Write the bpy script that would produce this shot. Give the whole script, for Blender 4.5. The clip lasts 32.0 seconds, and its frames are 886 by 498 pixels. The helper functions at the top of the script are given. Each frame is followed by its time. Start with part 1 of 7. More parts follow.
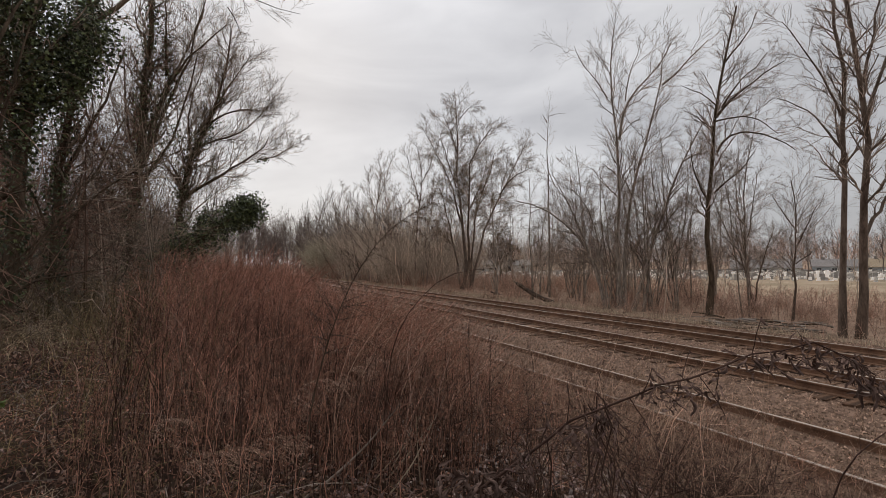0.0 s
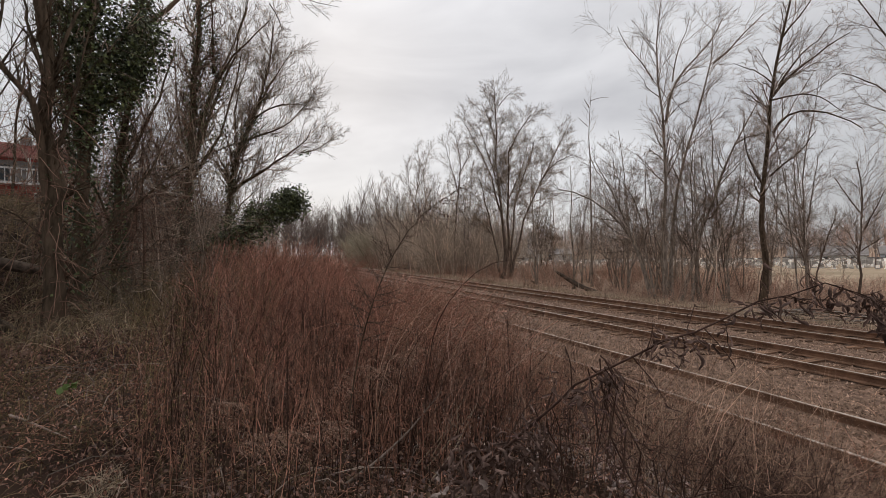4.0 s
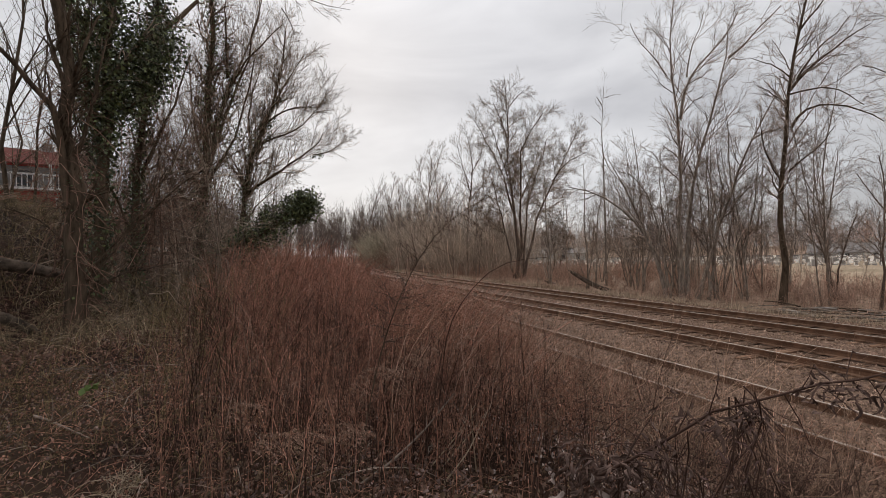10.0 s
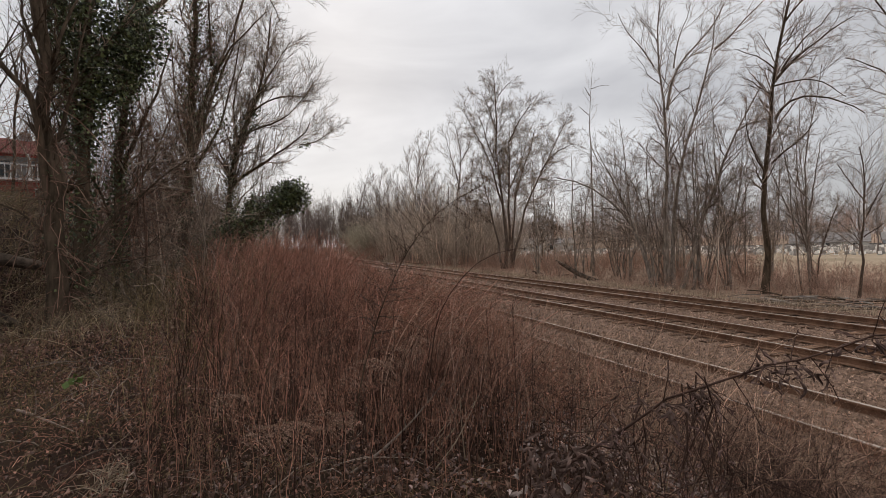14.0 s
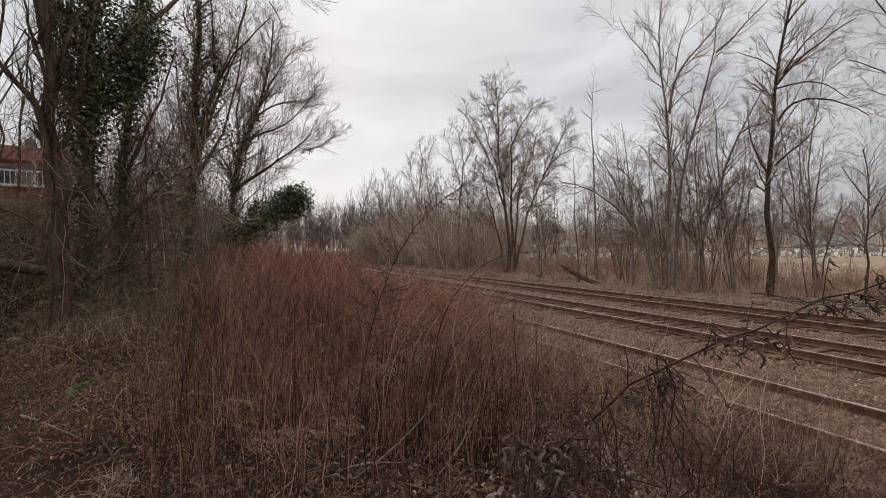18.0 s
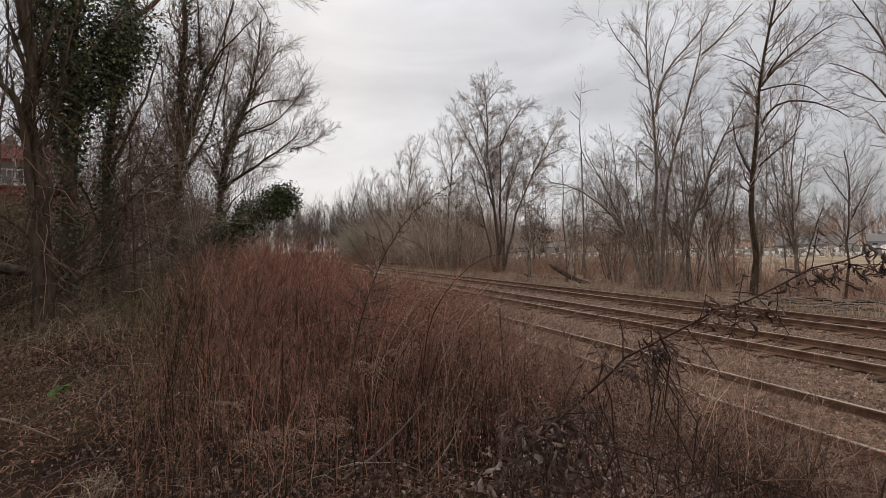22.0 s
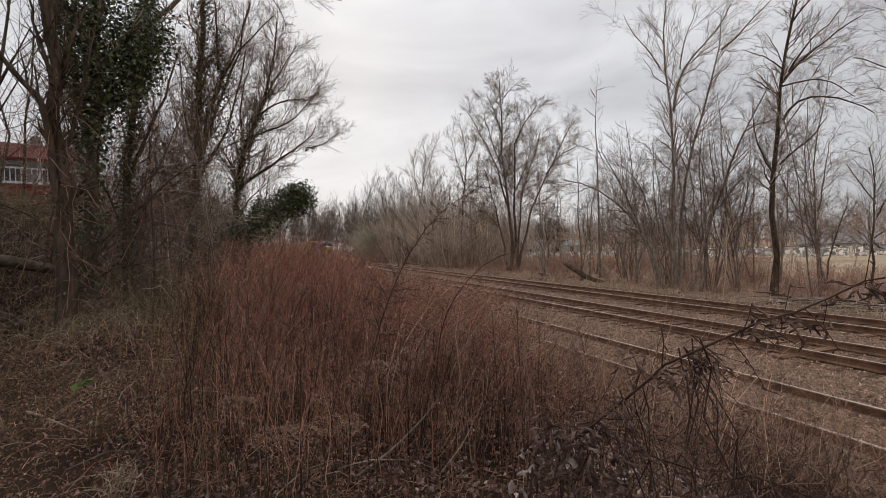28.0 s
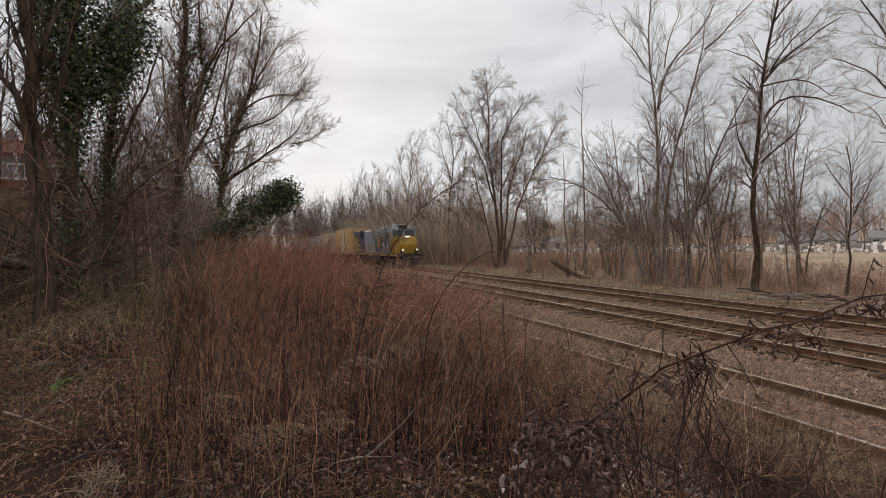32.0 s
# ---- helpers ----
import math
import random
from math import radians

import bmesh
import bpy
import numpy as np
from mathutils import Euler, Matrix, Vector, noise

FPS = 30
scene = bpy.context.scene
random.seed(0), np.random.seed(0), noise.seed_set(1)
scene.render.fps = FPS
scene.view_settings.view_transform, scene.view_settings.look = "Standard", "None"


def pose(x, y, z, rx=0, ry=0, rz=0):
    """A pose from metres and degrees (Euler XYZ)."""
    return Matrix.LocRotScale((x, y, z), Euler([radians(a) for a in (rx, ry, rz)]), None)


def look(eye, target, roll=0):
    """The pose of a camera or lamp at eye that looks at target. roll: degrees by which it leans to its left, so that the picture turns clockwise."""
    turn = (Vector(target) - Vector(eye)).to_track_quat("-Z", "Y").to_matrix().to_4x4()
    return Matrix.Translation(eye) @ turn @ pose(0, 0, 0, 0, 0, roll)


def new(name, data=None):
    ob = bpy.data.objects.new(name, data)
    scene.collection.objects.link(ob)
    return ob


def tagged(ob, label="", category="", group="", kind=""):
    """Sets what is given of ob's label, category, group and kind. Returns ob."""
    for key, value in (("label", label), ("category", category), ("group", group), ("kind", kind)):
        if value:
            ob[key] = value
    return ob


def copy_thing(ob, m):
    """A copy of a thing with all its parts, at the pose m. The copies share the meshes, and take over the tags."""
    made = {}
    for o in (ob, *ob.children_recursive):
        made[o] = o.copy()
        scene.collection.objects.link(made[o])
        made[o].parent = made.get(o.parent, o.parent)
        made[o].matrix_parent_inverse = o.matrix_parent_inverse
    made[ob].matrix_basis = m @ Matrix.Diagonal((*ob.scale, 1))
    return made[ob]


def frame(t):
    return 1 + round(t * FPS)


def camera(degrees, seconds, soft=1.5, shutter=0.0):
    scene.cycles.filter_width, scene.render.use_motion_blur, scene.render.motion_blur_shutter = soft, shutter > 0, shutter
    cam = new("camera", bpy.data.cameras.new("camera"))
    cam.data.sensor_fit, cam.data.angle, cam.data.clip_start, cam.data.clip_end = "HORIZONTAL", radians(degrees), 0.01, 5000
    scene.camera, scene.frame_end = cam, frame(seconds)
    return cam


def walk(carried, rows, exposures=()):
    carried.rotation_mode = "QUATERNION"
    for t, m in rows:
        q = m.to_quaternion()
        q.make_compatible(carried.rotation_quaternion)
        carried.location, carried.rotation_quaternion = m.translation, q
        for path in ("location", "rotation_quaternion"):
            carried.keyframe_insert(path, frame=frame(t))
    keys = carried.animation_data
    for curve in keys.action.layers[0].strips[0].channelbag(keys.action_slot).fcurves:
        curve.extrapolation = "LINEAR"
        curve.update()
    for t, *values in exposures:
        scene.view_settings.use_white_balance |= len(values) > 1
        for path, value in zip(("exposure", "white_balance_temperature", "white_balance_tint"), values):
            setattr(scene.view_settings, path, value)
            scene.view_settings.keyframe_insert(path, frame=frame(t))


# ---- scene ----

TAU = 2 * math.pi
cam = camera(86.7, 32.0, soft=0.9)
EYE = 2.54
walk(cam, [
    (0.0, pose(0, 0, EYE, 91.64, 0.50, -26.47)),
    (0.5, pose(0, 0, EYE, 91.41, 0.60, -25.73)),
    (1.0, pose(0, 0, EYE, 91.19, 0.68, -25.02)),
    (1.5, pose(0, 0, EYE, 91.15, 0.65, -24.29)),
    (2.0, pose(0, 0, EYE, 91.01, 0.71, -23.35)),
    (2.5, pose(0, 0, EYE, 90.92, 0.70, -22.57)),
    (3.0, pose(0, 0, EYE, 90.73, 0.77, -22.04)),
    (3.5, pose(0, 0, EYE, 90.55, 0.81, -21.81)),
    (5.5, pose(0, 0, EYE, 90.17, 1.04, -21.13)),
    (6.0, pose(0, 0, EYE, 90.09, 1.11, -20.80)),
    (6.5, pose(0, 0, EYE, 90.08, 1.19, -20.50)),
    (7.0, pose(0, 0, EYE, 90.15, 1.19, -20.34)),
    (7.5, pose(0, 0, EYE, 90.29, 1.22, -20.17)),
    (8.0, pose(0, 0, EYE, 90.38, 1.28, -20.01)),
    (8.5, pose(0, 0, EYE, 90.54, 1.31, -19.86)),
    (9.0, pose(0, 0, EYE, 90.56, 1.35, -19.86)),
    (9.5, pose(0, 0, EYE, 90.55, 1.39, -19.94)),
    (10.0, pose(0, 0, EYE, 90.49, 1.39, -20.12)),
    (10.5, pose(0, 0, EYE, 90.46, 1.41, -20.39)),
    (11.0, pose(0, 0, EYE, 90.52, 1.49, -20.68)),
    (11.5, pose(0, 0, EYE, 90.48, 1.49, -20.91)),
    (12.0, pose(0, 0, EYE, 90.36, 1.47, -21.11)),
    (12.5, pose(0, 0, EYE, 90.20, 1.46, -21.25)),
    (13.0, pose(0, 0, EYE, 89.99, 1.51, -21.25)),
    (13.5, pose(0, 0, EYE, 89.55, 1.52, -21.34)),
    (14.0, pose(0, 0, EYE, 89.32, 1.53, -21.52)),
    (14.5, pose(0, 0, EYE, 89.19, 1.58, -21.60)),
    (16.5, pose(0, 0, EYE, 89.36, 1.67, -21.02)),
    (17.0, pose(0, 0, EYE, 89.62, 1.76, -20.87)),
    (17.5, pose(0, 0, EYE, 89.75, 1.80, -21.01)),
    (18.0, pose(0, 0, EYE, 89.84, 1.79, -21.19)),
    (18.5, pose(0, 0, EYE, 89.93, 1.80, -21.29)),
    (19.0, pose(0, 0, EYE, 89.99, 1.82, -21.38)),
    (19.5, pose(0, 0, EYE, 90.02, 1.80, -21.53)),
    (20.0, pose(0, 0, EYE, 90.03, 1.80, -21.68)),
    (20.5, pose(0, 0, EYE, 90.01, 1.83, -21.77)),
    (21.0, pose(0, 0, EYE, 89.96, 1.85, -21.85)),
    (21.5, pose(0, 0, EYE, 89.86, 1.82, -21.88)),
    (22.0, pose(0, 0, EYE, 89.76, 1.80, -22.52)),
    (22.5, pose(0, 0, EYE, 89.75, 1.82, -23.11)),
    (23.0, pose(0, 0, EYE, 89.76, 1.84, -23.41)),
    (23.5, pose(0, 0, EYE, 89.78, 1.82, -23.49)),
    (24.0, pose(0, 0, EYE, 89.76, 1.79, -23.26)),
    (24.5, pose(0, 0, EYE, 89.81, 1.74, -22.80)),
    (25.0, pose(0, 0, EYE, 89.76, 1.72, -22.30)),
    (25.5, pose(0, 0, EYE, 89.73, 1.72, -21.87)),
    (27.5, pose(0, 0, EYE, 89.63, 1.64, -20.93)),
    (28.0, pose(0, 0, EYE, 89.62, 1.67, -20.82)),
    (28.5, pose(0, 0, EYE, 89.58, 1.64, -20.77)),
    (29.0, pose(0, 0, EYE, 89.56, 1.63, -20.88)),
    (29.5, pose(0, 0, EYE, 89.54, 1.63, -21.09)),
    (30.0, pose(0, 0, EYE, 89.52, 1.63, -21.25)),
    (30.5, pose(0, 0, EYE, 89.48, 1.61, -21.41)),
    (31.0, pose(0, 0, EYE, 89.41, 1.65, -21.62)),
    (31.5, pose(0, 0, EYE, 89.31, 1.63, -21.83)),
    (32.0, pose(0, 0, EYE, 89.20, 1.64, -22.41)),
], [(0.0, -0.1), (1.0, -0.06), (3.0, 0.0), (9.0, 0.02), (12.0, 0.0), (17.0, 0.03), (19.0, 0.03), (21.0, -0.02), (25.0, 0.0), (28.0, 0.04), (32.0, 0.06)])

# ---------------------------------------------------------------- sky and sun
SUN_AZ, SUN_EL = radians(8), radians(24)


def make_sky():
    w = bpy.data.worlds.new("overcast_sky")
    scene.world = w
    w.use_nodes = True
    nt = w.node_tree
    nt.nodes.clear()
    out = nt.nodes.new("ShaderNodeOutputWorld")
    bg = nt.nodes.new("ShaderNodeBackground")
    sky = nt.nodes.new("ShaderNodeTexSky")
    sky.sky_type, sky.sun_disc = "NISHITA", False
    sky.sun_elevation, sky.sun_rotation = SUN_EL, SUN_AZ
    tc = nt.nodes.new("ShaderNodeTexCoord")
    mp = nt.nodes.new("ShaderNodeMapping")
    mp.inputs["Scale"].default_value = (1.6, 1.6, 5.5)
    mp.inputs["Location"].default_value = (0.3, 0.9, 0.2)
    n1 = nt.nodes.new("ShaderNodeTexNoise")
    n1.inputs["Scale"].default_value, n1.inputs["Detail"].default_value = 1.5, 6
    n1.inputs["Roughness"].default_value, n1.inputs["Distortion"].default_value = 0.5, 0.4
    ramp = nt.nodes.new("ShaderNodeValToRGB")
    ramp.color_ramp.elements[0].position, ramp.color_ramp.elements[0].color = 0.30, (4.75, 4.72, 4.92, 1)
    ramp.color_ramp.elements[1].position, ramp.color_ramp.elements[1].color = 0.70, (6.9, 6.85, 7.0, 1)
    mix = nt.nodes.new("ShaderNodeMixRGB")
    mix.inputs[0].default_value = 0.93
    nt.links.new(tc.outputs["Generated"], mp.inputs["Vector"])
    nt.links.new(mp.outputs["Vector"], n1.inputs["Vector"])
    nt.links.new(n1.outputs[0], ramp.inputs[0])
    nt.links.new(sky.outputs[0], mix.inputs[1])
    # the veiled sun brightens the cloud round it
    dot = nt.nodes.new("ShaderNodeVectorMath")
    dot.operation = "DOT_PRODUCT"
    nt.links.new(tc.outputs["Generated"], dot.inputs[0])
    dot.inputs[1].default_value = (math.sin(SUN_AZ) * math.cos(SUN_EL), math.cos(SUN_AZ) * math.cos(SUN_EL), math.sin(SUN_EL))
    lit = nt.nodes.new("ShaderNodeMapRange")
    lit.inputs["From Min"].default_value, lit.inputs["From Max"].default_value = 0.35, 1.0
    lit.inputs["To Min"].default_value, lit.inputs["To Max"].default_value = 0.80, 1.30
    nt.links.new(dot.outputs["Value"], lit.inputs["Value"])
    gain = nt.nodes.new("ShaderNodeVectorMath")
    gain.operation = "SCALE"
    nt.links.new(ramp.outputs[0], gain.inputs[0])
    # an overcast sky is brighter overhead than near the horizon
    sep = nt.nodes.new("ShaderNodeSeparateXYZ")
    nt.links.new(tc.outputs["Generated"], sep.inputs[0])
    zen = nt.nodes.new("ShaderNodeMapRange")
    zen.inputs["From Min"].default_value, zen.inputs["From Max"].default_value = 0.42, 1.0
    zen.inputs["To Min"].default_value, zen.inputs["To Max"].default_value = 1.0, 1.9
    nt.links.new(sep.outputs["Z"], zen.inputs["Value"])
    both = nt.nodes.new("ShaderNodeMath")
    both.operation = "MULTIPLY"
    nt.links.new(lit.outputs[0], both.inputs[0])
    nt.links.new(zen.outputs[0], both.inputs[1])
    nt.links.new(both.outputs[0], gain.inputs["Scale"])
    nt.links.new(gain.outputs[0], mix.inputs[2])
    nt.links.new(mix.outputs[0], bg.inputs["Color"])
    bg.inputs["Strength"].default_value = 0.1
    nt.links.new(bg.outputs[0], out.inputs[0])


make_sky()
sun = new("sun", bpy.data.lights.new("sun", "SUN"))
sun.data.energy, sun.data.angle, sun.data.color = 1.3, radians(14), (1.0, 0.96, 0.9)
sun.matrix_world = look(Vector((math.sin(SUN_AZ) * math.cos(SUN_EL), math.cos(SUN_AZ) * math.cos(SUN_EL), math.sin(SUN_EL))) * 100, (0, 0, 0))
scene.view_settings.exposure = 0.0


# ---------------------------------------------------------------- materials
def mat(name, c1, c2, scale=6.0, rough=0.85, bump=0.3, vary=0.0, fine=60.0, metal=0.0, vary_by="island", stretch=(1, 1, 1), c3=None, spots=1.2):
    """Two tones mixed by noise at two scales, with relief; vary: spread of tone from piece to piece."""
    m = bpy.data.materials.new(name)
    m.use_nodes = True
    nt = m.node_tree
    b = nt.nodes["Principled BSDF"]
    tc = nt.nodes.new("ShaderNodeTexCoord")
    mp = nt.nodes.new("ShaderNodeMapping")
    mp.inputs["Scale"].default_value = stretch
    nt.links.new(tc.outputs["Object"], mp.inputs["Vector"])
    n1 = nt.nodes.new("ShaderNodeTexNoise")
    n1.inputs["Scale"].default_value, n1.inputs["Detail"].default_value = scale, 5
    n2 = nt.nodes.new("ShaderNodeTexNoise")
    n2.inputs["Scale"].default_value, n2.inputs["Detail"].default_value = fine, 3
    for n in (n1, n2):
        nt.links.new(mp.outputs[0], n.inputs["Vector"])
    r = nt.nodes.new("ShaderNodeValToRGB")
    r.color_ramp.elements[0].position, r.color_ramp.elements[1].position = 0.33, 0.67
    r.color_ramp.elements[0].color, r.color_ramp.elements[1].color = (*c1, 1), (*c2, 1)
    add = nt.nodes.new("ShaderNodeMath")
    add.operation = "MULTIPLY_ADD"
    nt.links.new(n2.outputs[0], add.inputs[0])
    add.inputs[1].default_value = 0.45
    sub = nt.nodes.new("ShaderNodeMath")
    sub.operation = "ADD"
    nt.links.new(n1.outputs[0], sub.inputs[0])
    sub.inputs[1].default_value = -0.22
    nt.links.new(sub.outputs[0], add.inputs[2])
    nt.links.new(add.outputs[0], r.inputs[0])
    col = r.outputs[0]
    if c3:
        n3 = nt.nodes.new("ShaderNodeTexNoise")
        n3.inputs["Scale"].default_value, n3.inputs["Detail"].default_value = spots, 4
        nt.links.new(tc.outputs["Object"], n3.inputs["Vector"])
        r3 = nt.nodes.new("ShaderNodeValToRGB")
        r3.color_ramp.elements[0].position, r3.color_ramp.elements[1].position = 0.5, 0.66
        nt.links.new(n3.outputs[0], r3.inputs[0])
        mx = nt.nodes.new("ShaderNodeMixRGB")
        nt.links.new(r3.outputs[0], mx.inputs[0])
        nt.links.new(col, mx.inputs[1])
        mx.inputs[2].default_value = (*c3, 1)
        col = mx.outputs[0]
    if vary:
        src = nt.nodes.new("ShaderNodeNewGeometry").outputs["Random Per Island"] if vary_by == "island" else nt.nodes.new("ShaderNodeObjectInfo").outputs["Random"]
        mr = nt.nodes.new("ShaderNodeMapRange")
        mr.inputs["To Min"].default_value, mr.inputs["To Max"].default_value = 1 - vary, 1 + 2.9 * vary
        skew = nt.nodes.new("ShaderNodeMath")
        skew.operation = "POWER"
        skew.inputs[1].default_value = 1.0 + 2.6 * vary
        nt.links.new(src, skew.inputs[0])
        nt.links.new(skew.outputs[0], mr.inputs["Value"])
        hsv = nt.nodes.new("ShaderNodeHueSaturation")
        nt.links.new(mr.outputs[0], hsv.inputs["Value"])
        mh = nt.nodes.new("ShaderNodeMapRange")
        mh.inputs["To Min"].default_value, mh.inputs["To Max"].default_value = 0.5 + 0.008 * vary, 0.5 - 0.02 * vary
        sq = nt.nodes.new("ShaderNodeMath")
        sq.operation = "PINGPONG"
        sq.inputs[1].default_value = 0.31
        nt.links.new(src, sq.inputs[0])
        nt.links.new(sq.outputs[0], mh.inputs["Value"])
        nt.links.new(mh.outputs[0], hsv.inputs["Hue"])
        nt.links.new(col, hsv.inputs["Color"])
        col = hsv.outputs[0]
    nt.links.new(col, b.inputs["Base Color"])
    b.inputs["Roughness"].default_value, b.inputs["Metallic"].default_value = rough, metal
    if rough > 0.75:
        b.inputs["Specular IOR Level"].default_value = 0.12
    if bump:
        bp = nt.nodes.new("ShaderNodeBump")
        bp.inputs["Strength"].default_value, bp.inputs["Distance"].default_value = bump, 0.02
        nt.links.new(add.outputs[0], bp.inputs["Height"])
        nt.links.new(bp.outputs[0], b.inputs["Normal"])
    return m


def glow(name, color, strength):
    m = bpy.data.materials.new(name)
    m.use_nodes = True
    b = m.node_tree.nodes["Principled BSDF"]
    b.inputs["Base Color"].default_value = (*color, 1)
    b.inputs["Emission Color"].default_value = (*color, 1)
    b.inputs["Emission Strength"].default_value = strength
    return m


# brown soil taken nearly to black: the deep shade between stems is in its colour
M_SOIL_SHADED = mat("soil", (0.017, 0.0085, 0.006), (0.055, 0.027, 0.019), 1.6, 0.95, 0.8, fine=22, c3=(0.042, 0.026, 0.015), spots=0.5)
M_BED = mat("ballast_bed", (0.095, 0.058, 0.04), (0.285, 0.182, 0.131), 5.0, 0.95, 1.0, fine=55)
M_VERGE = mat("brown_verge", (0.235, 0.155, 0.106), (0.43, 0.296, 0.21), 1.2, 0.95, 0.8, fine=14)
M_FIELD = mat("winter_lawn", (0.36, 0.27, 0.18), (0.48, 0.37, 0.26), 0.3, 0.95, 0.3, fine=5, c3=(0.29, 0.225, 0.145), spots=0.08)
M_STONE = mat("ballast_stone", (0.195, 0.126, 0.09), (0.385, 0.265, 0.196), 8, 0.9, 0.4, vary=0.42)
M_RUST = mat("rusty_steel", (0.14, 0.08, 0.052), (0.28, 0.163, 0.105), 3, 0.8, 0.3, metal=0.1, fine=40)
M_SHINE = mat("worn_railhead", (0.46, 0.38, 0.31), (0.64, 0.56, 0.48), 2, 0.5, 0.05, metal=0.4, stretch=(1, 0.05, 1))
M_TIE = mat("creosoted_timber", (0.07, 0.041, 0.027), (0.225, 0.13, 0.083), 4, 0.9, 0.6, vary=0.3, vary_by="object", stretch=(0.3, 3, 3))
M_BARK_M = mat("brown_bark", (0.09, 0.066, 0.05), (0.22, 0.165, 0.13), 5, 0.95, 0.9, fine=22, stretch=(1, 1, 0.25))
M_BARK = mat("grey_brown_bark", (0.15, 0.122, 0.097), (0.43, 0.355, 0.292), 9, 0.95, 1.0, fine=34, stretch=(1, 1, 0.25))
M_BARK_D = mat("dark_bark", (0.052, 0.038, 0.025), (0.15, 0.108, 0.075), 7, 0.95, 1.0, fine=26, stretch=(1, 1, 0.25))
M_LOG = mat("rotten_wood", (0.05, 0.038, 0.029), (0.16, 0.12, 0.092), 6, 0.95, 1.0, fine=30)
M_TWIG = mat("twig_bark", (0.185, 0.142, 0.114), (0.36, 0.285, 0.235), 3, 0.95, 0, vary=0.4)
M_TWIG_D = mat("dark_twig_bark", (0.17, 0.128, 0.097), (0.35, 0.272, 0.21), 3, 0.95, 0, vary=0.5)
M_FAR = mat("distant_twigs", (0.135, 0.105, 0.09), (0.21, 0.168, 0.148), 0.3, 0.95, 0, vary=0.2)
M_BRUSH = mat("dry_brush_stems", (0.315, 0.2, 0.149), (0.5, 0.33, 0.255), 1.2, 0.95, 0, vary=0.35)
M_TAN = mat("tan_leaves", (0.12, 0.072, 0.053), (0.24, 0.152, 0.113), 14, 0.9, 0, vary=0.25)
M_ASH = mat("bleached_litter", (0.3, 0.235, 0.21), (0.56, 0.46, 0.42), 6, 0.95, 0, vary=0.4)
M_DARK = mat("blackened_dead_stems", (0.040, 0.021, 0.016), (0.10, 0.058, 0.044), 8, 0.9, 0.2, vary=0.4)
M_VINE = mat("vine_stems", (0.13, 0.074, 0.053), (0.25, 0.152, 0.112), 1.0, 0.95, 0, vary=0.4)
M_THICKET = mat("thicket_stems", (0.36, 0.285, 0.225), (0.58, 0.475, 0.38), 0.4, 0.95, 0, vary=0.4)
M_OLIVE = mat("olive_brush", (0.34, 0.30, 0.22), (0.5, 0.445, 0.34), 0.6, 0.95, 0, vary=0.3)
M_RED = mat("russet_weed_stems", (0.24, 0.115, 0.082), (0.44, 0.22, 0.158), 0.8, 0.85, 0, vary=0.4)
M_DUN = mat("dun_brittle_twigs", (0.24, 0.148, 0.102), (0.49, 0.325, 0.235), 2.0, 0.9, 0, vary=0.5)
M_DRY = mat("straw_weed_stems", (0.18, 0.114, 0.086), (0.35, 0.23, 0.178), 1.0, 0.85, 0, vary=0.5)
M_GREY = mat("grey_weed_stems", (0.22, 0.108, 0.074), (0.46, 0.25, 0.175), 1.0, 0.85, 0, vary=0.38)
M_OLIVE_D = mat("olive_brown_stems", (0.2, 0.15, 0.095), (0.4, 0.31, 0.205), 1.2, 0.9, 0, vary=0.5)
M_OLD = mat("olive_dead_grass", (0.108, 0.08, 0.043), (0.25, 0.185, 0.1), 1.0, 0.9, 0, vary=0.45)
M_SEED = mat("faded_seed_heads", (0.3, 0.188, 0.137), (0.52, 0.35, 0.262), 12, 0.95, 0, vary=0.35)
M_STRAW = mat("pale_dry_grass", (0.33, 0.25, 0.175), (0.5, 0.4, 0.3), 1.5, 0.9, 0, vary=0.3)
M_LITTER = mat("leaf_litter", (0.095, 0.062, 0.04), (0.2, 0.135, 0.09), 4, 0.9, 0, vary=0.3)
M_CHAFF = mat("weed_chaff", (0.165, 0.076, 0.053), (0.3, 0.155, 0.11), 2.0, 0.9, 0, vary=0.4)
M_DEAD = mat("curled_dead_leaves", (0.10, 0.058, 0.044), (0.23, 0.14, 0.106), 30, 0.9, 0.3, vary=0.4)
M_WITHERED = mat("withered_dark_leaves", (0.065, 0.042, 0.035), (0.19, 0.122, 0.1), 30, 0.9, 0.3, vary=0.4)
M_PALE = mat("pale_dead_leaves", (0.15, 0.115, 0.098), (0.3, 0.235, 0.205), 30, 0.95, 0.3, vary=0.3)
M_PINK = mat("pinkish_dead_leaves", (0.13, 0.085, 0.073), (0.29, 0.2, 0.175), 14, 0.9, 0.2, vary=0.35)
M_PLUM = mat("plum_brown_leaves", (0.085, 0.053, 0.048), (0.21, 0.132, 0.12), 24, 0.9, 0.3, vary=0.4)
M_IVY = mat("ivy_leaves", (0.038, 0.05, 0.02), (0.12, 0.138, 0.054), 3, 0.45, 0.0, vary=0.5)
M_GREEN = mat("fresh_leaves", (0.075, 0.115, 0.02), (0.13, 0.18, 0.035), 9, 0.6, 0, vary=0.3)
M_GRANITE = mat("grey_granite", (0.46, 0.43, 0.4), (0.8, 0.76, 0.71), 3, 0.7, 0.1, vary=0.55, vary_by="object")
M_GRAVES = mat("distant_granite", (0.46, 0.43, 0.4), (0.8, 0.76, 0.71), 3, 0.7, 0.0, vary=0.55)


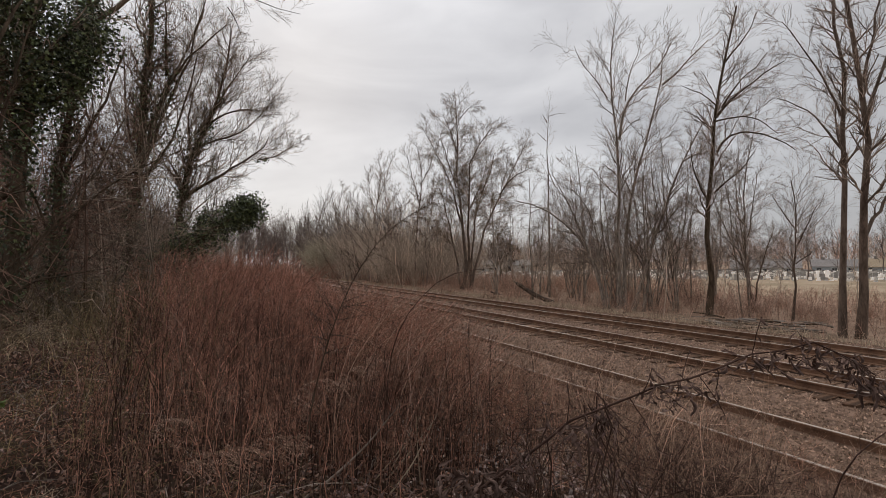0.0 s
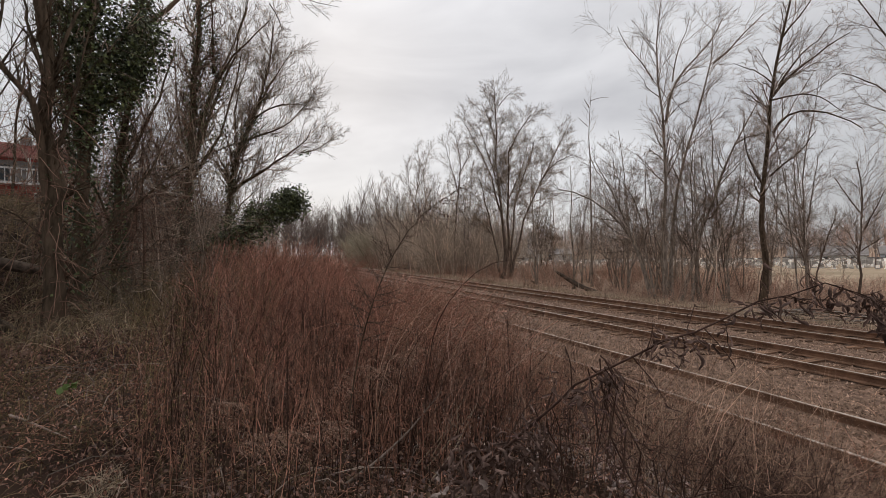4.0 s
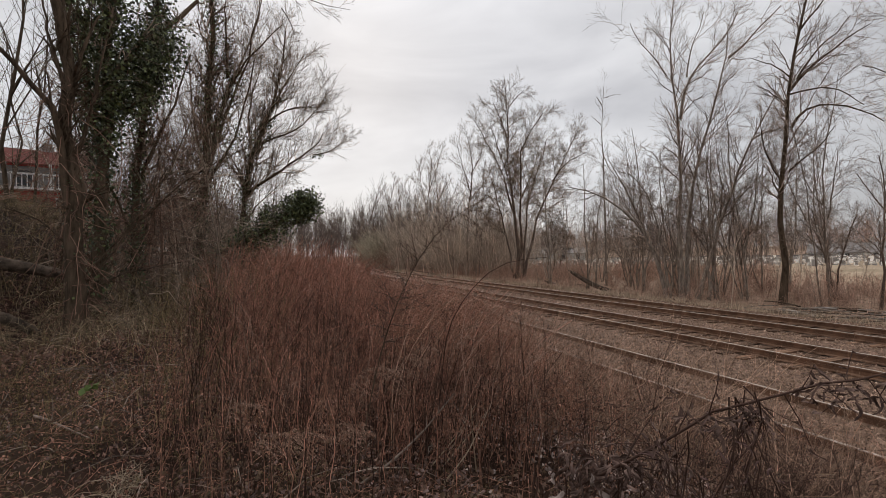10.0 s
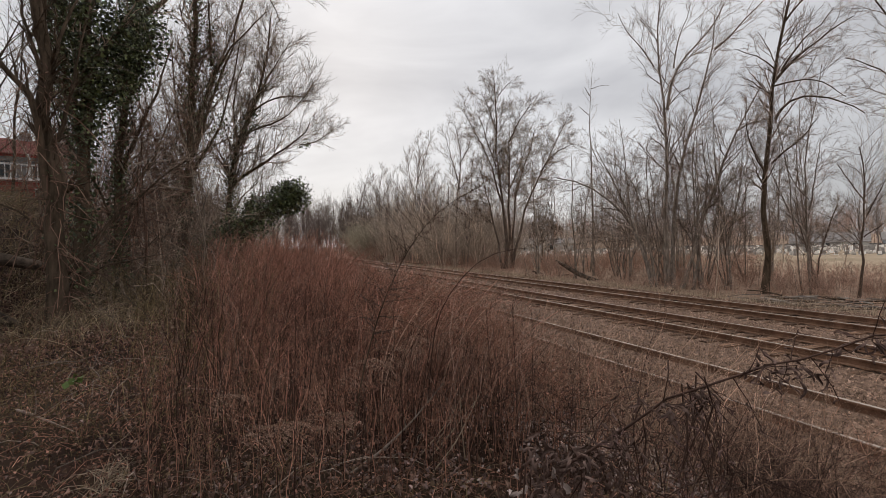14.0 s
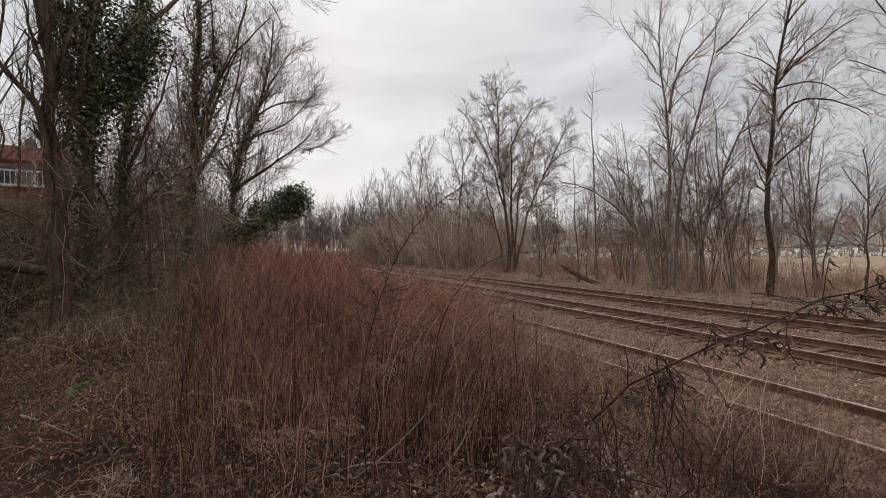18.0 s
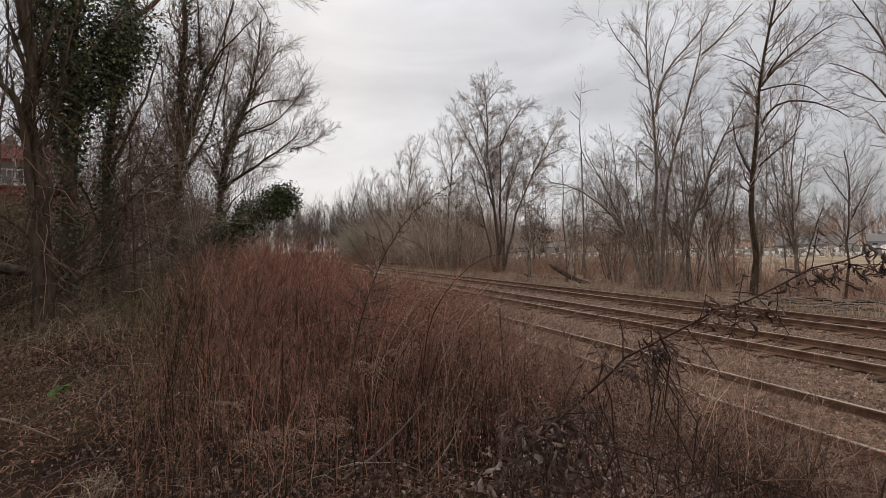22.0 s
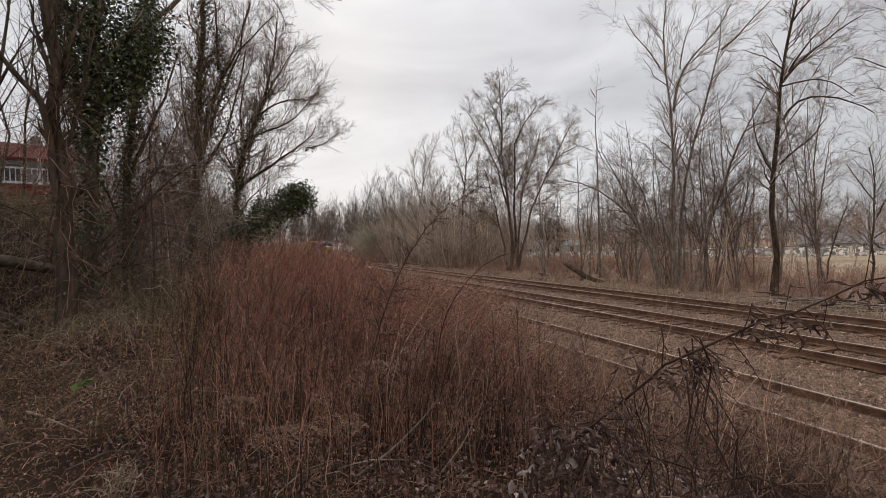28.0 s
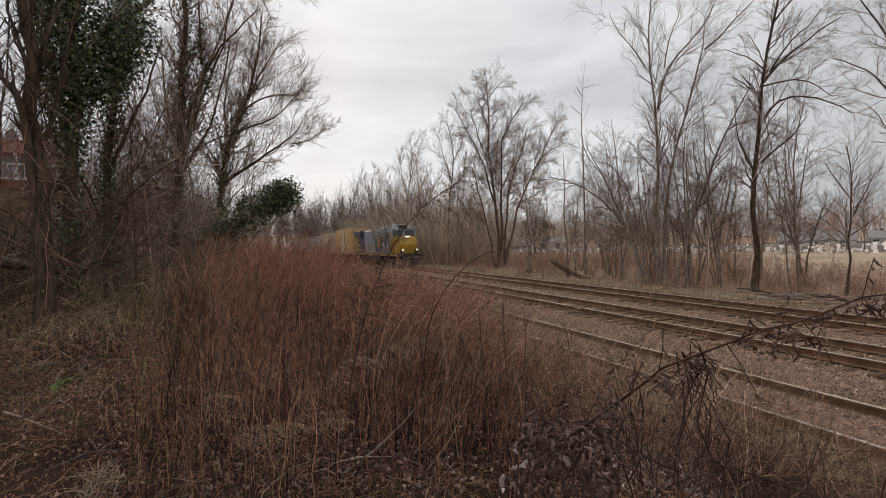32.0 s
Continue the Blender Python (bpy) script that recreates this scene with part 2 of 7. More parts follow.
# ---------------------------------------------------------------- mesh tools
def mesh(name, verts, quads=None, tris=None, smooth=True):
    me = bpy.data.meshes.new(name)
    v = np.asarray(verts, np.float32).reshape(-1, 3)
    loops, starts, n = [], [], 0
    for fs, k in ((quads, 4), (tris, 3)):
        if fs is not None and len(fs):
            f = np.asarray(fs, np.int32).reshape(-1, k)
            loops.append(f.ravel())
            starts.append(n + np.arange(len(f), dtype=np.int32) * k)
            n += f.size
    loops, starts = np.concatenate(loops), np.concatenate(starts)
    me.vertices.add(len(v))
    me.vertices.foreach_set("co", v.ravel())
    me.loops.add(len(loops))
    me.loops.foreach_set("vertex_index", loops)
    me.polygons.add(len(starts))
    me.polygons.foreach_set("loop_start", starts)
    me.polygons.foreach_set("use_smooth", np.full(len(starts), smooth))
    me.update(calc_edges=True)
    return me


def part(name, me, material, parent=None, label=""):
    """Links a mesh or a bmesh as one object under a thing or a part."""
    if isinstance(me, bmesh.types.BMesh):
        bm, me = me, bpy.data.meshes.new(name)
        bm.to_mesh(me)
        bm.free()
    if material and not me.materials:
        me.materials.append(material)
    ob = new(name, me)
    if parent:
        ob.parent = parent
    if label:
        ob["label"] = label
    return ob


def tubes(P, R, sides=4):
    """Tapered tubes along N polylines of K points. P: (N, K, 3), R: (N, K)."""
    P, R = np.asarray(P, float), np.asarray(R, float)
    N, K, _ = P.shape
    D = np.gradient(P, axis=1)
    D /= np.linalg.norm(D, axis=2, keepdims=True) + 1e-9
    ref = np.where(np.abs(D[:, :1, 2:]) > 0.9, np.array([1.0, 0.0, 0.0]), np.array([0.0, 0.0, 1.0]))
    A = np.cross(D, np.broadcast_to(ref, D.shape))
    A /= np.linalg.norm(A, axis=2, keepdims=True) + 1e-9
    B = np.cross(D, A)
    a = np.arange(sides) * TAU / sides
    V = P[:, :, None] + R[:, :, None, None] * (np.cos(a)[None, None, :, None] * A[:, :, None] + np.sin(a)[None, None, :, None] * B[:, :, None])
    idx = np.arange(N * K * sides).reshape(N, K, sides)
    nx = np.roll(idx, -1, axis=2)
    F = np.stack([idx[:, :-1], nx[:, :-1], nx[:, 1:], idx[:, 1:]], -1).reshape(-1, 4)
    return V.reshape(-1, 3), F


def joined(parts):
    """Joins (verts, faces) pairs into one pair."""
    off, vs, fs = 0, [], []
    for v, f in parts:
        vs.append(v)
        fs.append(np.asarray(f) + off)
        off += len(v)
    return np.concatenate(vs), np.concatenate(fs)


def resample(pts, K):
    pts = np.asarray(pts, float)
    d = np.r_[0, np.cumsum(np.linalg.norm(np.diff(pts, axis=0), axis=1))]
    t = np.linspace(0, d[-1], K)
    q = np.stack([np.interp(t, d, pts[:, i]) for i in range(3)], 1)
    s = q.copy()
    s[1:-1] = 0.25 * q[:-2] + 0.5 * q[1:-1] + 0.25 * q[2:]
    return s


def grow(P, R, n, rng, ratio=(0.25, 0.5), angle=(30, 60), lift=0.25, K=4, t0=0.25, thin=0.55, wob=0.08, tip=0.35, flat=1.0, reach=None):
    """n children from each of the N polylines P: their polylines and radii."""
    N, KP, _ = P.shape
    L = np.linalg.norm(np.diff(P, axis=1), axis=2).sum(1)
    t = t0 + (1 - t0) * (np.arange(n) + rng.random((N, n))) / n
    t = np.clip(t, 0, 0.995)
    s = t * (KP - 1)
    i = np.minimum(s.astype(int), KP - 2)
    w = (s - i)[..., None]
    rows = np.arange(N)[:, None]
    start = P[rows, i] * (1 - w) + P[rows, i + 1] * w
    rad = R[rows, i] * (1 - w[..., 0]) + R[rows, i + 1] * w[..., 0]
    D = P[rows, i + 1] - P[rows, i]
    D /= np.linalg.norm(D, axis=2, keepdims=True) + 1e-9
    rnd = rng.normal(size=(N, n, 3))
    rnd -= (rnd * D).sum(2, keepdims=True) * D
    rnd /= np.linalg.norm(rnd, axis=2, keepdims=True) + 1e-9
    a = np.radians(angle[0] + (angle[1] - angle[0]) * rng.random((N, n, 1)))
    d = np.cos(a) * D + np.sin(a) * rnd
    d[..., 2] = d[..., 2] * flat + lift
    d /= np.linalg.norm(d, axis=2, keepdims=True) + 1e-9
    span = L if reach is None else np.minimum(reach, 0.85 * L) * 2.0
    length = span[:, None] * (ratio[0] + (ratio[1] - ratio[0]) * rng.random((N, n))) * ((1.15 - 0.6 * t) if reach is None else (1.15 - 0.52 * t))
    k = np.linspace(0, 1, K)
    bend = rng.normal(size=(N, n, 3)) * 0.3
    bend[..., 2] += lift * 0.8
    Q = start[:, :, None] + length[:, :, None, None] * (k[None, None, :, None] * d[:, :, None] + (k ** 2)[None, None, :, None] * bend[:, :, None] * 0.35)
    Q[:, :, 1:] += np.cumsum(rng.normal(size=(N, n, K - 1, 3)), 2) * wob * length[:, :, None, None] * (1.1 / K)
    r = (rad * thin)[:, :, None] * (1 - (1 - tip) * k)[None, None]
    return Q.reshape(-1, K, 3), r.reshape(-1, K)


def leaves(centres, rng, size=0.06, spread=0.0, up=0.3, curl=0.15):
    """Small folded leaves of four triangles each at the given centres; curl: how far the blade rolls up."""
    N = len(centres)
    a = rng.normal(size=(N, 3))
    a /= np.linalg.norm(a, axis=1, keepdims=True)
    b = rng.normal(size=(N, 3))
    b[:, 2] += up
    b = np.cross(a, b)
    b /= np.linalg.norm(b, axis=1, keepdims=True) + 1e-9
    c = np.cross(a, b)
    s = size * (0.6 + 0.8 * rng.random((N, 1)))
    o = centres + rng.normal(size=(N, 3)) * spread
    k = curl * (0.5 + 1.5 * rng.random((N, 4, 1)))
    w = 0.42 - 0.25 * np.minimum(k, 0.8)
    tipp = o + a * s * (1 - 0.4 * k[:, 2]) + c * s * (k[:, 2] - curl) * 0.8
    m1 = o + a * s * (0.35 + 0.3 * k[:, 3]) + b * s * w[:, 0] + c * s * k[:, 0]
    m2 = o + a * s * 0.48 - b * s * w[:, 1] + c * s * k[:, 1]
    mid = o + a * s * 0.5
    V = np.stack([o, m1, tipp, m2, mid], 1).reshape(-1, 3)
    i = np.arange(N)[:, None] * 5
    T = np.concatenate([i + [0, 4, 1], i + [4, 2, 1], i + [0, 3, 4], i + [4, 3, 2]], 0)
    return V, T


def box(bm, x0, x1, y0, y1, z0, z1, bevel=0.0):
    r = bmesh.ops.create_cube(bm, size=1, matrix=Matrix.LocRotScale(((x0 + x1) / 2, (y0 + y1) / 2, (z0 + z1) / 2), None, (x1 - x0, y1 - y0, z1 - z0)))
    if bevel:
        es = {e for v in r["verts"] for e in v.link_edges}
        bmesh.ops.bevel(bm, geom=list(es), offset=bevel, segments=2, affect="EDGES", profile=0.6)
    return bm


def box_part(name, dims, material, parent, bevel=0.0, label=""):
    return part(name, box(bmesh.new(), *dims, bevel=bevel), material, parent, label)


def rod(bm, p, q, r, n=8, r2=None):
    p, q = Vector(p), Vector(q)
    d = q - p
    m = Matrix.Translation((p + q) / 2) @ d.to_track_quat("Z", "Y").to_matrix().to_4x4()
    bmesh.ops.create_cone(bm, cap_ends=True, segments=n, radius1=r, radius2=r if r2 is None else r2, depth=d.length, matrix=m)
    return bm


def sm(x, a, b):
    t = np.clip((np.asarray(x, float) - a) / (b - a), 0, 1)
    return t * t * (3 - 2 * t)


def gz(x, y):
    """Height of the ground; the rail tops are at zero."""
    x, y = np.asarray(x, float), np.asarray(y, float)
    z = -0.206 + 0.066 * sm(-x, -10.3, -9.0)
    left = 1.2 * sm(-x, -5.3, -1.2) + 2.3 * sm(-x, 3.0, 15.0)
    right = -0.4 * sm(x, 18.4, 21.5) - 0.1 * sm(x, 24, 40) + 0.2 * sm(x, 40, 60) - 0.55 * sm(np.hypot(x, y), 70, 160) * sm(x, 30, 60)
    rough = 0.05 * np.sin(x * 1.7 + 0.6 * y) + 0.05 * np.sin(y * 1.3 - x * 0.9) + 0.03 * np.sin(3.1 * x + 2.3 * y)
    off = sm(-x, -5.2, -3.5) + sm(x, 19.0, 21.0)
    hump = 2.4 * sm(-x, 4.2, 7.0) * (1 - sm(-x, 10, 14)) * sm(y, 8.5, 14) * (1 - sm(y, 24, 32))
    return z + left + right + hump + rough * off


# ---------------------------------------------------------------- ground
def along(x, s):
    """The point at s metres along the line whose straight part lies at x: the tracks bend away to the left."""
    s = np.asarray(s, float)
    a = np.maximum(s - 112.0, 0) / 380.0
    return x - 380.0 * (1 - np.cos(a)), np.minimum(s, 112.0) + 380.0 * np.sin(a), a


def bend(y):
    """How far the line has swung to the left at y."""
    return 380.0 - np.sqrt(np.maximum(380.0 ** 2 - np.maximum(np.asarray(y, float) - 112.0, 0) ** 2, 0))


def make_ground():
    xs = np.r_[-1500, -700, -300, -150, -80, np.arange(-50, -12, 2.0), np.arange(-12, 5.2, 0.35), np.arange(5.2, 19, 0.6), np.arange(19, 30, 0.7), np.arange(30, 80, 3.0), *range(80, 172, 4), 180, 200, 260, 350, 500, 900, 1500]
    ys = np.r_[-1500, -600, -200, -80, -40, -20, np.arange(-12, 30, 0.4), np.arange(30, 60, 1.5), np.arange(60, 172, 4.0), 180, 200, 250, 320, 420, 600, 900, 1500]
    X, Y = np.meshgrid(xs, ys, indexing="ij")
    V = np.stack([X, Y, gz(X, Y)], -1).reshape(-1, 3)
    i = np.arange(len(xs) * len(ys)).reshape(len(xs), len(ys))
    F = np.stack([i[:-1, :-1], i[1:, :-1], i[1:, 1:], i[:-1, 1:]], -1).reshape(-1, 4)
    me = mesh("ground", V, F)
    for m in (M_SOIL_SHADED, M_BED, M_FIELD, M_VERGE):
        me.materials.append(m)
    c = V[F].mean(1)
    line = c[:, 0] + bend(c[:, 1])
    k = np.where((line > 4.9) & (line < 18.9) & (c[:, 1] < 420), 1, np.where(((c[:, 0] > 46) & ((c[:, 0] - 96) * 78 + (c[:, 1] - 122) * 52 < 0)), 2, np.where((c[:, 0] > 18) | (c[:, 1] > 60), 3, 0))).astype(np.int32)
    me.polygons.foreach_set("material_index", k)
    tagged(part("ground", me, None), "brown soil bank with shade in its colour, gravel railway bed and pale winter lawn", "ground", kind="structure")


make_ground()

# ---------------------------------------------------------------- tracks
TRACKS = (7.5, 11.93, 16.02)
GAUGE = 1.505
TIE_GAP = 0.54


def rail_mesh(y0, y1, prof=None):
    prof = prof or [(-0.07, -0.17), (0.07, -0.17), (0.07, -0.155), (0.012, -0.135), (0.012, -0.045), (0.036, -0.035), (0.036, -0.006), (0.03, 0.0), (-0.03, 0.0), (-0.036, -0.006), (-0.036, -0.035), (-0.012, -0.045), (-0.012, -0.135), (-0.07, -0.155)]
    n = len(prof)
    st = [y0, 112.0, *np.arange(118.0, y1, 6.0)]
    V = []
    for y in st:
        cx, cy, a = along(0.0, y)
        V += [(float(cx) + x * math.cos(a), float(cy) + x * math.sin(a), z) for x, z in prof]
    return mesh("rail", V, [(k * n + i, k * n + (i + 1) % n, (k + 1) * n + (i + 1) % n, (k + 1) * n + i) for k in range(len(st) - 1) for i in range(n)], smooth=False)


def track(x, label):
    t = tagged(new("railway_track"), label, "railway track", "parallel tracks", "structure")
    t.location = (x, 0, 0)
    for s in (-1, 1):
        r = part("rail", RAIL, M_RUST, t, "rust-brown steel rail")
        r.location.x = s * GAUGE / 2
        h = part("running_surface", STRIP, M_SHINE, r, "worn paler railhead")
        h.location.z = 0.004
    rng = np.random.default_rng(int(x * 10))
    for i in range(80):
        o = part("tie", TIES[i % 3], M_TIE, t)
        o.location = (rng.normal() * 0.03, -2 + i * TIE_GAP + rng.normal() * 0.025, rng.normal() * 0.012 - (0.016 if x < 9 else 0.0))
        o.rotation_euler.z = rng.normal() * 0.012
    return t


def tie_mesh(seed):
    r = random.Random(seed)
    bm = box(bmesh.new(), -1.28, 1.28, -0.115, 0.115, -0.36, -0.175, 0.012)
    for v in bm.verts:
        v.co += Vector((r.uniform(-0.03, 0.03) if abs(v.co.x) > 1.2 else 0, r.uniform(-0.008, 0.008), r.uniform(-0.006, 0.006)))
    me = bpy.data.meshes.new("tie")
    bm.to_mesh(me)
    bm.free()
    return me


RAIL = rail_mesh(-70, 640)
STRIP = rail_mesh(-70, 640, [(-0.03, -0.003), (0.03, -0.003), (0.03, 0.0), (-0.03, 0.0)])
TIES = [tie_mesh(s) for s in range(3)]
TRACK_OBS = [track(x, l) for x, l in zip(TRACKS, ("little-used rusty railway track on sunken dark ties", "rust-brown railway track on weathered wooden ties", "railway track with worn rails beside dry grass"))]


def far_ties():
    vs = []
    c = np.array([(sx * 1.28, sy * 0.115, z) for z in (-0.36, -0.175) for sx, sy in ((-1, -1), (1, -1), (1, 1), (-1, 1))])
    ys = np.r_[np.arange(-60, -2.3, TIE_GAP), np.arange(-2 + 80 * TIE_GAP, 220, TIE_GAP)]
    F0 = np.array([(4, 5, 6, 7), (0, 1, 5, 4), (1, 2, 6, 5), (2, 3, 7, 6), (3, 0, 4, 7)])
    for x, t in zip(TRACKS, TRACK_OBS):
        cx, cy, _ = along(0.0, ys)
        V = (c[None] + np.stack([cx, cy, 0 * ys], 1)[:, None]).reshape(-1, 3)
        F = (F0[None] + np.arange(len(ys))[:, None, None] * 8).reshape(-1, 4)
        tagged(part("distant_ties", mesh("distant_ties", V, F, smooth=False), M_TIE, t), kind="stuff")
        # steel plates under the rails
        ya = np.arange(-2, 60, TIE_GAP)
        p = np.array([(sx * 0.1, sy * 0.09, z) for z in (-0.18, -0.163) for sx, sy in ((-1, -1), (1, -1), (1, 1), (-1, 1))])
        q = np.concatenate([np.stack([0 * ya + s * GAUGE / 2, ya, 0 * ya], 1) for s in (-1, 1)])
        V = (p[None] + q[:, None]).reshape(-1, 3)
        F = (F0[None] + np.arange(len(q))[:, None, None] * 8).reshape(-1, 4)
        tagged(part("tie_plates", mesh("tie_plates", V, F, smooth=False), M_RUST, t), kind="stuff")


far_ties()


def ballast():
    rng = np.random.default_rng(5)
    n = 72000
    y = 1.5 + 50 * rng.random(n) ** 2.0
    x = 5.0 + 14.2 * rng.random(n)
    keep = np.ones(n, bool)
    for t in TRACKS:
        for s in (-1, 1):
            keep &= np.abs(x - t - s * GAUGE / 2) > 0.11
    x, y = x[keep], y[keep]
    n = len(x)
    ico = np.array([(1, 0, -0.4), (0, 1, -0.4), (-1, 0, -0.4), (0, -1, -0.4), (0.1, 0.1, 0.9)], float)
    tri = np.array([(0, 1, 4), (1, 2, 4), (2, 3, 4), (3, 0, 4)])
    s = (0.011 + 0.014 * rng.random((n, 1, 1)) ** 2) * (1 + y / 25)[:, None, None]
    V = ico[None] * s * (0.6 + 0.8 * rng.random((n, 5, 1))) + rng.normal(size=(n, 5, 3)) * s * 0.22
    z = gz(x, y) + 0.001 + 0.02 * rng.random(n)
    V += np.stack([x, y, z], 1)[:, None]
    F = tri[None] + np.arange(n)[:, None, None] * 5
    tagged(part("ballast_stones", mesh("ballast_stones", V, None, F, smooth=False), M_STONE), "loose grey and brown crushed ballast stones", "gravel", kind="stuff")


ballast()


# ---------------------------------------------------------------- trees
def tree(name, xy, limbs, label, seed=1, twigs=(9, 6, 4), bark=None, twig_mat=None, lift=0.3, K=9, sides=7, depth=0.35, fork=(28, 55), ratio=(0.22, 0.42), min_r=0.004, sink=0.1, girth=0.7, gnarl=0.17, reach=None, bare=0.3):
    """A bare tree. limbs: (r0, r1, (u, v), (u, v), ...) with u metres to the side of the trunk's foot, as seen from the east-west
    line through the origin, and v metres up. The first limb is the trunk."""
    rng = np.random.default_rng(seed)
    x, y = xy
    t = tagged(new(name), label, "tree", "bare trees")
    t.location = (x, y, float(gz(x, y)) - sink)
    az = math.atan2(x, y)
    U = np.array([math.cos(az), -math.sin(az), 0])
    N = np.array([math.sin(az), math.cos(az), 0])
    polys, rads = [], []
    for j, (r0, r1, *uv) in enumerate(limbs):
        r0, r1 = r0 * girth, r1 * girth
        uv = np.array(uv, float)
        d = rng.uniform(-1, 1) * depth * (j > 0)
        run = np.linalg.norm(uv - uv[0], axis=1)
        pts = uv[:, :1] * U + (d * run)[:, None] * N
        pts[:, 2] = uv[:, 1] + (sink if j == 0 else 0)
        if j == 0 or uv[0, 1] < 0.4:
            pts[0, 2] = 0
        P = resample(pts, K)
        wob = rng.normal(size=(K, 3)) * (r0 * 0.25 + 0.0025 * run[-1])
        wob[0] = wob[-1] = 0
        polys.append(P + wob)
        rads.append(r0 + (r1 - r0) * np.linspace(0, 1, K) ** 0.8)
    for j, (P, R) in enumerate(zip(polys, rads)):
        R = R.copy()
        if P[0, 2] < 0.1:
            R[0] *= 1.25
        v, f = tubes(P[None], R[None], sides)
        part("trunk" if j == 0 else "limb", mesh(name, v, f), bark or M_BARK, t)
    P, R = np.array(polys), np.array(rads)
    L = np.linalg.norm(np.diff(P, axis=1), axis=2).sum(1)
    n1, n2, n3 = twigs
    shoots = []
    for k in range(len(P)):
        n = max(3, round(n1 * L[k] / L.mean()))
        shoots.append(grow(P[k:k + 1], R[k:k + 1], n, rng, ratio, fork, lift, 7, bare if P[k, 0, 2] < 0.6 else 0.12, 0.5, gnarl, reach=reach))
    Q, r = np.concatenate([a for a, _ in shoots]), np.concatenate([b for _, b in shoots])
    geo = [tubes(Q, np.maximum(r, min_r * 1.3), 4)]
    Q2, r2 = grow(Q, r, n2, rng, (0.4, 0.85), (22, 48), lift * 0.5, 5, 0.12, 0.6, gnarl)
    geo.append(tubes(Q2, np.maximum(r2, min_r), 3))
    if n3:
        Q3, r3 = grow(Q2, r2, n3, rng, (0.4, 0.85), (22, 48), lift * 0.3, 3, 0.12, 0.65, gnarl)
        geo.append(tubes(Q3, np.maximum(r3, min_r * 0.8), 3))
    v, f = joined(geo)
    part("crown", mesh("crown", v, f), twig_mat or M_TWIG, t, "fine leafless twigs")
    return t, P, R, Q


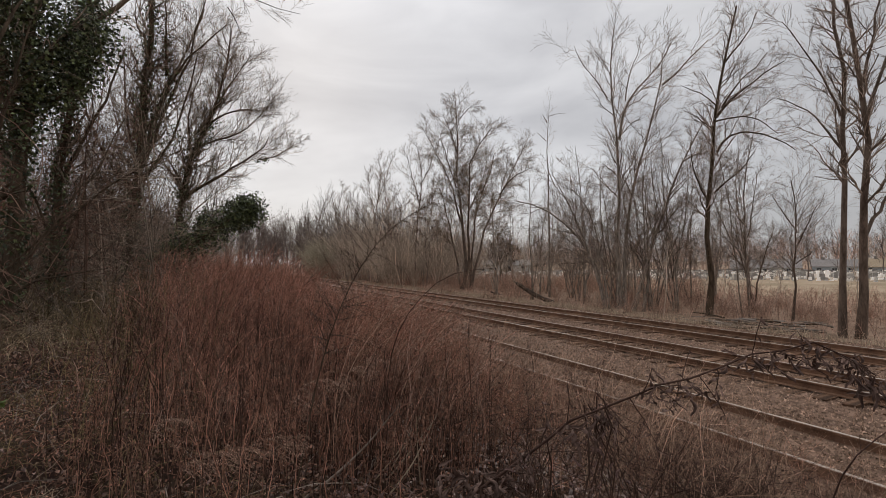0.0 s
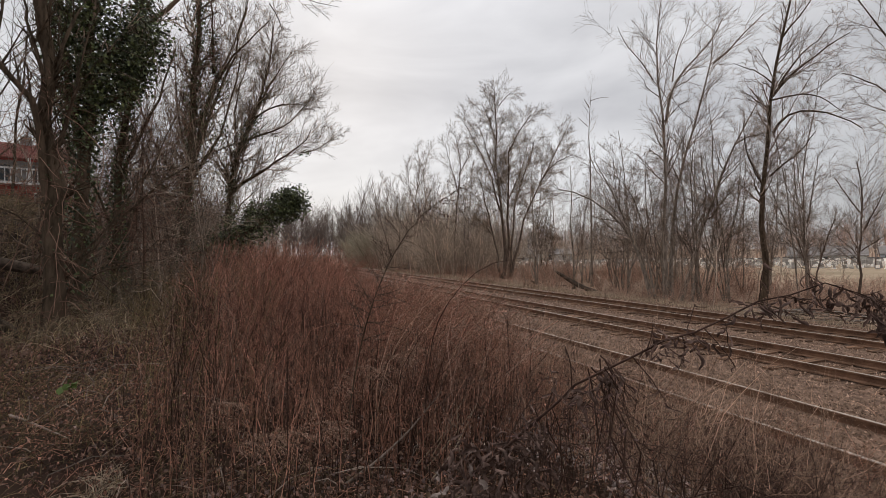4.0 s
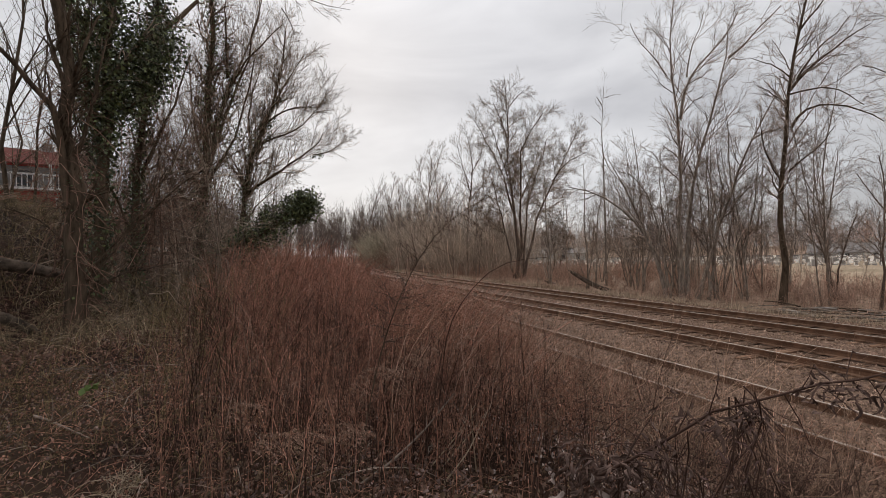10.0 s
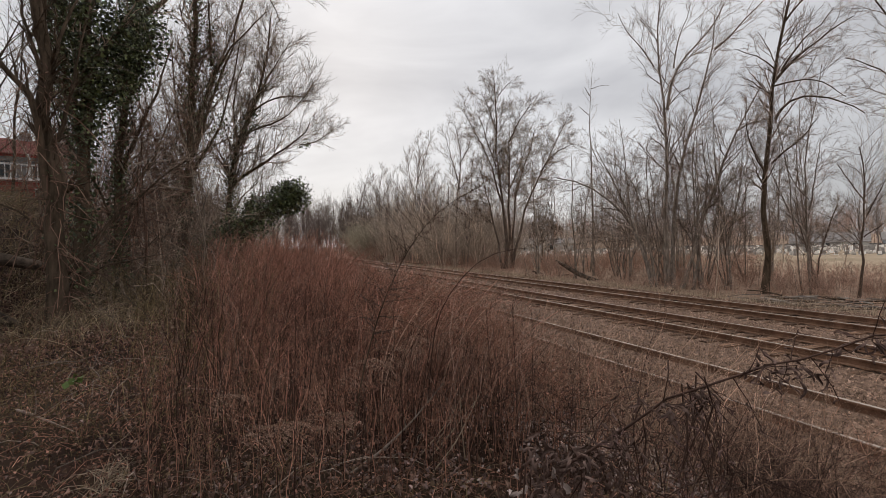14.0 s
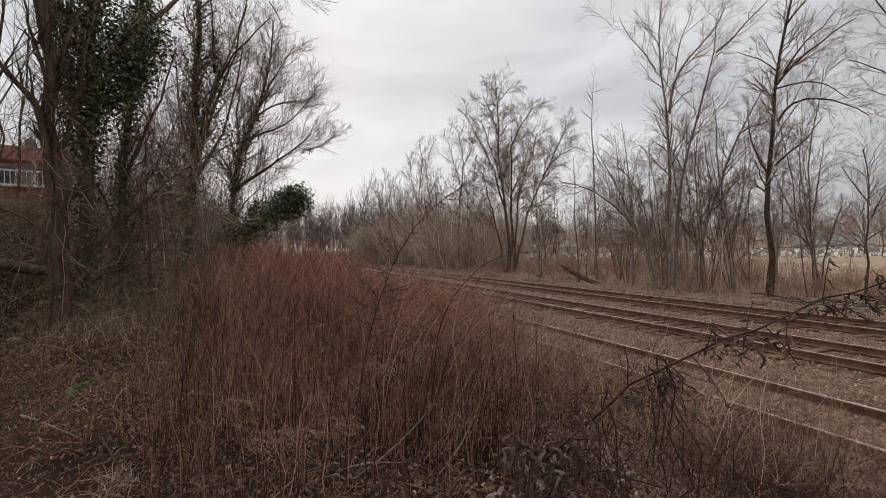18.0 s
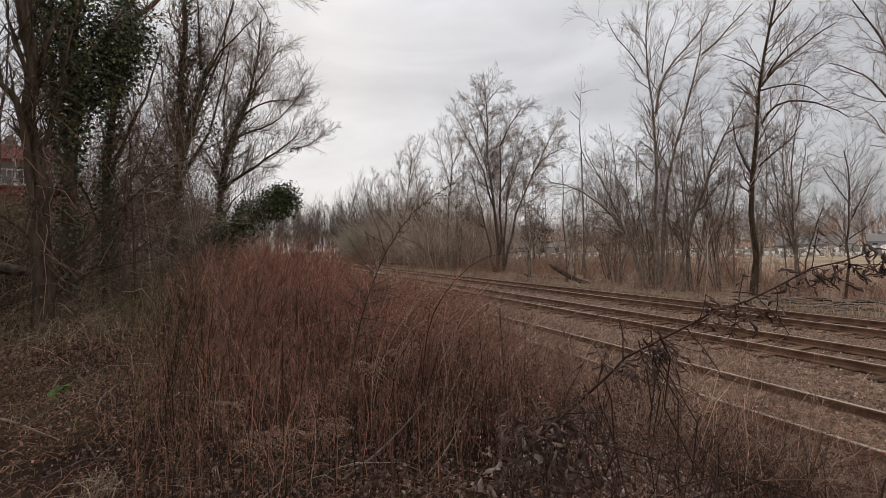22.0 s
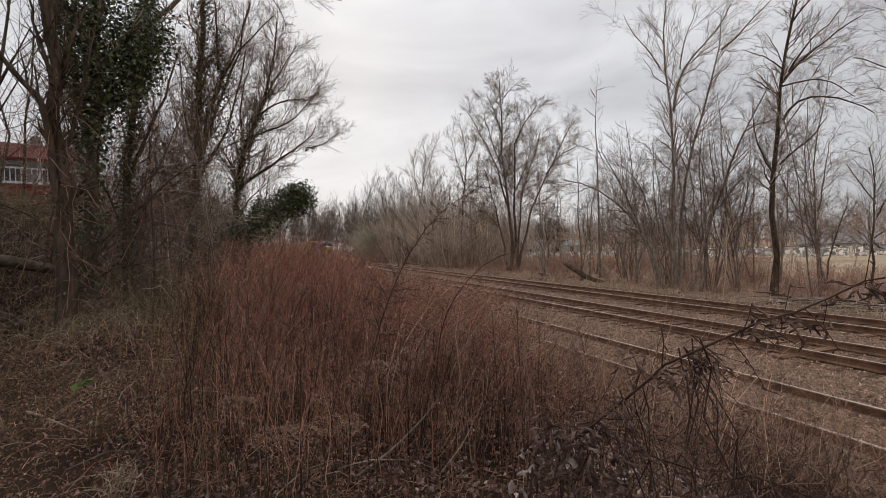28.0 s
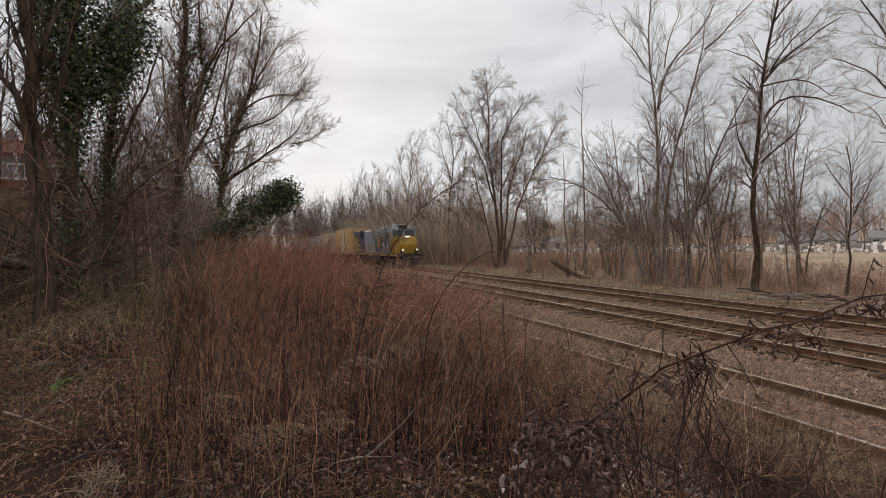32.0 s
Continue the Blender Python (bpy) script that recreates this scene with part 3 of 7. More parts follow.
def far_side_trees():
    tree("dead_snag", (26.5, 32.6), [(0.17, 0.02, (0.1, 0), (0.1, 7.9), (0.1, 11.9), (-0.1, 14.1), (0.1, 15.5), (0.3, 16.9)), (0.07, 0.03, (0.1, 15.4), (-0.3, 16.1)), (0.05, 0.02, (0, 13.8), (-0.8, 14.6)),
                                     (0.04, 0.01, (0.2, 16), (1.1, 16.2), (1.7, 16.1)), (0.07, 0.03, (0.1, 11.4), (0.5, 10), (1.5, 8.5))],
         "tall thin dead tree with few short branches", 3, (4, 3, 3), ratio=(0.06, 0.12), bare=0.5)
    tree("multi_stemmed_tree", (24.1, 21.8), [
        (0.22, 0.04, (-0.5, 0), (-0.5, 7), (-0.3, 11.4), (-0.7, 12.4), (-1, 14), (-1.1, 15.2), (-0.8, 16.9), (-0.5, 18.6)),
        (0.15, 0.03, (-0.3, 11.2), (0.1, 13.7), (0.7, 14.6), (1.8, 15.8), (2.6, 16.6), (3, 17.8)),
        (0.07, 0.02, (0.1, 13.7), (0.3, 15.1), (0.8, 16.3), (1.1, 17.3)),
        (0.07, 0.02, (-1, 14), (-1.7, 15.3), (-2.5, 16.3), (-3, 17.6)),
        (0.22, 0.04, (-0.2, 0), (0.2, 7.9), (1.1, 10.9), (1.9, 12.8), (2.3, 14.4), (2.7, 16.5), (2.7, 18.4)),
        (0.1, 0.03, (2.3, 14.4), (3, 14.9), (4.1, 16), (4.9, 16.8)),
        (0.21, 0.04, (0.3, 0), (1.5, 4.1), (2.6, 7.7), (3.3, 9.4), (4.1, 10.7), (4.7, 12.1)),
        (0.09, 0.03, (3.3, 9.4), (4, 9.8), (5.2, 9.9)),
        (0.2, 0.04, (-1.3, 0), (-2, 3.2), (-3.4, 5.4), (-4.2, 6.3), (-5.4, 7), (-6.1, 7.6), (-7.6, 7.8)),
        (0.15, 0.03, (-1.7, 1.7), (-2.6, 4.3), (-3.7, 7.2), (-4.8, 9.4)),
        (0.13, 0.03, (-1.1, 0.3), (-1.9, 5.3), (-2.6, 7.8), (-3.6, 8.4)),
        (0.15, 0.03, (0.9, 0), (1.3, 3.4), (1.9, 6.5), (1.6, 9.2))],
        "tall bare tree with many pale spreading stems", 11, (14, 6, 4), min_r=0.0062, lift=0.16, fork=(30, 60), ratio=(0.22, 0.55), reach=3, bare=0.38)
    tree("leaning_crown_tree", (24.7, 17.0), [
        (0.25, 0.06, (0.2, 0), (0.3, 6.2), (0.5, 8.6), (0.7, 10.5), (0.9, 12.6), (1.3, 14.1), (1.7, 15.9), (1.9, 17)),
        (0.12, 0.03, (0.8, 11.1), (1.1, 11.6), (2, 12.3), (2.8, 12.9), (3.9, 13.5)),
        (0.09, 0.02, (1.1, 11.6), (1.5, 12.4), (2.1, 13.2), (2.8, 13.7), (3.3, 14.5)),
        (0.07, 0.02, (0.8, 10.9), (1.2, 10.9), (2, 10.9), (2.7, 10.6), (3.5, 9.6)),
        (0.11, 0.03, (0.8, 9.2), (1.1, 9.8), (1.6, 10.2), (2.5, 10.2), (3.2, 10), (4.4, 9)),
        (0.08, 0.02, (0.6, 6.9), (1.2, 7.5), (1.9, 8), (2.5, 8.9)),
        (0.06, 0.02, (0.8, 11.8), (0.3, 12.5), (-0.2, 12.8), (-0.9, 13.3)),
        (0.08, 0.02, (1.3, 14.1), (1.8, 14.7), (2.4, 15.4), (2.8, 16.4)),
        (0.06, 0.02, (0.4, 6.2), (0, 7.1), (-0.4, 8.4), (-0.5, 9.9))],
        "tall dark-barked bare tree, its branches swept to one side", 12, (11, 6, 4), bark=M_BARK_D, min_r=0.0058, lift=0.12, fork=(30, 60), ratio=(0.22, 0.5), reach=2.3, bare=0.3)
    tree("twin_trunk_tree", (23.0, 9.7), [
        (0.2, 0.06, (-0.2, 0), (-0.1, 4.2), (0.1, 8.8), (-0.1, 14), (-0.1, 17)),
        (0.25, 0.07, (0.35, 0), (0.5, 3.5), (0.75, 6.4), (0.7, 8.7), (0.4, 12), (0, 15)),
        (0.12, 0.04, (0.6, 4.2), (1.1, 5.4), (1.7, 6.8)),
        (0.13, 0.04, (0.7, 8.7), (1.2, 10.4), (1.8, 12.9)),
        (0.08, 0.02, (0, 9.1), (-0.8, 11.4), (-1.8, 13.3)),
        (0.08, 0.02, (0, 7.7), (-1.1, 9.8), (-2.2, 10.6)),
        (0.1, 0.03, (0.6, 9.9), (1, 11.8), (1.4, 14.4))],
        "tall bare tree with two upright brown trunks", 13, (14, 7, 4), bark=M_BARK_M, min_r=0.0046, lift=0.2, fork=(30, 60), ratio=(0.2, 0.45), reach=2.4, bare=0.35)
    tree("young_tree", (28.5, 16.7), [(0.09, 0.03, (0, 0), (-0.3, 2.7), (-0.7, 4.9)), (0.08, 0.03, (0.1, 0), (0.5, 2.7), (1.1, 4.6)), (0.05, 0.02, (-0.3, 2.7), (-1.2, 4))],
         "small bare tree forked near the ground", 14, (12, 6, 4), bark=M_BARK_M, lift=0.15)
    tree("young_tree", (26.7, 13.6), [(0.1, 0.03, (0, 0), (0.2, 2.9), (0.3, 5.5), (0.1, 7.2)), (0.05, 0.02, (0.3, 4), (1.1, 5.9)), (0.05, 0.02, (0.3, 4.6), (-0.7, 6.6)), (0.05, 0.02, (0.2, 3), (1.2, 3.9))],
         "slim bare tree with wide thin branches", 15, (12, 6, 4), bark=M_BARK_M, lift=0.1)
    tree("broad_crowned_tree", (27.5, 47.7), [
        (0.36, 0.06, (-0.9, 0), (-0.8, 5.7), (-1.2, 8.8), (-1.7, 13), (-1.9, 16.2), (-1.5, 18.8), (-1.2, 20.3), (-1.4, 21.3), (-1.7, 22.3)),
        (0.08, 0.03, (-1.2, 20.3), (-0.3, 21.2), (0.4, 21.7)),
        (0.3, 0.05, (-0.5, 0), (-0.5, 6.2), (-0.2, 10.6), (0, 14.2), (0.6, 16.4), (2.3, 17.8)),
        (0.3, 0.05, (-0.2, 0), (0.7, 4.3), (1.6, 7), (2.6, 8.9), (3.3, 11.1), (4.6, 13.3), (5.9, 15.7), (6.7, 17.5)),
        (0.14, 0.04, (3.3, 11.1), (4.9, 13.2), (7.1, 14.2)),
        (0.2, 0.04, (-1.1, 7.7), (-1.5, 9.5), (-2.9, 14), (-4.2, 16.4), (-5.4, 18.7)),
        (0.14, 0.04, (-1.7, 12), (-2.9, 15.9), (-3.5, 17.9)),
        (0.12, 0.03, (-1.6, 16.3), (-2.3, 18.6), (-3.1, 20.3)),
        (0.22, 0.05, (-1.2, 0), (-2.1, 5.7), (-2.8, 9.1), (-3.5, 11.7)),
        (0.24, 0.05, (-0.1, 0), (0.1, 5.6), (0.9, 10.2), (2.3, 13.4), (2.7, 15.6)),
        (0.16, 0.04, (-0.4, 8.9), (1.1, 12.1), (2, 15.4))],
        "large bare tree with a broad dark crown of upright branches", 16, (21, 9, 7), bark=M_BARK_M, twig_mat=M_TWIG_D, min_r=0.008, girth=0.66, lift=0.06, fork=(32, 66), ratio=(0.22, 0.5), reach=3.5, bare=0.4)
    tree("slim_forked_tree", (24.4, 57.0), [(0.2, 0.04, (-0.1, 0), (0.1, 6.1), (0.4, 11.4), (1, 14.3), (0.8, 16.9), (0.1, 19.2)), (0.1, 0.03, (0.4, 11.4), (-0.4, 14.4), (-1.1, 17.4)), (0.1, 0.03, (0.7, 13.6), (1.9, 15.8), (2.4, 18)), (0.1, 0.03, (0.5, 10.2), (2.1, 12), (3.3, 13.9))],
         "slim bare tree forking into a narrow crown", 55, (15, 6, 4), bark=M_BARK_M, min_r=0.009, fork=(28, 60), ratio=(0.22, 0.5), reach=2.8, bare=0.35)
    tree("round_crowned_tree", (33.1, 50.0), [(0.16, 0.05, (-0.1, 0), (-0.1, 3), (-0.3, 5.9), (-0.5, 7.9)), (0.1, 0.03, (-0.1, 2.7), (0.8, 5.1), (1.3, 7.2)), (0.12, 0.03, (-0.7, 0), (-0.9, 3.1), (-1.3, 5.6)), (0.12, 0.03, (0.4, 0), (0.8, 3), (1.7, 5.1)), (0.08, 0.03, (0, 3.7), (0.4, 6.2), (0.6, 7.8))],
         "small dark bare tree with a dense round crown", 56, (20, 8, 5), bark=M_BARK_D, twig_mat=M_BARK_D, min_r=0.008, fork=(35, 75), ratio=(0.25, 0.5), reach=1.6, lift=0.05, bare=0.35)
    tree("thin_tree", (27, 74), [(0.16, 0.04, (0, 0), (-0.5, 9), (-0.9, 18)), (0.08, 0.03, (-0.3, 7), (2, 13))], "thin pale bare tree at the edge of the wood", 17, (18, 7, 4), min_r=0.01, fork=(30, 65), ratio=(0.22, 0.5), reach=2.4)
    tree("thin_tree", (33, 72), [(0.18, 0.04, (0, 0), (0.4, 9), (1.2, 18.5)), (0.08, 0.03, (0.2, 6), (-2.2, 14))], "thin bare tree at the edge of the wood", 18, (18, 7, 4), min_r=0.01, fork=(30, 65), ratio=(0.22, 0.5), reach=2.4)
    tree("far_tree", (30.6, 95.2), [(0.3, 0.06, (-0.1, 0), (0.2, 8.3), (1.5, 16.7), (2.3, 21.5), (1.5, 25.3)), (0.14, 0.04, (1.5, 16.7), (3.2, 21.5), (4.2, 24.8)), (0.14, 0.04, (0.8, 11.9), (-0.3, 17.9), (-0.6, 22.7)), (0.14, 0.04, (0.4, 8.3), (3.2, 14.2), (5.8, 19))],
         "tall pale forked tree above the brown thicket", 58, (16, 6, 4), min_r=0.014, fork=(28, 60), ratio=(0.2, 0.45), reach=4.5)
    tree("far_tree", (30.8, 126.3), [(0.3, 0.08, (0.5, 0), (0.9, 10.2), (-0.2, 16.4), (-1.4, 21.8)), (0.16, 0.05, (0.4, 13.3), (2.7, 18.7), (4.3, 21.8)), (0.16, 0.05, (-0.2, 16.4), (1.2, 21), (1.6, 23.8))],
         "lone dark bare tree rising over the far woods", 59, (14, 6, 4), bark=M_BARK_D, min_r=0.018, fork=(28, 60), ratio=(0.2, 0.45), reach=4.5)


far_side_trees()


def understory():
    """Middling bare trees with several thin stems each, between the big ones."""
    r = random.Random(44)
    spots = [(25.5, 24.5), (27, 20.5), (26.2, 28.5), (24.8, 26.5), (28.5, 25), (30.5, 22), (27.8, 31), (31, 28), (25.6, 19.3), (29, 36), (33, 33), (26.5, 15.6), (31.5, 18.4), (24, 37), (27, 42), (25, 56), (29, 52), (33, 47), (24, 64), (30.5, 61),
             (24.6, 23.2), (26.4, 22.4), (25.2, 21.0), (28.0, 22.8), (29.5, 28.8), (26.8, 34.2), (23.6, 31.0), (34, 39), (36, 27), (33, 22)]
    for i, (x, y) in enumerate(spots):
        h = r.uniform(8, 12.5)
        lean = r.uniform(-0.12, 0.12)
        f = h * r.uniform(0.12, 0.3)
        limbs = [(r.uniform(0.08, 0.13), 0.02, (0, 0), (lean * f, f), (lean * h * 0.6 + r.uniform(-0.4, 0.4), h * 0.6), (lean * h + r.uniform(-0.8, 0.8), h))]
        for k in range(r.randint(2, 4)):
            v = f * r.uniform(0.0, 1.5) * (k > 0)
            a, b = (r.uniform(-0.35, 0.35) if v == 0 else lean * v), r.uniform(-0.5, 0.5)
            g = h * r.uniform(0.6, 0.95)
            limbs.append((r.uniform(0.05, 0.085), 0.015, (a, v), (a + b * g * 0.22, v + (g - v) * 0.3), (a + b * g * 0.42, v + (g - v) * 0.62), (a + b * g * 0.5 + r.uniform(-0.7, 0.7), g)))
        tree("understory_tree", (x, y), limbs, "slender bare tree with several crooked stems", 400 + i, (10, 7, 4), bark=M_BARK, min_r=0.0055, depth=0.5, sides=6, K=8, lift=0.06, fork=(30, 68), ratio=(0.2, 0.5), reach=2.5, bare=0.2)


understory()


def ivy(parent, P, rng, count, radius, size=0.09, name="ivy", material=None):
    """Ivy leaves clothing the polylines P (in the parent's space)."""
    N, K, _ = P.shape
    i = rng.integers(0, N, count)
    s = rng.random(count) * (K - 1)
    k = np.minimum(s.astype(int), K - 2)
    w = (s - k)[:, None]
    c = P[i, k] * (1 - w) + P[i, k + 1] * w
    d = rng.normal(size=(count, 3))
    d /= np.linalg.norm(d, axis=1, keepdims=True)
    c = c + d * radius * (0.3 + 0.9 * rng.random((count, 1)))
    v, f = leaves(c, rng, size)
    tagged(part(name, mesh(name, v, None, f), material or M_IVY, parent, "dark green ivy leaves"), kind="stuff")


def vines(parent, P, rng, count, radius):
    """Hanging brown vine stems tangled round the polylines P (in the parent's space)."""
    N, K, _ = P.shape
    i = rng.integers(0, N, count)
    s = rng.random(count) * (K - 1)
    k = np.minimum(s.astype(int), K - 2)
    w = (s - k)[:, None]
    c = P[i, k] * (1 - w) + P[i, k + 1] * w + rng.normal(size=(count, 3)) * radius * [0.7, 0.7, 0.6]
    d = rng.normal(size=(count, 3)) * [0.5, 0.5, 0.35]
    d[:, 2] -= 0.25
    q = np.linspace(0, 1, 5)
    L = 0.4 + 1.0 * rng.random((count, 1, 1))
    Q = c[:, None] + L * (q[None, :, None] * d[:, None] - (q ** 2)[None, :, None] * np.array([0, 0, 0.3]))
    Q[:, 1:] += np.cumsum(rng.normal(size=(count, 4, 3)), 1) * 0.05
    v, f = tubes(Q, np.full((count, 5), 0.004) * (1 + rng.random((count, 1))), 3)
    tagged(part("vine", mesh("vine", v, f), M_VINE, parent, "tangled brown vine stems"), kind="stuff")


def near_side_trees():
    rng = np.random.default_rng(77)
    t, P, R, Q = tree("forked_tree", (-3.68, 10.95), [
        (0.2, 0.07, (0.12, 0), (0.2, 2.0), (0.12, 3.3), (0, 4.6), (-0.1, 5.3), (-0.15, 6.2), (-0.2, 8.2)),
        (0.085, 0.03, (0.05, 2.6), (-0.03, 3.5), (-0.1, 4.4), (-0.3, 4.7), (-0.5, 5.1), (-0.8, 5.3), (-1.4, 5.9)),
        (0.06, 0.02, (0, 4.8), (0.2, 5.2), (0.3, 5.9), (0.6, 6.7)),
        (0.04, 0.015, (0, 5), (-0.2, 5.8), (-0.3, 6.7)),
        (0.04, 0.012, (0.2, 3.7), (0.5, 4.9), (0.7, 6.1)),
        (0.03, 0.01, (0.2, 1.7), (-0.4, 2.4), (-0.9, 2.6)),
        (0.03, 0.008, (0.15, 1.0), (0.7, 1.7), (1.2, 2.6)),
        (0.025, 0.008, (0.15, 0.8), (0.9, 1.35), (1.9, 1.5)),
        (0.022, 0.006, (0.2, 1.2), (1.0, 2.2), (1.6, 3.4))],
        "brown-barked tree forking low, on the weedy bank", 21, (6, 5, 3), reach=1.1, girth=1.0, bark=M_BARK_D, twig_mat=M_BARK_D, depth=0.3, min_r=0.0036)
    ivy(t, P[:1, :5], rng, 260, 0.2, 0.06)
    vines(t, P[:1, :6], rng, 300, 0.2)
    t, P, R, Q = tree("ivy_clad_tree", (-4.0, 13.4), [
        (0.17, 0.09, (0, 0), (0.1, 2.8), (0.3, 5), (0.5, 7.6), (0.6, 10.5)),
        (0.1, 0.05, (0.4, 5.9), (0.8, 6.7), (1.4, 7.5), (1.8, 7.9), (2.5, 8.8)),
        (0.07, 0.03, (0.3, 4.2), (-0.1, 5.6), (-0.2, 7.6)),
        (0.06, 0.02, (0.4, 6), (-0.5, 7.5), (-0.8, 9.5)),
        (0.05, 0.015, (0.4, 5), (1.2, 5.6), (1.7, 6.8))],
        "tree trunk and limbs thickly clad in dark ivy", 22, (7, 6, 3), reach=1.5, girth=1.0, bark=M_BARK_D, twig_mat=M_TWIG_D, min_r=0.0052)
    ivy(t, P[:1], rng, 3800, 0.3, 0.095)
    ivy(t, P[:1, 4:], rng, 3600, 0.66, 0.095, "ivy_crown")
    ivy(t, P[2:3], rng, 2300, 0.42, 0.095, "ivy_on_limb")
    ivy(t, P[4:], rng, 1500, 0.4, 0.095, "ivy_on_limb")
    ivy(t, P[1:2, :6], rng, 2000, 0.5, 0.085, "ivy_on_limb")
    ivy(t, P[4:5] + np.array([0, 0, 0.5]), rng, 1500, 0.6, 0.085, "ivy_clump")
    t, P, R, Q = tree("ivy_clad_tree", (-3.6, 15.6), [
        (0.13, 0.05, (0, 0), (-0.1, 3), (0.1, 5.3), (0.6, 8.8), (1.0, 11.5)),
        (0.06, 0.02, (0, 3.7), (0.7, 5.4), (1.5, 8)),
        (0.05, 0.015, (0, 1.6), (0.6, 3.8), (1.6, 6.2)),
        (0.045, 0.006, (0.9, 10.6), (2.8, 10.7), (3.5, 10.3), (4.2, 10), (4.8, 9.9), (5.4, 9.7), (6, 9.7)),
        (0.02, 0.006, (4.2, 10), (4.5, 9.7), (4.7, 9.3)),
        (0.04, 0.01, (-0.1, 2.6), (1.2, 3.9), (2.2, 4.6)),
        (0.04, 0.01, (0.0, 2.2), (-0.8, 4.2), (-1.2, 6.5))],
        "leaning tree tangled with vines and some ivy", 23, (10, 6, 4), reach=1.7, girth=1.0, bark=M_BARK_D, twig_mat=M_TWIG_D, min_r=0.0036)
    ivy(t, P[:1], rng, 3200, 0.27, 0.09)
    ivy(t, P[:1, 4:], rng, 1500, 0.45, 0.08, "ivy_crown")
    vines(t, P[:1, 1:7], rng, 240, 0.45)
    vines(t, P[2:3], rng, 260, 0.45)
    t, P, R, Q = tree("ivy_clad_tree", (-2.8, 21.8), [
        (0.22, 0.07, (0, 0), (0.3, 4.8), (0.5, 7.9), (0.7, 11.3), (0.9, 14.3)),
        (0.08, 0.02, (0.4, 5.5), (1.2, 8), (2.2, 10.6), (2.7, 13.2)),
        (0.1, 0.02, (0.3, 5.3), (0.7, 6.6), (1.0, 8.4), (1.3, 9.4), (2.0, 10.5), (2.4, 11.9), (2.7, 12.9)),
        (0.06, 0.02, (1.2, 9.3), (1.2, 10.9), (1.2, 12.6)),
        (0.08, 0.02, (0.6, 7), (1.7, 9.8), (3.4, 11.8)),
        (0.07, 0.02, (0.3, 4.8), (-0.1, 7.4), (-0.3, 10.7)),
        (0.07, 0.02, (0.4, 4.8), (1.4, 6.8), (2, 8.6), (2.3, 10.4)),
        (0.06, 0.02, (0.3, 4), (-0.9, 6), (-1.8, 9)),
        (0.05, 0.015, (0.3, 3), (-0.8, 4.5), (-1.2, 6))],
        "tall bare tree with an ivy-clad trunk and fanning branches", 24, (13, 7, 4), reach=2.3, girth=1.0, bark=M_BARK_D, twig_mat=M_TWIG_D, min_r=0.0052)
    ivy(t, P[:1, :6], rng, 3000, 0.34, 0.1)
    ivy(t, P[1:, :5], rng, 2600, 0.3, 0.09, "ivy_on_limb")
    ivy(t, P[:1, 5:], rng, 1300, 0.4, 0.09, "ivy_crown")
    vines(t, P[:1, 2:7], rng, 650, 0.5)
    vines(t, P[3:4], rng, 260, 0.4)
    t, P, R, Q = tree("fanning_tree", (-2.1, 23.9), [
        (0.16, 0.03, (0.7, 0), (0.9, 2.4), (1.0, 5.7), (1.5, 6.8), (1.9, 8), (2.6, 9.3), (2.9, 10.9), (3, 12.6)),
        (0.09, 0.02, (1.0, 4.5), (1.5, 5.1), (2.8, 5.8), (3.5, 6.6), (4.2, 6.7), (4.6, 7.7)),
        (0.04, 0.012, (4.2, 6.7), (4.9, 6.8), (5.8, 7.5)),
        (0.06, 0.012, (1.9, 8), (2.7, 8.6), (3.5, 8.9), (4.3, 8.8)),
        (0.06, 0.012, (1.5, 6.8), (1.9, 7.2), (3.5, 7.7), (4.6, 9.2)),
        (0.06, 0.012, (1.4, 6.3), (1.2, 8.4), (1.7, 10.5), (2.0, 12)),
        (0.06, 0.012, (2.2, 8.6), (3, 10.2), (3.9, 11.8)),
        (0.05, 0.012, (0.9, 3.2), (1.6, 4.2), (2.6, 5.2))],
        "bare tree with thin branches fanning out over the weeds", 25, (17, 9, 5), reach=2.4, girth=1.0, bark=M_BARK_D, twig_mat=M_TWIG_D, min_r=0.0052)
    ivy(t, P[:1, :6], rng, 2600, 0.34, 0.1)
    ivy(t, P[1:, :3], rng, 700, 0.25, 0.09, "ivy_on_limb")
    t, P, R, Q = tree("fallen_ivy_trunk", (-1.9, 19.9), [(0.15, 0.1, (0, 0), (0.7, 1.9), (2.2, 2.8), (3.5, 3.6)), (0.04, 0.015, (1.4, 2.4), (1.8, 3.6))],
        "leaning broken trunk smothered in glossy ivy", 26, (3, 3, 0), girth=1.0, bark=M_BARK_D, twig_mat=M_TWIG_D, ratio=(0.05, 0.12))
    ivy(t, P[:1, 1:], rng, 6500, 0.68, 0.09)
    ivy(t, P[:1, 1:5] + np.array([-0.1, 0, -0.35]), rng, 4200, 0.8, 0.095, "ivy_mound")
    ivy(t, P[:1, 7:], rng, 3000, 0.62, 0.1, "ivy_clump")
    ivy(t, P[1:2], rng, 500, 0.22, 0.09, "ivy_shoot")


near_side_trees()


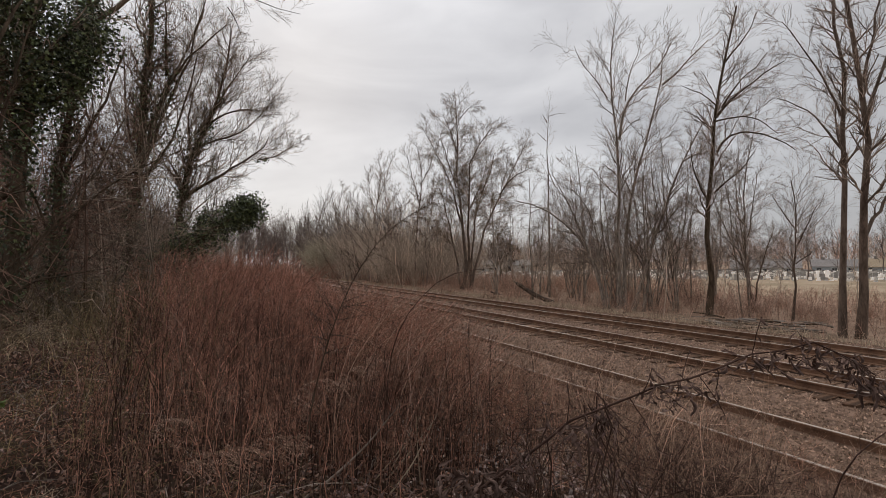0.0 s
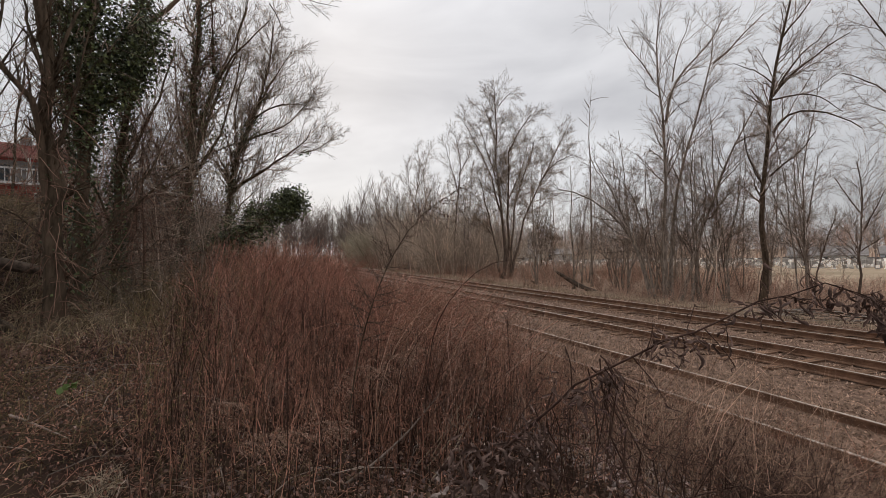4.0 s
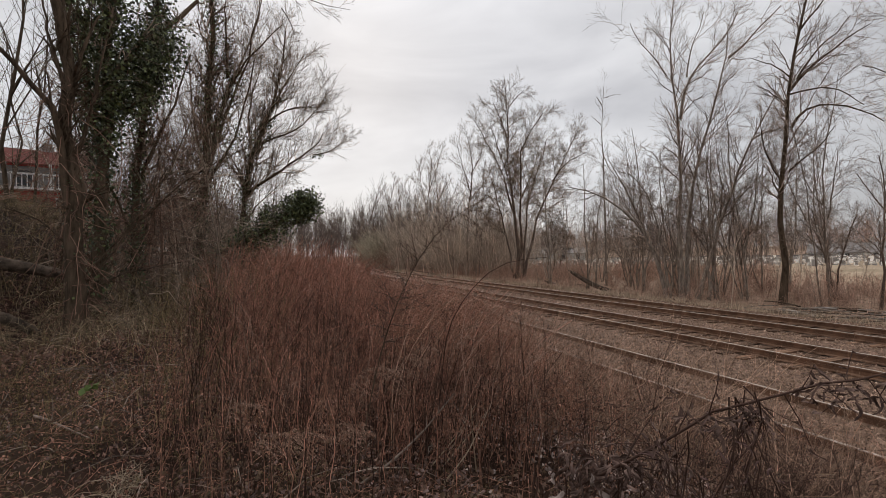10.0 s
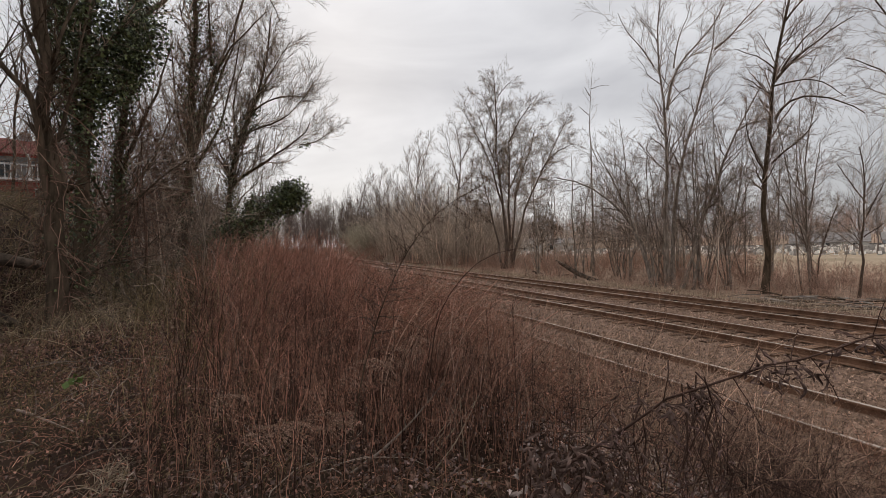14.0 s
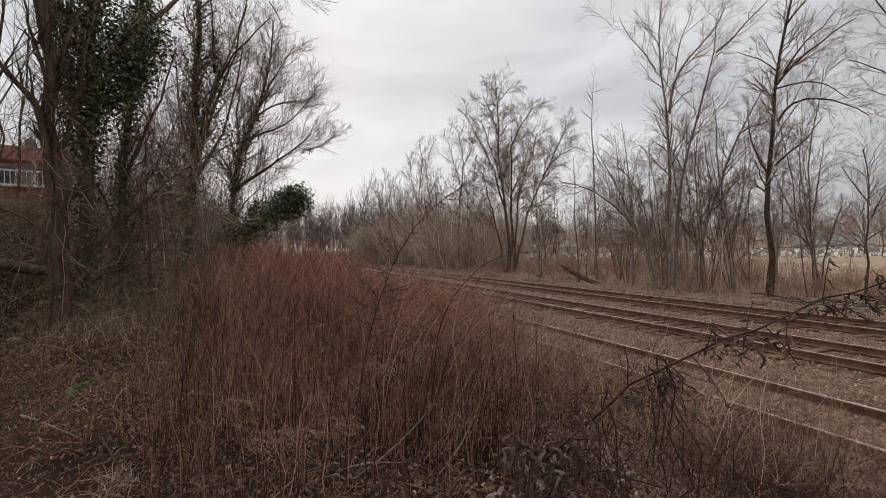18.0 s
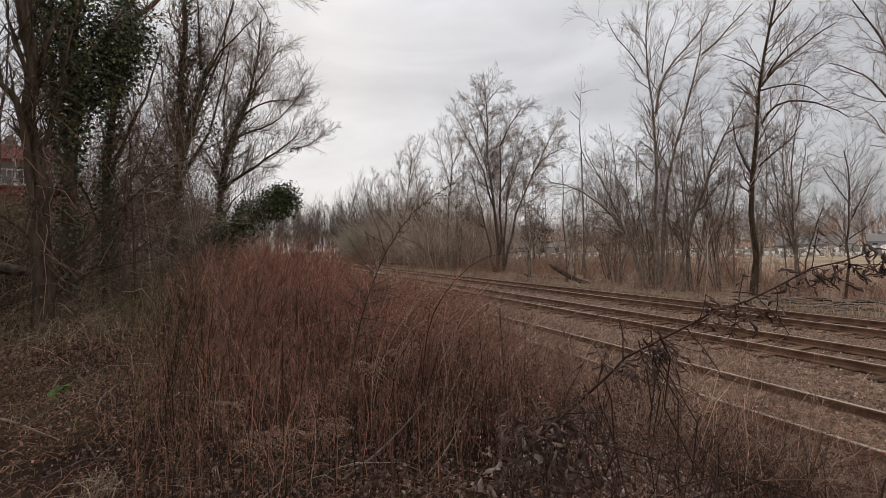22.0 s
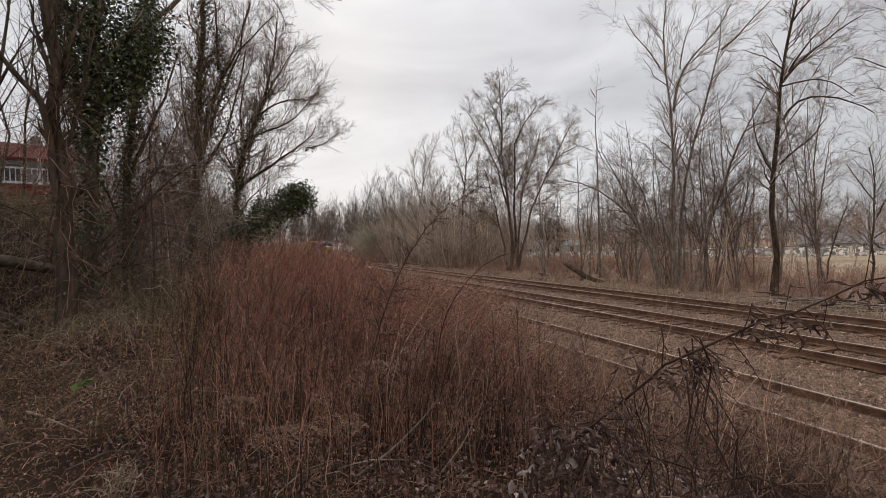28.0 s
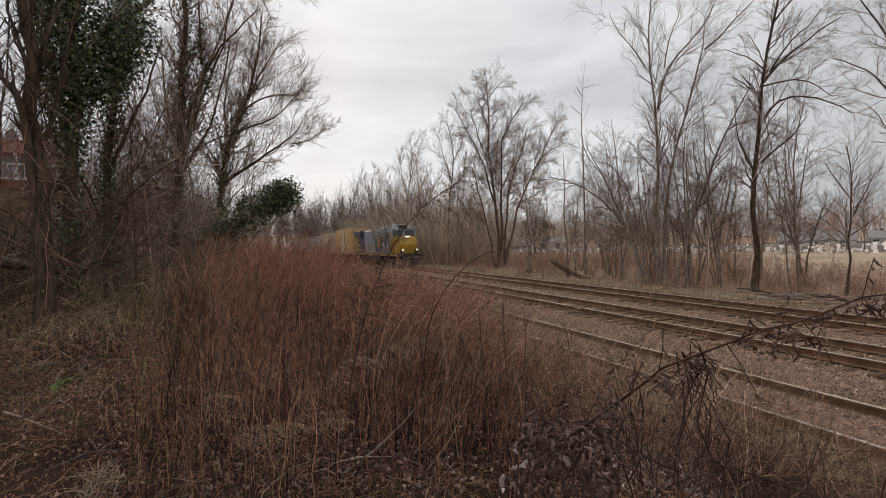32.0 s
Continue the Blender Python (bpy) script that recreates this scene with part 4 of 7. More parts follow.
def wood(name, label, N, xr, yr, hr, seed, material=M_FAR, min_r=0.02, n1=8, n2=5, keep=None, lean=0.08, r=0.012, fork=(20, 50), lift=0.35, ratio=(0.25, 0.5), K=3):
    """A stand of bare trees too many to count, in one mesh."""
    rng = np.random.default_rng(seed)
    x = xr[0] + (xr[1] - xr[0]) * rng.random(N)
    y = yr[0] + (yr[1] - yr[0]) * rng.random(N)
    if keep is not None:
        k = keep(x, y)
        x, y = x[k], y[k]
    N = len(x)
    h = hr[0] + (hr[1] - hr[0]) * rng.random(N) ** 1.5
    k = np.linspace(0, 1, 6)
    P = np.stack([x, y, gz(x, y) - 0.1], 1)[:, None] + np.array([0, 0, 1.0]) * (k[None, :, None] * h[:, None, None])
    P = P + (np.clip(rng.normal(size=(N, 1, 3)), -1.2, 1.2) * [1, 1, 0]) * lean * h[:, None, None] * (k ** 1.3)[None, :, None]
    P[:, 1:] += rng.normal(size=(N, 5, 3)) * 0.015 * h[:, None, None]
    R = np.maximum(h[:, None] * r * (1 - 0.8 * k)[None], min_r)
    geo = [tubes(P, R, 3)]
    Q, q = grow(P, R, n1, rng, ratio, fork, lift, K, 0.2, 0.5, 0.2)
    geo.append(tubes(Q, np.maximum(q, min_r * 0.7), 3))
    if n2:
        Q2, q2 = grow(Q, q, n2, rng, (0.3, 0.6), (25, 55), lift * 0.6, 2, 0.15, 0.6)
        geo.append(tubes(Q2, np.maximum(q2, min_r * 0.6), 3))
    v, f = joined(geo)
    return tagged(part(name, mesh(name, v, f), material), label, "woods", kind="stuff")


def shrubs(name, label, N, xr, yr, hr, seed, material, stems=12, min_r=0.008, n1=7, n2=4, keep=None, spread=0.6):
    """Bushes of many stems arching out from one foot, in one mesh."""
    rng = np.random.default_rng(seed)
    x = xr[0] + (xr[1] - xr[0]) * rng.random(N)
    y = yr[0] + (yr[1] - yr[0]) * rng.random(N)
    if keep is not None:
        k = keep(x, y)
        x, y = x[k], y[k]
    h = (hr[0] + (hr[1] - hr[0]) * rng.random(len(x)) ** 1.4).repeat(stems)
    x, y = x.repeat(stems), y.repeat(stems)
    n = len(x)
    h = h * (0.55 + 0.5 * rng.random(n))
    a, w = rng.random(n) * TAU, spread * rng.random(n) ** 0.6
    k = np.linspace(0, 1, 5)
    out = np.stack([np.cos(a), np.sin(a), 0 * a], 1) * (w * h)[:, None]
    foot = np.stack([x, y, gz(x, y) - 0.08], 1) + np.stack([np.cos(a), np.sin(a), 0 * a], 1) * (0.25 * rng.random(n))[:, None]
    P = foot[:, None] + k[None, :, None] ** 1.15 * out[:, None] + (h * (1 - 0.25 * w))[:, None, None] * (k - 0.12 * k ** 3)[None, :, None] * np.array([0, 0, 1.0])
    P[:, 1:] += np.cumsum(rng.normal(size=(n, 4, 3)), 1) * 0.022 * h[:, None, None]
    R = np.maximum(h[:, None] * 0.006 * (1 - 0.75 * k)[None], min_r)
    geo = [tubes(P, R, 3)]
    Q, q = grow(P, R, n1, rng, (0.2, 0.5), (25, 60), 0.12, 3, 0.12, 0.55, 0.16)
    geo.append(tubes(Q, np.maximum(q, min_r * 0.7), 3))
    if n2:
        Q2, q2 = grow(Q, q, n2, rng, (0.35, 0.75), (25, 60), 0.08, 2, 0.1, 0.6, 0.16)
        geo.append(tubes(Q2, np.maximum(q2, min_r * 0.5), 3))
    v, f = joined(geo)
    return tagged(part(name, mesh(name, v, f), material), label, "shrubs", kind="stuff")


def woods():
    clear = lambda x, y: np.abs(x + bend(y) - 11.7) > 9.0
    wood("far_woods", "grey line of bare woods beyond the weeds", 330, (-45, 34), (92, 180), (9, 18), 31, min_r=0.026, n1=11, n2=7, keep=clear, lean=0.12)
    wood("far_woods", "tall bare woods closing the bend of the line", 190, (-12, 62), (128, 215), (9, 19), 45, min_r=0.035, n1=12, n2=7, keep=lambda x, y: (x + bend(y) > 21) & (x < 0.36 * y), lean=0.1, r=0.009)
    wood("far_woods", "bare woods beside the line", 300, (22.5, 66), (54, 150), (5, 15), 32, min_r=0.016, n1=12, n2=8, keep=lambda x, y: x < 0.6 * y, lean=0.16, r=0.009)
    wood("far_woods", "tall grey woods far along the line", 90, (-8, 30), (205, 265), (15, 25), 49, min_r=0.045, n1=12, n2=7, keep=lambda x, y: x + bend(y) > 21, lean=0.1, r=0.009)
    wood("sapling_thicket", "dense brown thicket of saplings beside the tracks", 260, (20.5, 40), (64, 118), (3.0, 13), 33, M_THICKET, 0.008, 12, 6, lean=0.26, r=0.007, fork=(25, 75), lift=0.15, keep=lambda x, y: x < 0.56 * y)
    wood("sapling_thicket", "thin saplings among the trees", 60, (21.5, 36), (14, 45), (2, 6), 34, M_THICKET, 0.004, 11, 7, lean=0.22, r=0.007)
    shrubs("brown_shrubs", "dense brown leafless bushes beside the tracks", 115, (21, 37), (52, 118), (6, 13), 81, M_THICKET, 13, 0.009, 8, 3, lambda x, y: x < 0.58 * y)
    shrubs("bank_bushes", "brown bushes along the crest behind the weeds", 46, (-14, 3.4), (52, 104), (1.8, 3.6), 84, M_BRUSH, 12, 0.008, 8, 4)
    wood("far_woods", "grey bare woods where the line bends away", 260, (-190, 4), (150, 330), (11, 19), 85, min_r=0.04, n1=11, n2=6, keep=lambda x, y: (x < 0.1 * y) & (x > -0.75 * y) & (np.abs(x + bend(y) - 11.7) > 8), lean=0.1)
    shrubs("brown_shrubs", "low brown leafless bushes under the trees", 60, (21.5, 34), (30, 62), (1.2, 3.2), 82, M_BRUSH, 11, 0.005, 8, 4)
    shrubs("brown_shrubs", "low tangled bushes between the trunks", 46, (22.5, 34), (10, 30), (0.8, 2.4), 83, M_BRUSH, 11, 0.004, 8, 5)
    shrubs("brown_shrubs", "pale brown brush between the trees and the graves", 60, (32, 52), (22, 52), (1.3, 2.6), 92, M_BRUSH, 12, 0.008, 8, 3, keep=lambda x, y: (x < 1.45 * y) & (x > 0.62 * y))
    wood("bank_thicket", "tangled brown saplings and vines on the bank", 250, (-12, -1.6), (13.5, 46), (1.5, 6.5), 35, M_TWIG_D, 0.0035, 12, 8, keep=lambda x, y: (x < -0.015 * y - 1.2) & (x > -0.37 * y), lean=0.28, r=0.005, fork=(30, 80), lift=0.08, K=4)
    wood("bank_woods", "crowded bare trees behind the bank", 17, (-16, -3.2), (26, 52), (8, 13), 41, M_BARK_M, 0.006, 13, 9, keep=lambda x, y: (x < -0.09 * y) & (x > -0.33 * y), lean=0.1, r=0.009)
    wood("bank_thicket", "slender upright saplings on the bank", 24, (-24, -5), (15, 40), (7, 12), 36, M_BARK_M, 0.004, 10, 6, r=0.006)
    wood("bank_woods", "slim bare trees before the red house", 14, (-14, -6), (17, 31), (8, 12), 50, M_BARK_D, 0.006, 10, 5, keep=lambda x, y: (x < -0.31 * y) & (x > -0.5 * y), lean=0.07, r=0.008)
    wood("bank_scrub", "brown scrub along the crest of the bank", 170, (-4, 3.2), (27, 66), (2.2, 5), 51, M_TWIG_D, 0.006, 11, 6, keep=lambda x, y: (x < 0.055 * y) & (x > -0.09 * y), lean=0.25, r=0.007, fork=(30, 75), lift=0.12)
    wood("vine_tangle", "reddish brown vines draped between the ivy trees", 24, (-6, -2.2), (13.5, 24), (4, 9), 40, M_VINE, 0.003, 16, 9, keep=lambda x, y: x > -0.3 * y, lean=0.16, r=0.004, fork=(40, 100), lift=-0.1, ratio=(0.2, 0.5))
    wood("vine_tangle", "thin brown vines and saplings round the fanning tree", 20, (-2.6, -0.2), (12.5, 21), (3.5, 8), 97, M_TWIG_D, 0.003, 15, 8, keep=lambda x, y: (x < -0.035 * y) & (x > -0.13 * y), lean=0.16, r=0.004, fork=(35, 95), lift=0.0, ratio=(0.2, 0.5))
    wood("horizon_woods", "hazy grey tree line behind the graveyard", 430, (90, 330), (20, 320), (11, 18), 37, min_r=0.04, n1=9, n2=4, keep=lambda x, y: np.hypot(x, y) > 185, lean=0.1)
    wood("far_scrub", "brown scrub behind the houses", 1000, (40, 260), (20, 200), (4, 9), 42, M_THICKET, 0.03, 10, 4, keep=lambda x, y: (np.hypot(x, y) > 150) & (np.hypot(x, y) < 190), lean=0.2, fork=(25, 70))
    wood("far_scrub", "brown scrub along the near end of the graveyard", 330, (52, 100), (84, 150), (3, 7), 46, M_THICKET, 0.02, 11, 5, keep=lambda x, y: np.abs(np.hypot(x, y) - 128) < 12, lean=0.2, fork=(25, 70))
    wood("far_scrub", "dense brown trees behind the graveyard houses", 900, (60, 190), (35, 160), (6, 11.5), 47, M_BRUSH, 0.04, 11, 4, keep=lambda x, y: np.abs(np.hypot(x, y) - 178) < 16, lean=0.15, fork=(25, 70))
    wood("yard_trees", "bare trees around the graveyard", 26, (60, 170), (20, 120), (8, 14), 38, min_r=0.02, n1=11, n2=8, lean=0.15)
    shrubs("hillside_shrubs", "rounded olive-brown bushes at the bend of the line", 16, (19.5, 24), (90, 108), (6, 10), 39, M_OLIVE, 30, 0.01, 9, 5, spread=0.75)


woods()


# ---------------------------------------------------------------- weeds
def weeds(name, label, N, xr, yr, height, seed, material, r=0.003, branches=8, sub=0, lean=0.16, keep=None, droop=0.0, K=5, seg=3, power=1.0, t0=0.35, ratio=(0.12, 0.3), sweep=0.06):
    rng = np.random.default_rng(seed)
    x = xr[0] + (xr[1] - xr[0]) * rng.random(N)
    y = yr[0] + (yr[1] - yr[0]) * rng.random(N) ** power
    if keep is not None:
        k = keep(x, y)
        x, y = x[k], y[k]
    N = len(x)
    h = height(x, y) * (0.55 + 0.6 * rng.random(N))
    k = np.linspace(0, 1, K)
    ang = rng.random(N) * TAU
    ln = np.abs(rng.normal(size=N)) * lean
    d = np.stack([np.cos(ang) * ln + sweep * (0.3 + 1.4 * rng.random(N)), np.sin(ang) * ln, np.zeros(N)], 1)
    P = np.stack([x, y, gz(x, y) - 0.03], 1)[:, None] + h[:, None, None] * (k[None, :, None] * np.array([0, 0, 1.0]) + (k ** 1.8)[None, :, None] * d[:, None])
    P[:, :, 2] -= (droop + 0.25 * ln)[:, None] * h[:, None] * (k ** 3)[None]
    P[:, 1:] += rng.normal(size=(N, K - 1, 3)) * 0.022 * h[:, None, None]
    rr = r * (1 + np.hypot(x, y) / 9)
    R = rr[:, None] * (1 - 0.65 * k)[None]
    geo = [tubes(P, R, 3)]
    if branches:
        Q, q = grow(P, R, branches, rng, ratio, (25, 80), 0.15, seg, t0, 0.6, 0.2)
        geo.append(tubes(Q, q, 3))
        if sub:
            Q2, q2 = grow(Q, q, sub, rng, (0.3, 0.7), (25, 80), 0.1, 2, 0.2, 0.75, 0.12)
            geo.append(tubes(Q2, q2, 3))
    v, f = joined(geo)
    return tagged(part(name, mesh(name, v, f), material), label, "weeds", kind="stuff")


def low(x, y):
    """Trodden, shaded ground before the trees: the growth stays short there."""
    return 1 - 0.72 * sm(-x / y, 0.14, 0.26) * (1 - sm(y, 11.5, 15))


def tall(x, y):
    """Height of the weeds: low by the track and on the trodden patch, tall in the middle."""
    a = 0.75 + 0.86 * sm(y, 3.5, 9.5) * (1 - 0.4 * sm(x, 2.2, 4.8)) + 0.15 * sm(y, 9, 13) - 0.62 * sm(x / y, 0.09, 0.26) * sm(y, 5, 9)
    a = a + 0.4 * sm(x / y, 0.1, 0.28) * (1 - sm(x / y, 0.45, 0.62)) * (1 - sm(y, 5, 8))
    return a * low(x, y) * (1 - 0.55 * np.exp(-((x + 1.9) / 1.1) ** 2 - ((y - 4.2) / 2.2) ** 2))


def weed_beds():
    edge = lambda x, y: (x < 5.1) & (np.hypot(x, y) > 2.3) & (y > 3.7 - 1.0 * sm(x, 0.2, 1.2)) & (x > -0.42 * y - 1.2) & ((x < 1.6) | (y > 5.2) | (np.sin(37 * x + 23 * y) > 0.2))
    heart = lambda x, y: edge(x, y) & (x > -0.09 * y + 0.35 * np.sin(1.9 * y + x)) & ((y > 5.5) | (np.sin(5 * x + 3 * y) > -0.2))
    weeds("russet_weeds", "dense stand of tall russet dried weeds", 3000, (-2.6, 4.6), (3.6, 17), tall, 51, M_RED, 0.0038, 8, 2, keep=heart, lean=0.38, seg=2, sweep=0.17, t0=0.42)
    weeds("brown_weeds", "tangled brown dead weeds at the foot of the bank", 1100, (-5.5, 2.5), (4.0, 15), lambda x, y: 0.85 * tall(x, y), 67, M_OLD, 0.003, 9, 2, keep=lambda x, y: edge(x, y) & (x < 0.02 * y), lean=0.4, seg=2, sweep=0.1)
    weeds("dark_undergrowth", "dark brown undergrowth between the weeds", 650, (-5.5, 3.5), (3.4, 15), lambda x, y: 0.6 * tall(x, y), 68, M_VINE, 0.003, 8, 2, keep=lambda x, y: edge(x, y) & (x > -0.12 * y), lean=0.7, seg=2)
    weeds("russet_weeds", "tall russet dried weeds running along the bank", 2000, (-4, 5), (16, 48), lambda x, y: 1.5 - 0.5 * sm(x / y, 0.06, 0.2), 52, M_RED, 0.0026, 8, 1, keep=lambda x, y: (x < 4.8) & (x > -0.09 * y - 1), lean=0.4, seg=2)
    weeds("straw_weeds", "straw-coloured dead weed stalks", 460, (-1.2, 5), (2.6, 16), tall, 53, M_DRY, 0.0038, 7, 2, keep=edge, lean=0.3, power=1.3, sweep=0.18, t0=0.4)
    weeds("grey_weeds", "tangled grey-brown dead undergrowth", 1400, (-0.4, 5.4), (2.0, 11), lambda x, y: 0.7 + 0.25 * sm(y, 3, 8), 100, M_GREY, 0.0034, 7, 1, lean=0.4, keep=lambda x, y: edge(x, y) & (x < 0.55 * y), power=1.3, seg=2)
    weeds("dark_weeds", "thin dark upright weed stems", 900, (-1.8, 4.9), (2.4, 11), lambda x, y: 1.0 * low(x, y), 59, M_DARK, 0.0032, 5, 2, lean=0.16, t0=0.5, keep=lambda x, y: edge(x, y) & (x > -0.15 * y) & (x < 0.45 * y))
    weeds("russet_weeds", "russet weeds thinning out towards the track", 620, (0.9, 4.7), (3.4, 9.5), lambda x, y: 1.2 - 0.35 * sm(x / y, 0.3, 0.6) - 0.4 * sm(y, 5, 8.5) * sm(x / y, 0.2, 0.35), 98, M_RED, 0.003, 10, 2, lean=0.35, keep=lambda x, y: (x > 0.16 * y) & (x < 0.6 * y), K=6, seg=3, t0=0.35, ratio=(0.12, 0.3), sweep=0.34)
    weeds("upright_weeds", "thin brown upright stems on the trodden bank", 290, (-1.3, 2.2), (2.5, 4.8), lambda x, y: 0.5 + 0.3 * sm(x, -0.8, 0.6), 93, M_DARK, 0.0026, 6, 2, lean=0.14, t0=0.4, keep=lambda x, y: (x > -0.24 * y) & (np.hypot(x, y) > 2.4), seg=2)
    weeds("upright_weeds", "thin russet upright stems on the trodden bank", 360, (-1.3, 2.2), (2.5, 5.2), lambda x, y: 0.55 + 0.3 * sm(x, -0.8, 0.6), 94, M_GREY, 0.0024, 6, 2, lean=0.16, t0=0.4, keep=lambda x, y: (x > -0.22 * y) & (np.hypot(x, y) > 2.4), seg=2)
    weeds("straw_tuft", "yellowed tuft of dead grass on the bank", 85, (-1.02, -0.82), (3.45, 3.75), lambda x, y: 0.24 + 0 * x, 95, M_STRAW, 0.0018, 0, 0, lean=0.9, droop=0.3, K=5)
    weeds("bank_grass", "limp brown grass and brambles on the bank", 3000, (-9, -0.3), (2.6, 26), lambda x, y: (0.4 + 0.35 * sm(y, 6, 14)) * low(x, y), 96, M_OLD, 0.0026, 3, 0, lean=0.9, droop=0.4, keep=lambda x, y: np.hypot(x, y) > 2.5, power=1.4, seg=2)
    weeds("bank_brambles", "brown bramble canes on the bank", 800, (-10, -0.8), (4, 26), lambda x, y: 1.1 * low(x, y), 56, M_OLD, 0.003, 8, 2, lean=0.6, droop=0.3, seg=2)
    weeds("leaning_weeds", "feathery dun weeds swept over towards the tracks", 420, (1.0, 4.8), (3.4, 8.5), lambda x, y: 1.05 + 0.25 * sm(y, 4, 7), 77, M_DUN, 0.0024, 12, 3, lean=0.25, keep=lambda x, y: (x > 0.2 * y) & (x < 0.75 * y), K=7, seg=3, t0=0.45, ratio=(0.12, 0.3), sweep=0.5, droop=0.05)
    weeds("leaning_weeds", "russet feathery weeds swept over towards the tracks", 260, (0.8, 4.6), (4.5, 11), lambda x, y: 1.3 - 0.4 * sm(y, 6, 9) * sm(x / y, 0.2, 0.35), 78, M_RED, 0.0026, 12, 3, lean=0.25, keep=lambda x, y: (x > 0.12 * y) & (x < 0.5 * y), K=7, seg=3, t0=0.45, ratio=(0.12, 0.3), sweep=0.5, droop=0.05)
    weeds("bank_tangle", "pale olive-brown stems tangled on the slope", 1500, (-9, -1.6), (8.5, 20), lambda x, y: 0.75 + 0 * x, 79, M_OLIVE_D, 0.0024, 5, 2, lean=1.0, droop=0.3, K=6, seg=3, ratio=(0.2, 0.5), t0=0.15)
    weeds("bramble_canes", "dark arching bramble canes by the track", 130, (1.4, 5.6), (2.0, 6.5), lambda x, y: 0.85 + 0 * x, 63, M_DARK, 0.0042, 6, 2, lean=1.0, droop=0.35, K=7, ratio=(0.2, 0.5))
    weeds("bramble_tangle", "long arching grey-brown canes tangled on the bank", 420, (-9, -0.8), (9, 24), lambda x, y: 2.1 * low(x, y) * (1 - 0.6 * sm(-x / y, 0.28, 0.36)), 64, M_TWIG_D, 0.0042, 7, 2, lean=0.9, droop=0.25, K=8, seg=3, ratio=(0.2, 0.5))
    weeds("twig_tangle", "dark tangled twigs hanging over the ballast edge", 300, (2.2, 6.0), (1.8, 8.0), lambda x, y: 0.85 + 0 * x, 69, M_VINE, 0.0028, 8, 3, lean=0.9, droop=0.2, K=6, seg=3, ratio=(0.2, 0.5), t0=0.15)
    weeds("twig_tangle", "brown brittle twigs tangled before the tracks", 420, (2.0, 5.6), (1.9, 6.5), lambda x, y: 0.95 + 0 * x, 74, M_DUN, 0.0022, 8, 3, lean=0.6, droop=0.1, K=6, seg=3, ratio=(0.2, 0.45), t0=0.15)
    weeds("twig_tangle", "blackened twigs tangled before the tracks", 110, (1.8, 5.6), (1.9, 6.5), lambda x, y: 0.9 + 0 * x, 76, M_DARK, 0.0036, 7, 3, lean=0.8, droop=0.15, K=6, seg=3, ratio=(0.2, 0.5), t0=0.15)
    weeds("twig_tangle", "dark brittle twigs bent over the near rail", 240, (2.5, 5.0), (1.2, 3.6), lambda x, y: 0.85 + 0 * x, 99, M_DARK, 0.0028, 8, 3, lean=0.75, droop=0.15, K=6, seg=3, ratio=(0.2, 0.5), t0=0.15, keep=lambda x, y: x > 1.2 * y)
    weeds("twig_tangle", "thin brown twigs reaching over the near rails", 90, (2.3, 4.9), (1.9, 4.4), lambda x, y: 1.3 + 0 * x, 86, M_DUN, 0.0026, 9, 3, lean=0.5, droop=0.05, K=7, seg=4, ratio=(0.2, 0.45), t0=0.25, sweep=0.25)
    weeds("dark_tussocks", "dark low tussocks at the edge of the far ballast", 700, (18.9, 19.9), (24, 44), lambda x, y: 0.45 + 0 * x, 87, M_VINE, 0.003, 4, 0, lean=0.6, K=4, seg=2, keep=lambda x, y: np.sin(1.7 * y) + np.sin(0.83 * y + 1) > 1.05)
    weeds("pale_tangle", "pale brittle stalks tangled at the ballast edge", 420, (2.0, 5.8), (2.2, 8.5), lambda x, y: 0.55 + 0 * x, 70, M_STRAW, 0.0022, 5, 2, lean=0.9, K=5, seg=2)
    weeds("track_weeds", "thin dry weeds growing at the ballast edge", 900, (4.4, 6.4), (2.5, 30), lambda x, y: 0.75 - 0.25 * sm(y, 8, 20), 60, M_GREY, 0.0024, 6, 2, lean=0.6, seg=2)
    weeds("track_weeds", "sparse dry weeds standing between the rails", 620, (5.6, 10.5), (2, 26), lambda x, y: 0.32 + 0 * x, 66, M_DUN, 0.0022, 7, 2, lean=0.6, seg=2)
    weeds("thatch", "matted dead grass and twigs on the ground", 15000, (-7, 5), (2.0, 13), lambda x, y: 0.26 + 0 * x, 62, M_GREY, 0.002, 0, 0, lean=2.2, droop=0.8, K=3, power=1.8)
    weeds("bank_grass", "tangled olive-brown grass on the trodden bank", 1900, (-5.5, 0.2), (2.4, 8), lambda x, y: 0.34 + 0 * x, 72, M_OLD, 0.0019, 3, 0, lean=1.1, droop=0.5, K=6, seg=3)
    weeds("fallen_twigs", "thin broken twigs lying on the bank", 260, (-6.5, 1.0), (2.6, 11), lambda x, y: 0.45 + 0 * x, 73, M_TWIG, 0.0042, 4, 0, lean=2.2, droop=0.75, K=5, seg=3)
    weeds("bank_grass", "short matted grass on the bank", 3200, (-7, 5), (-6, 2.7), lambda x, y: 0.26 + 0 * x, 71, M_OLD, 0.0022, 2, 0, lean=0.9, droop=0.3, K=4, seg=2, keep=lambda x, y: np.hypot(x, y) > 0.5)
    weeds("verge_grass", "pale dry grass along the far track", 5200, (18.4, 21.5), (5, 75), lambda x, y: 0.5 + 0 * x, 57, M_STRAW, 0.0022, 0, 0, lean=0.5, droop=0.2, K=3)
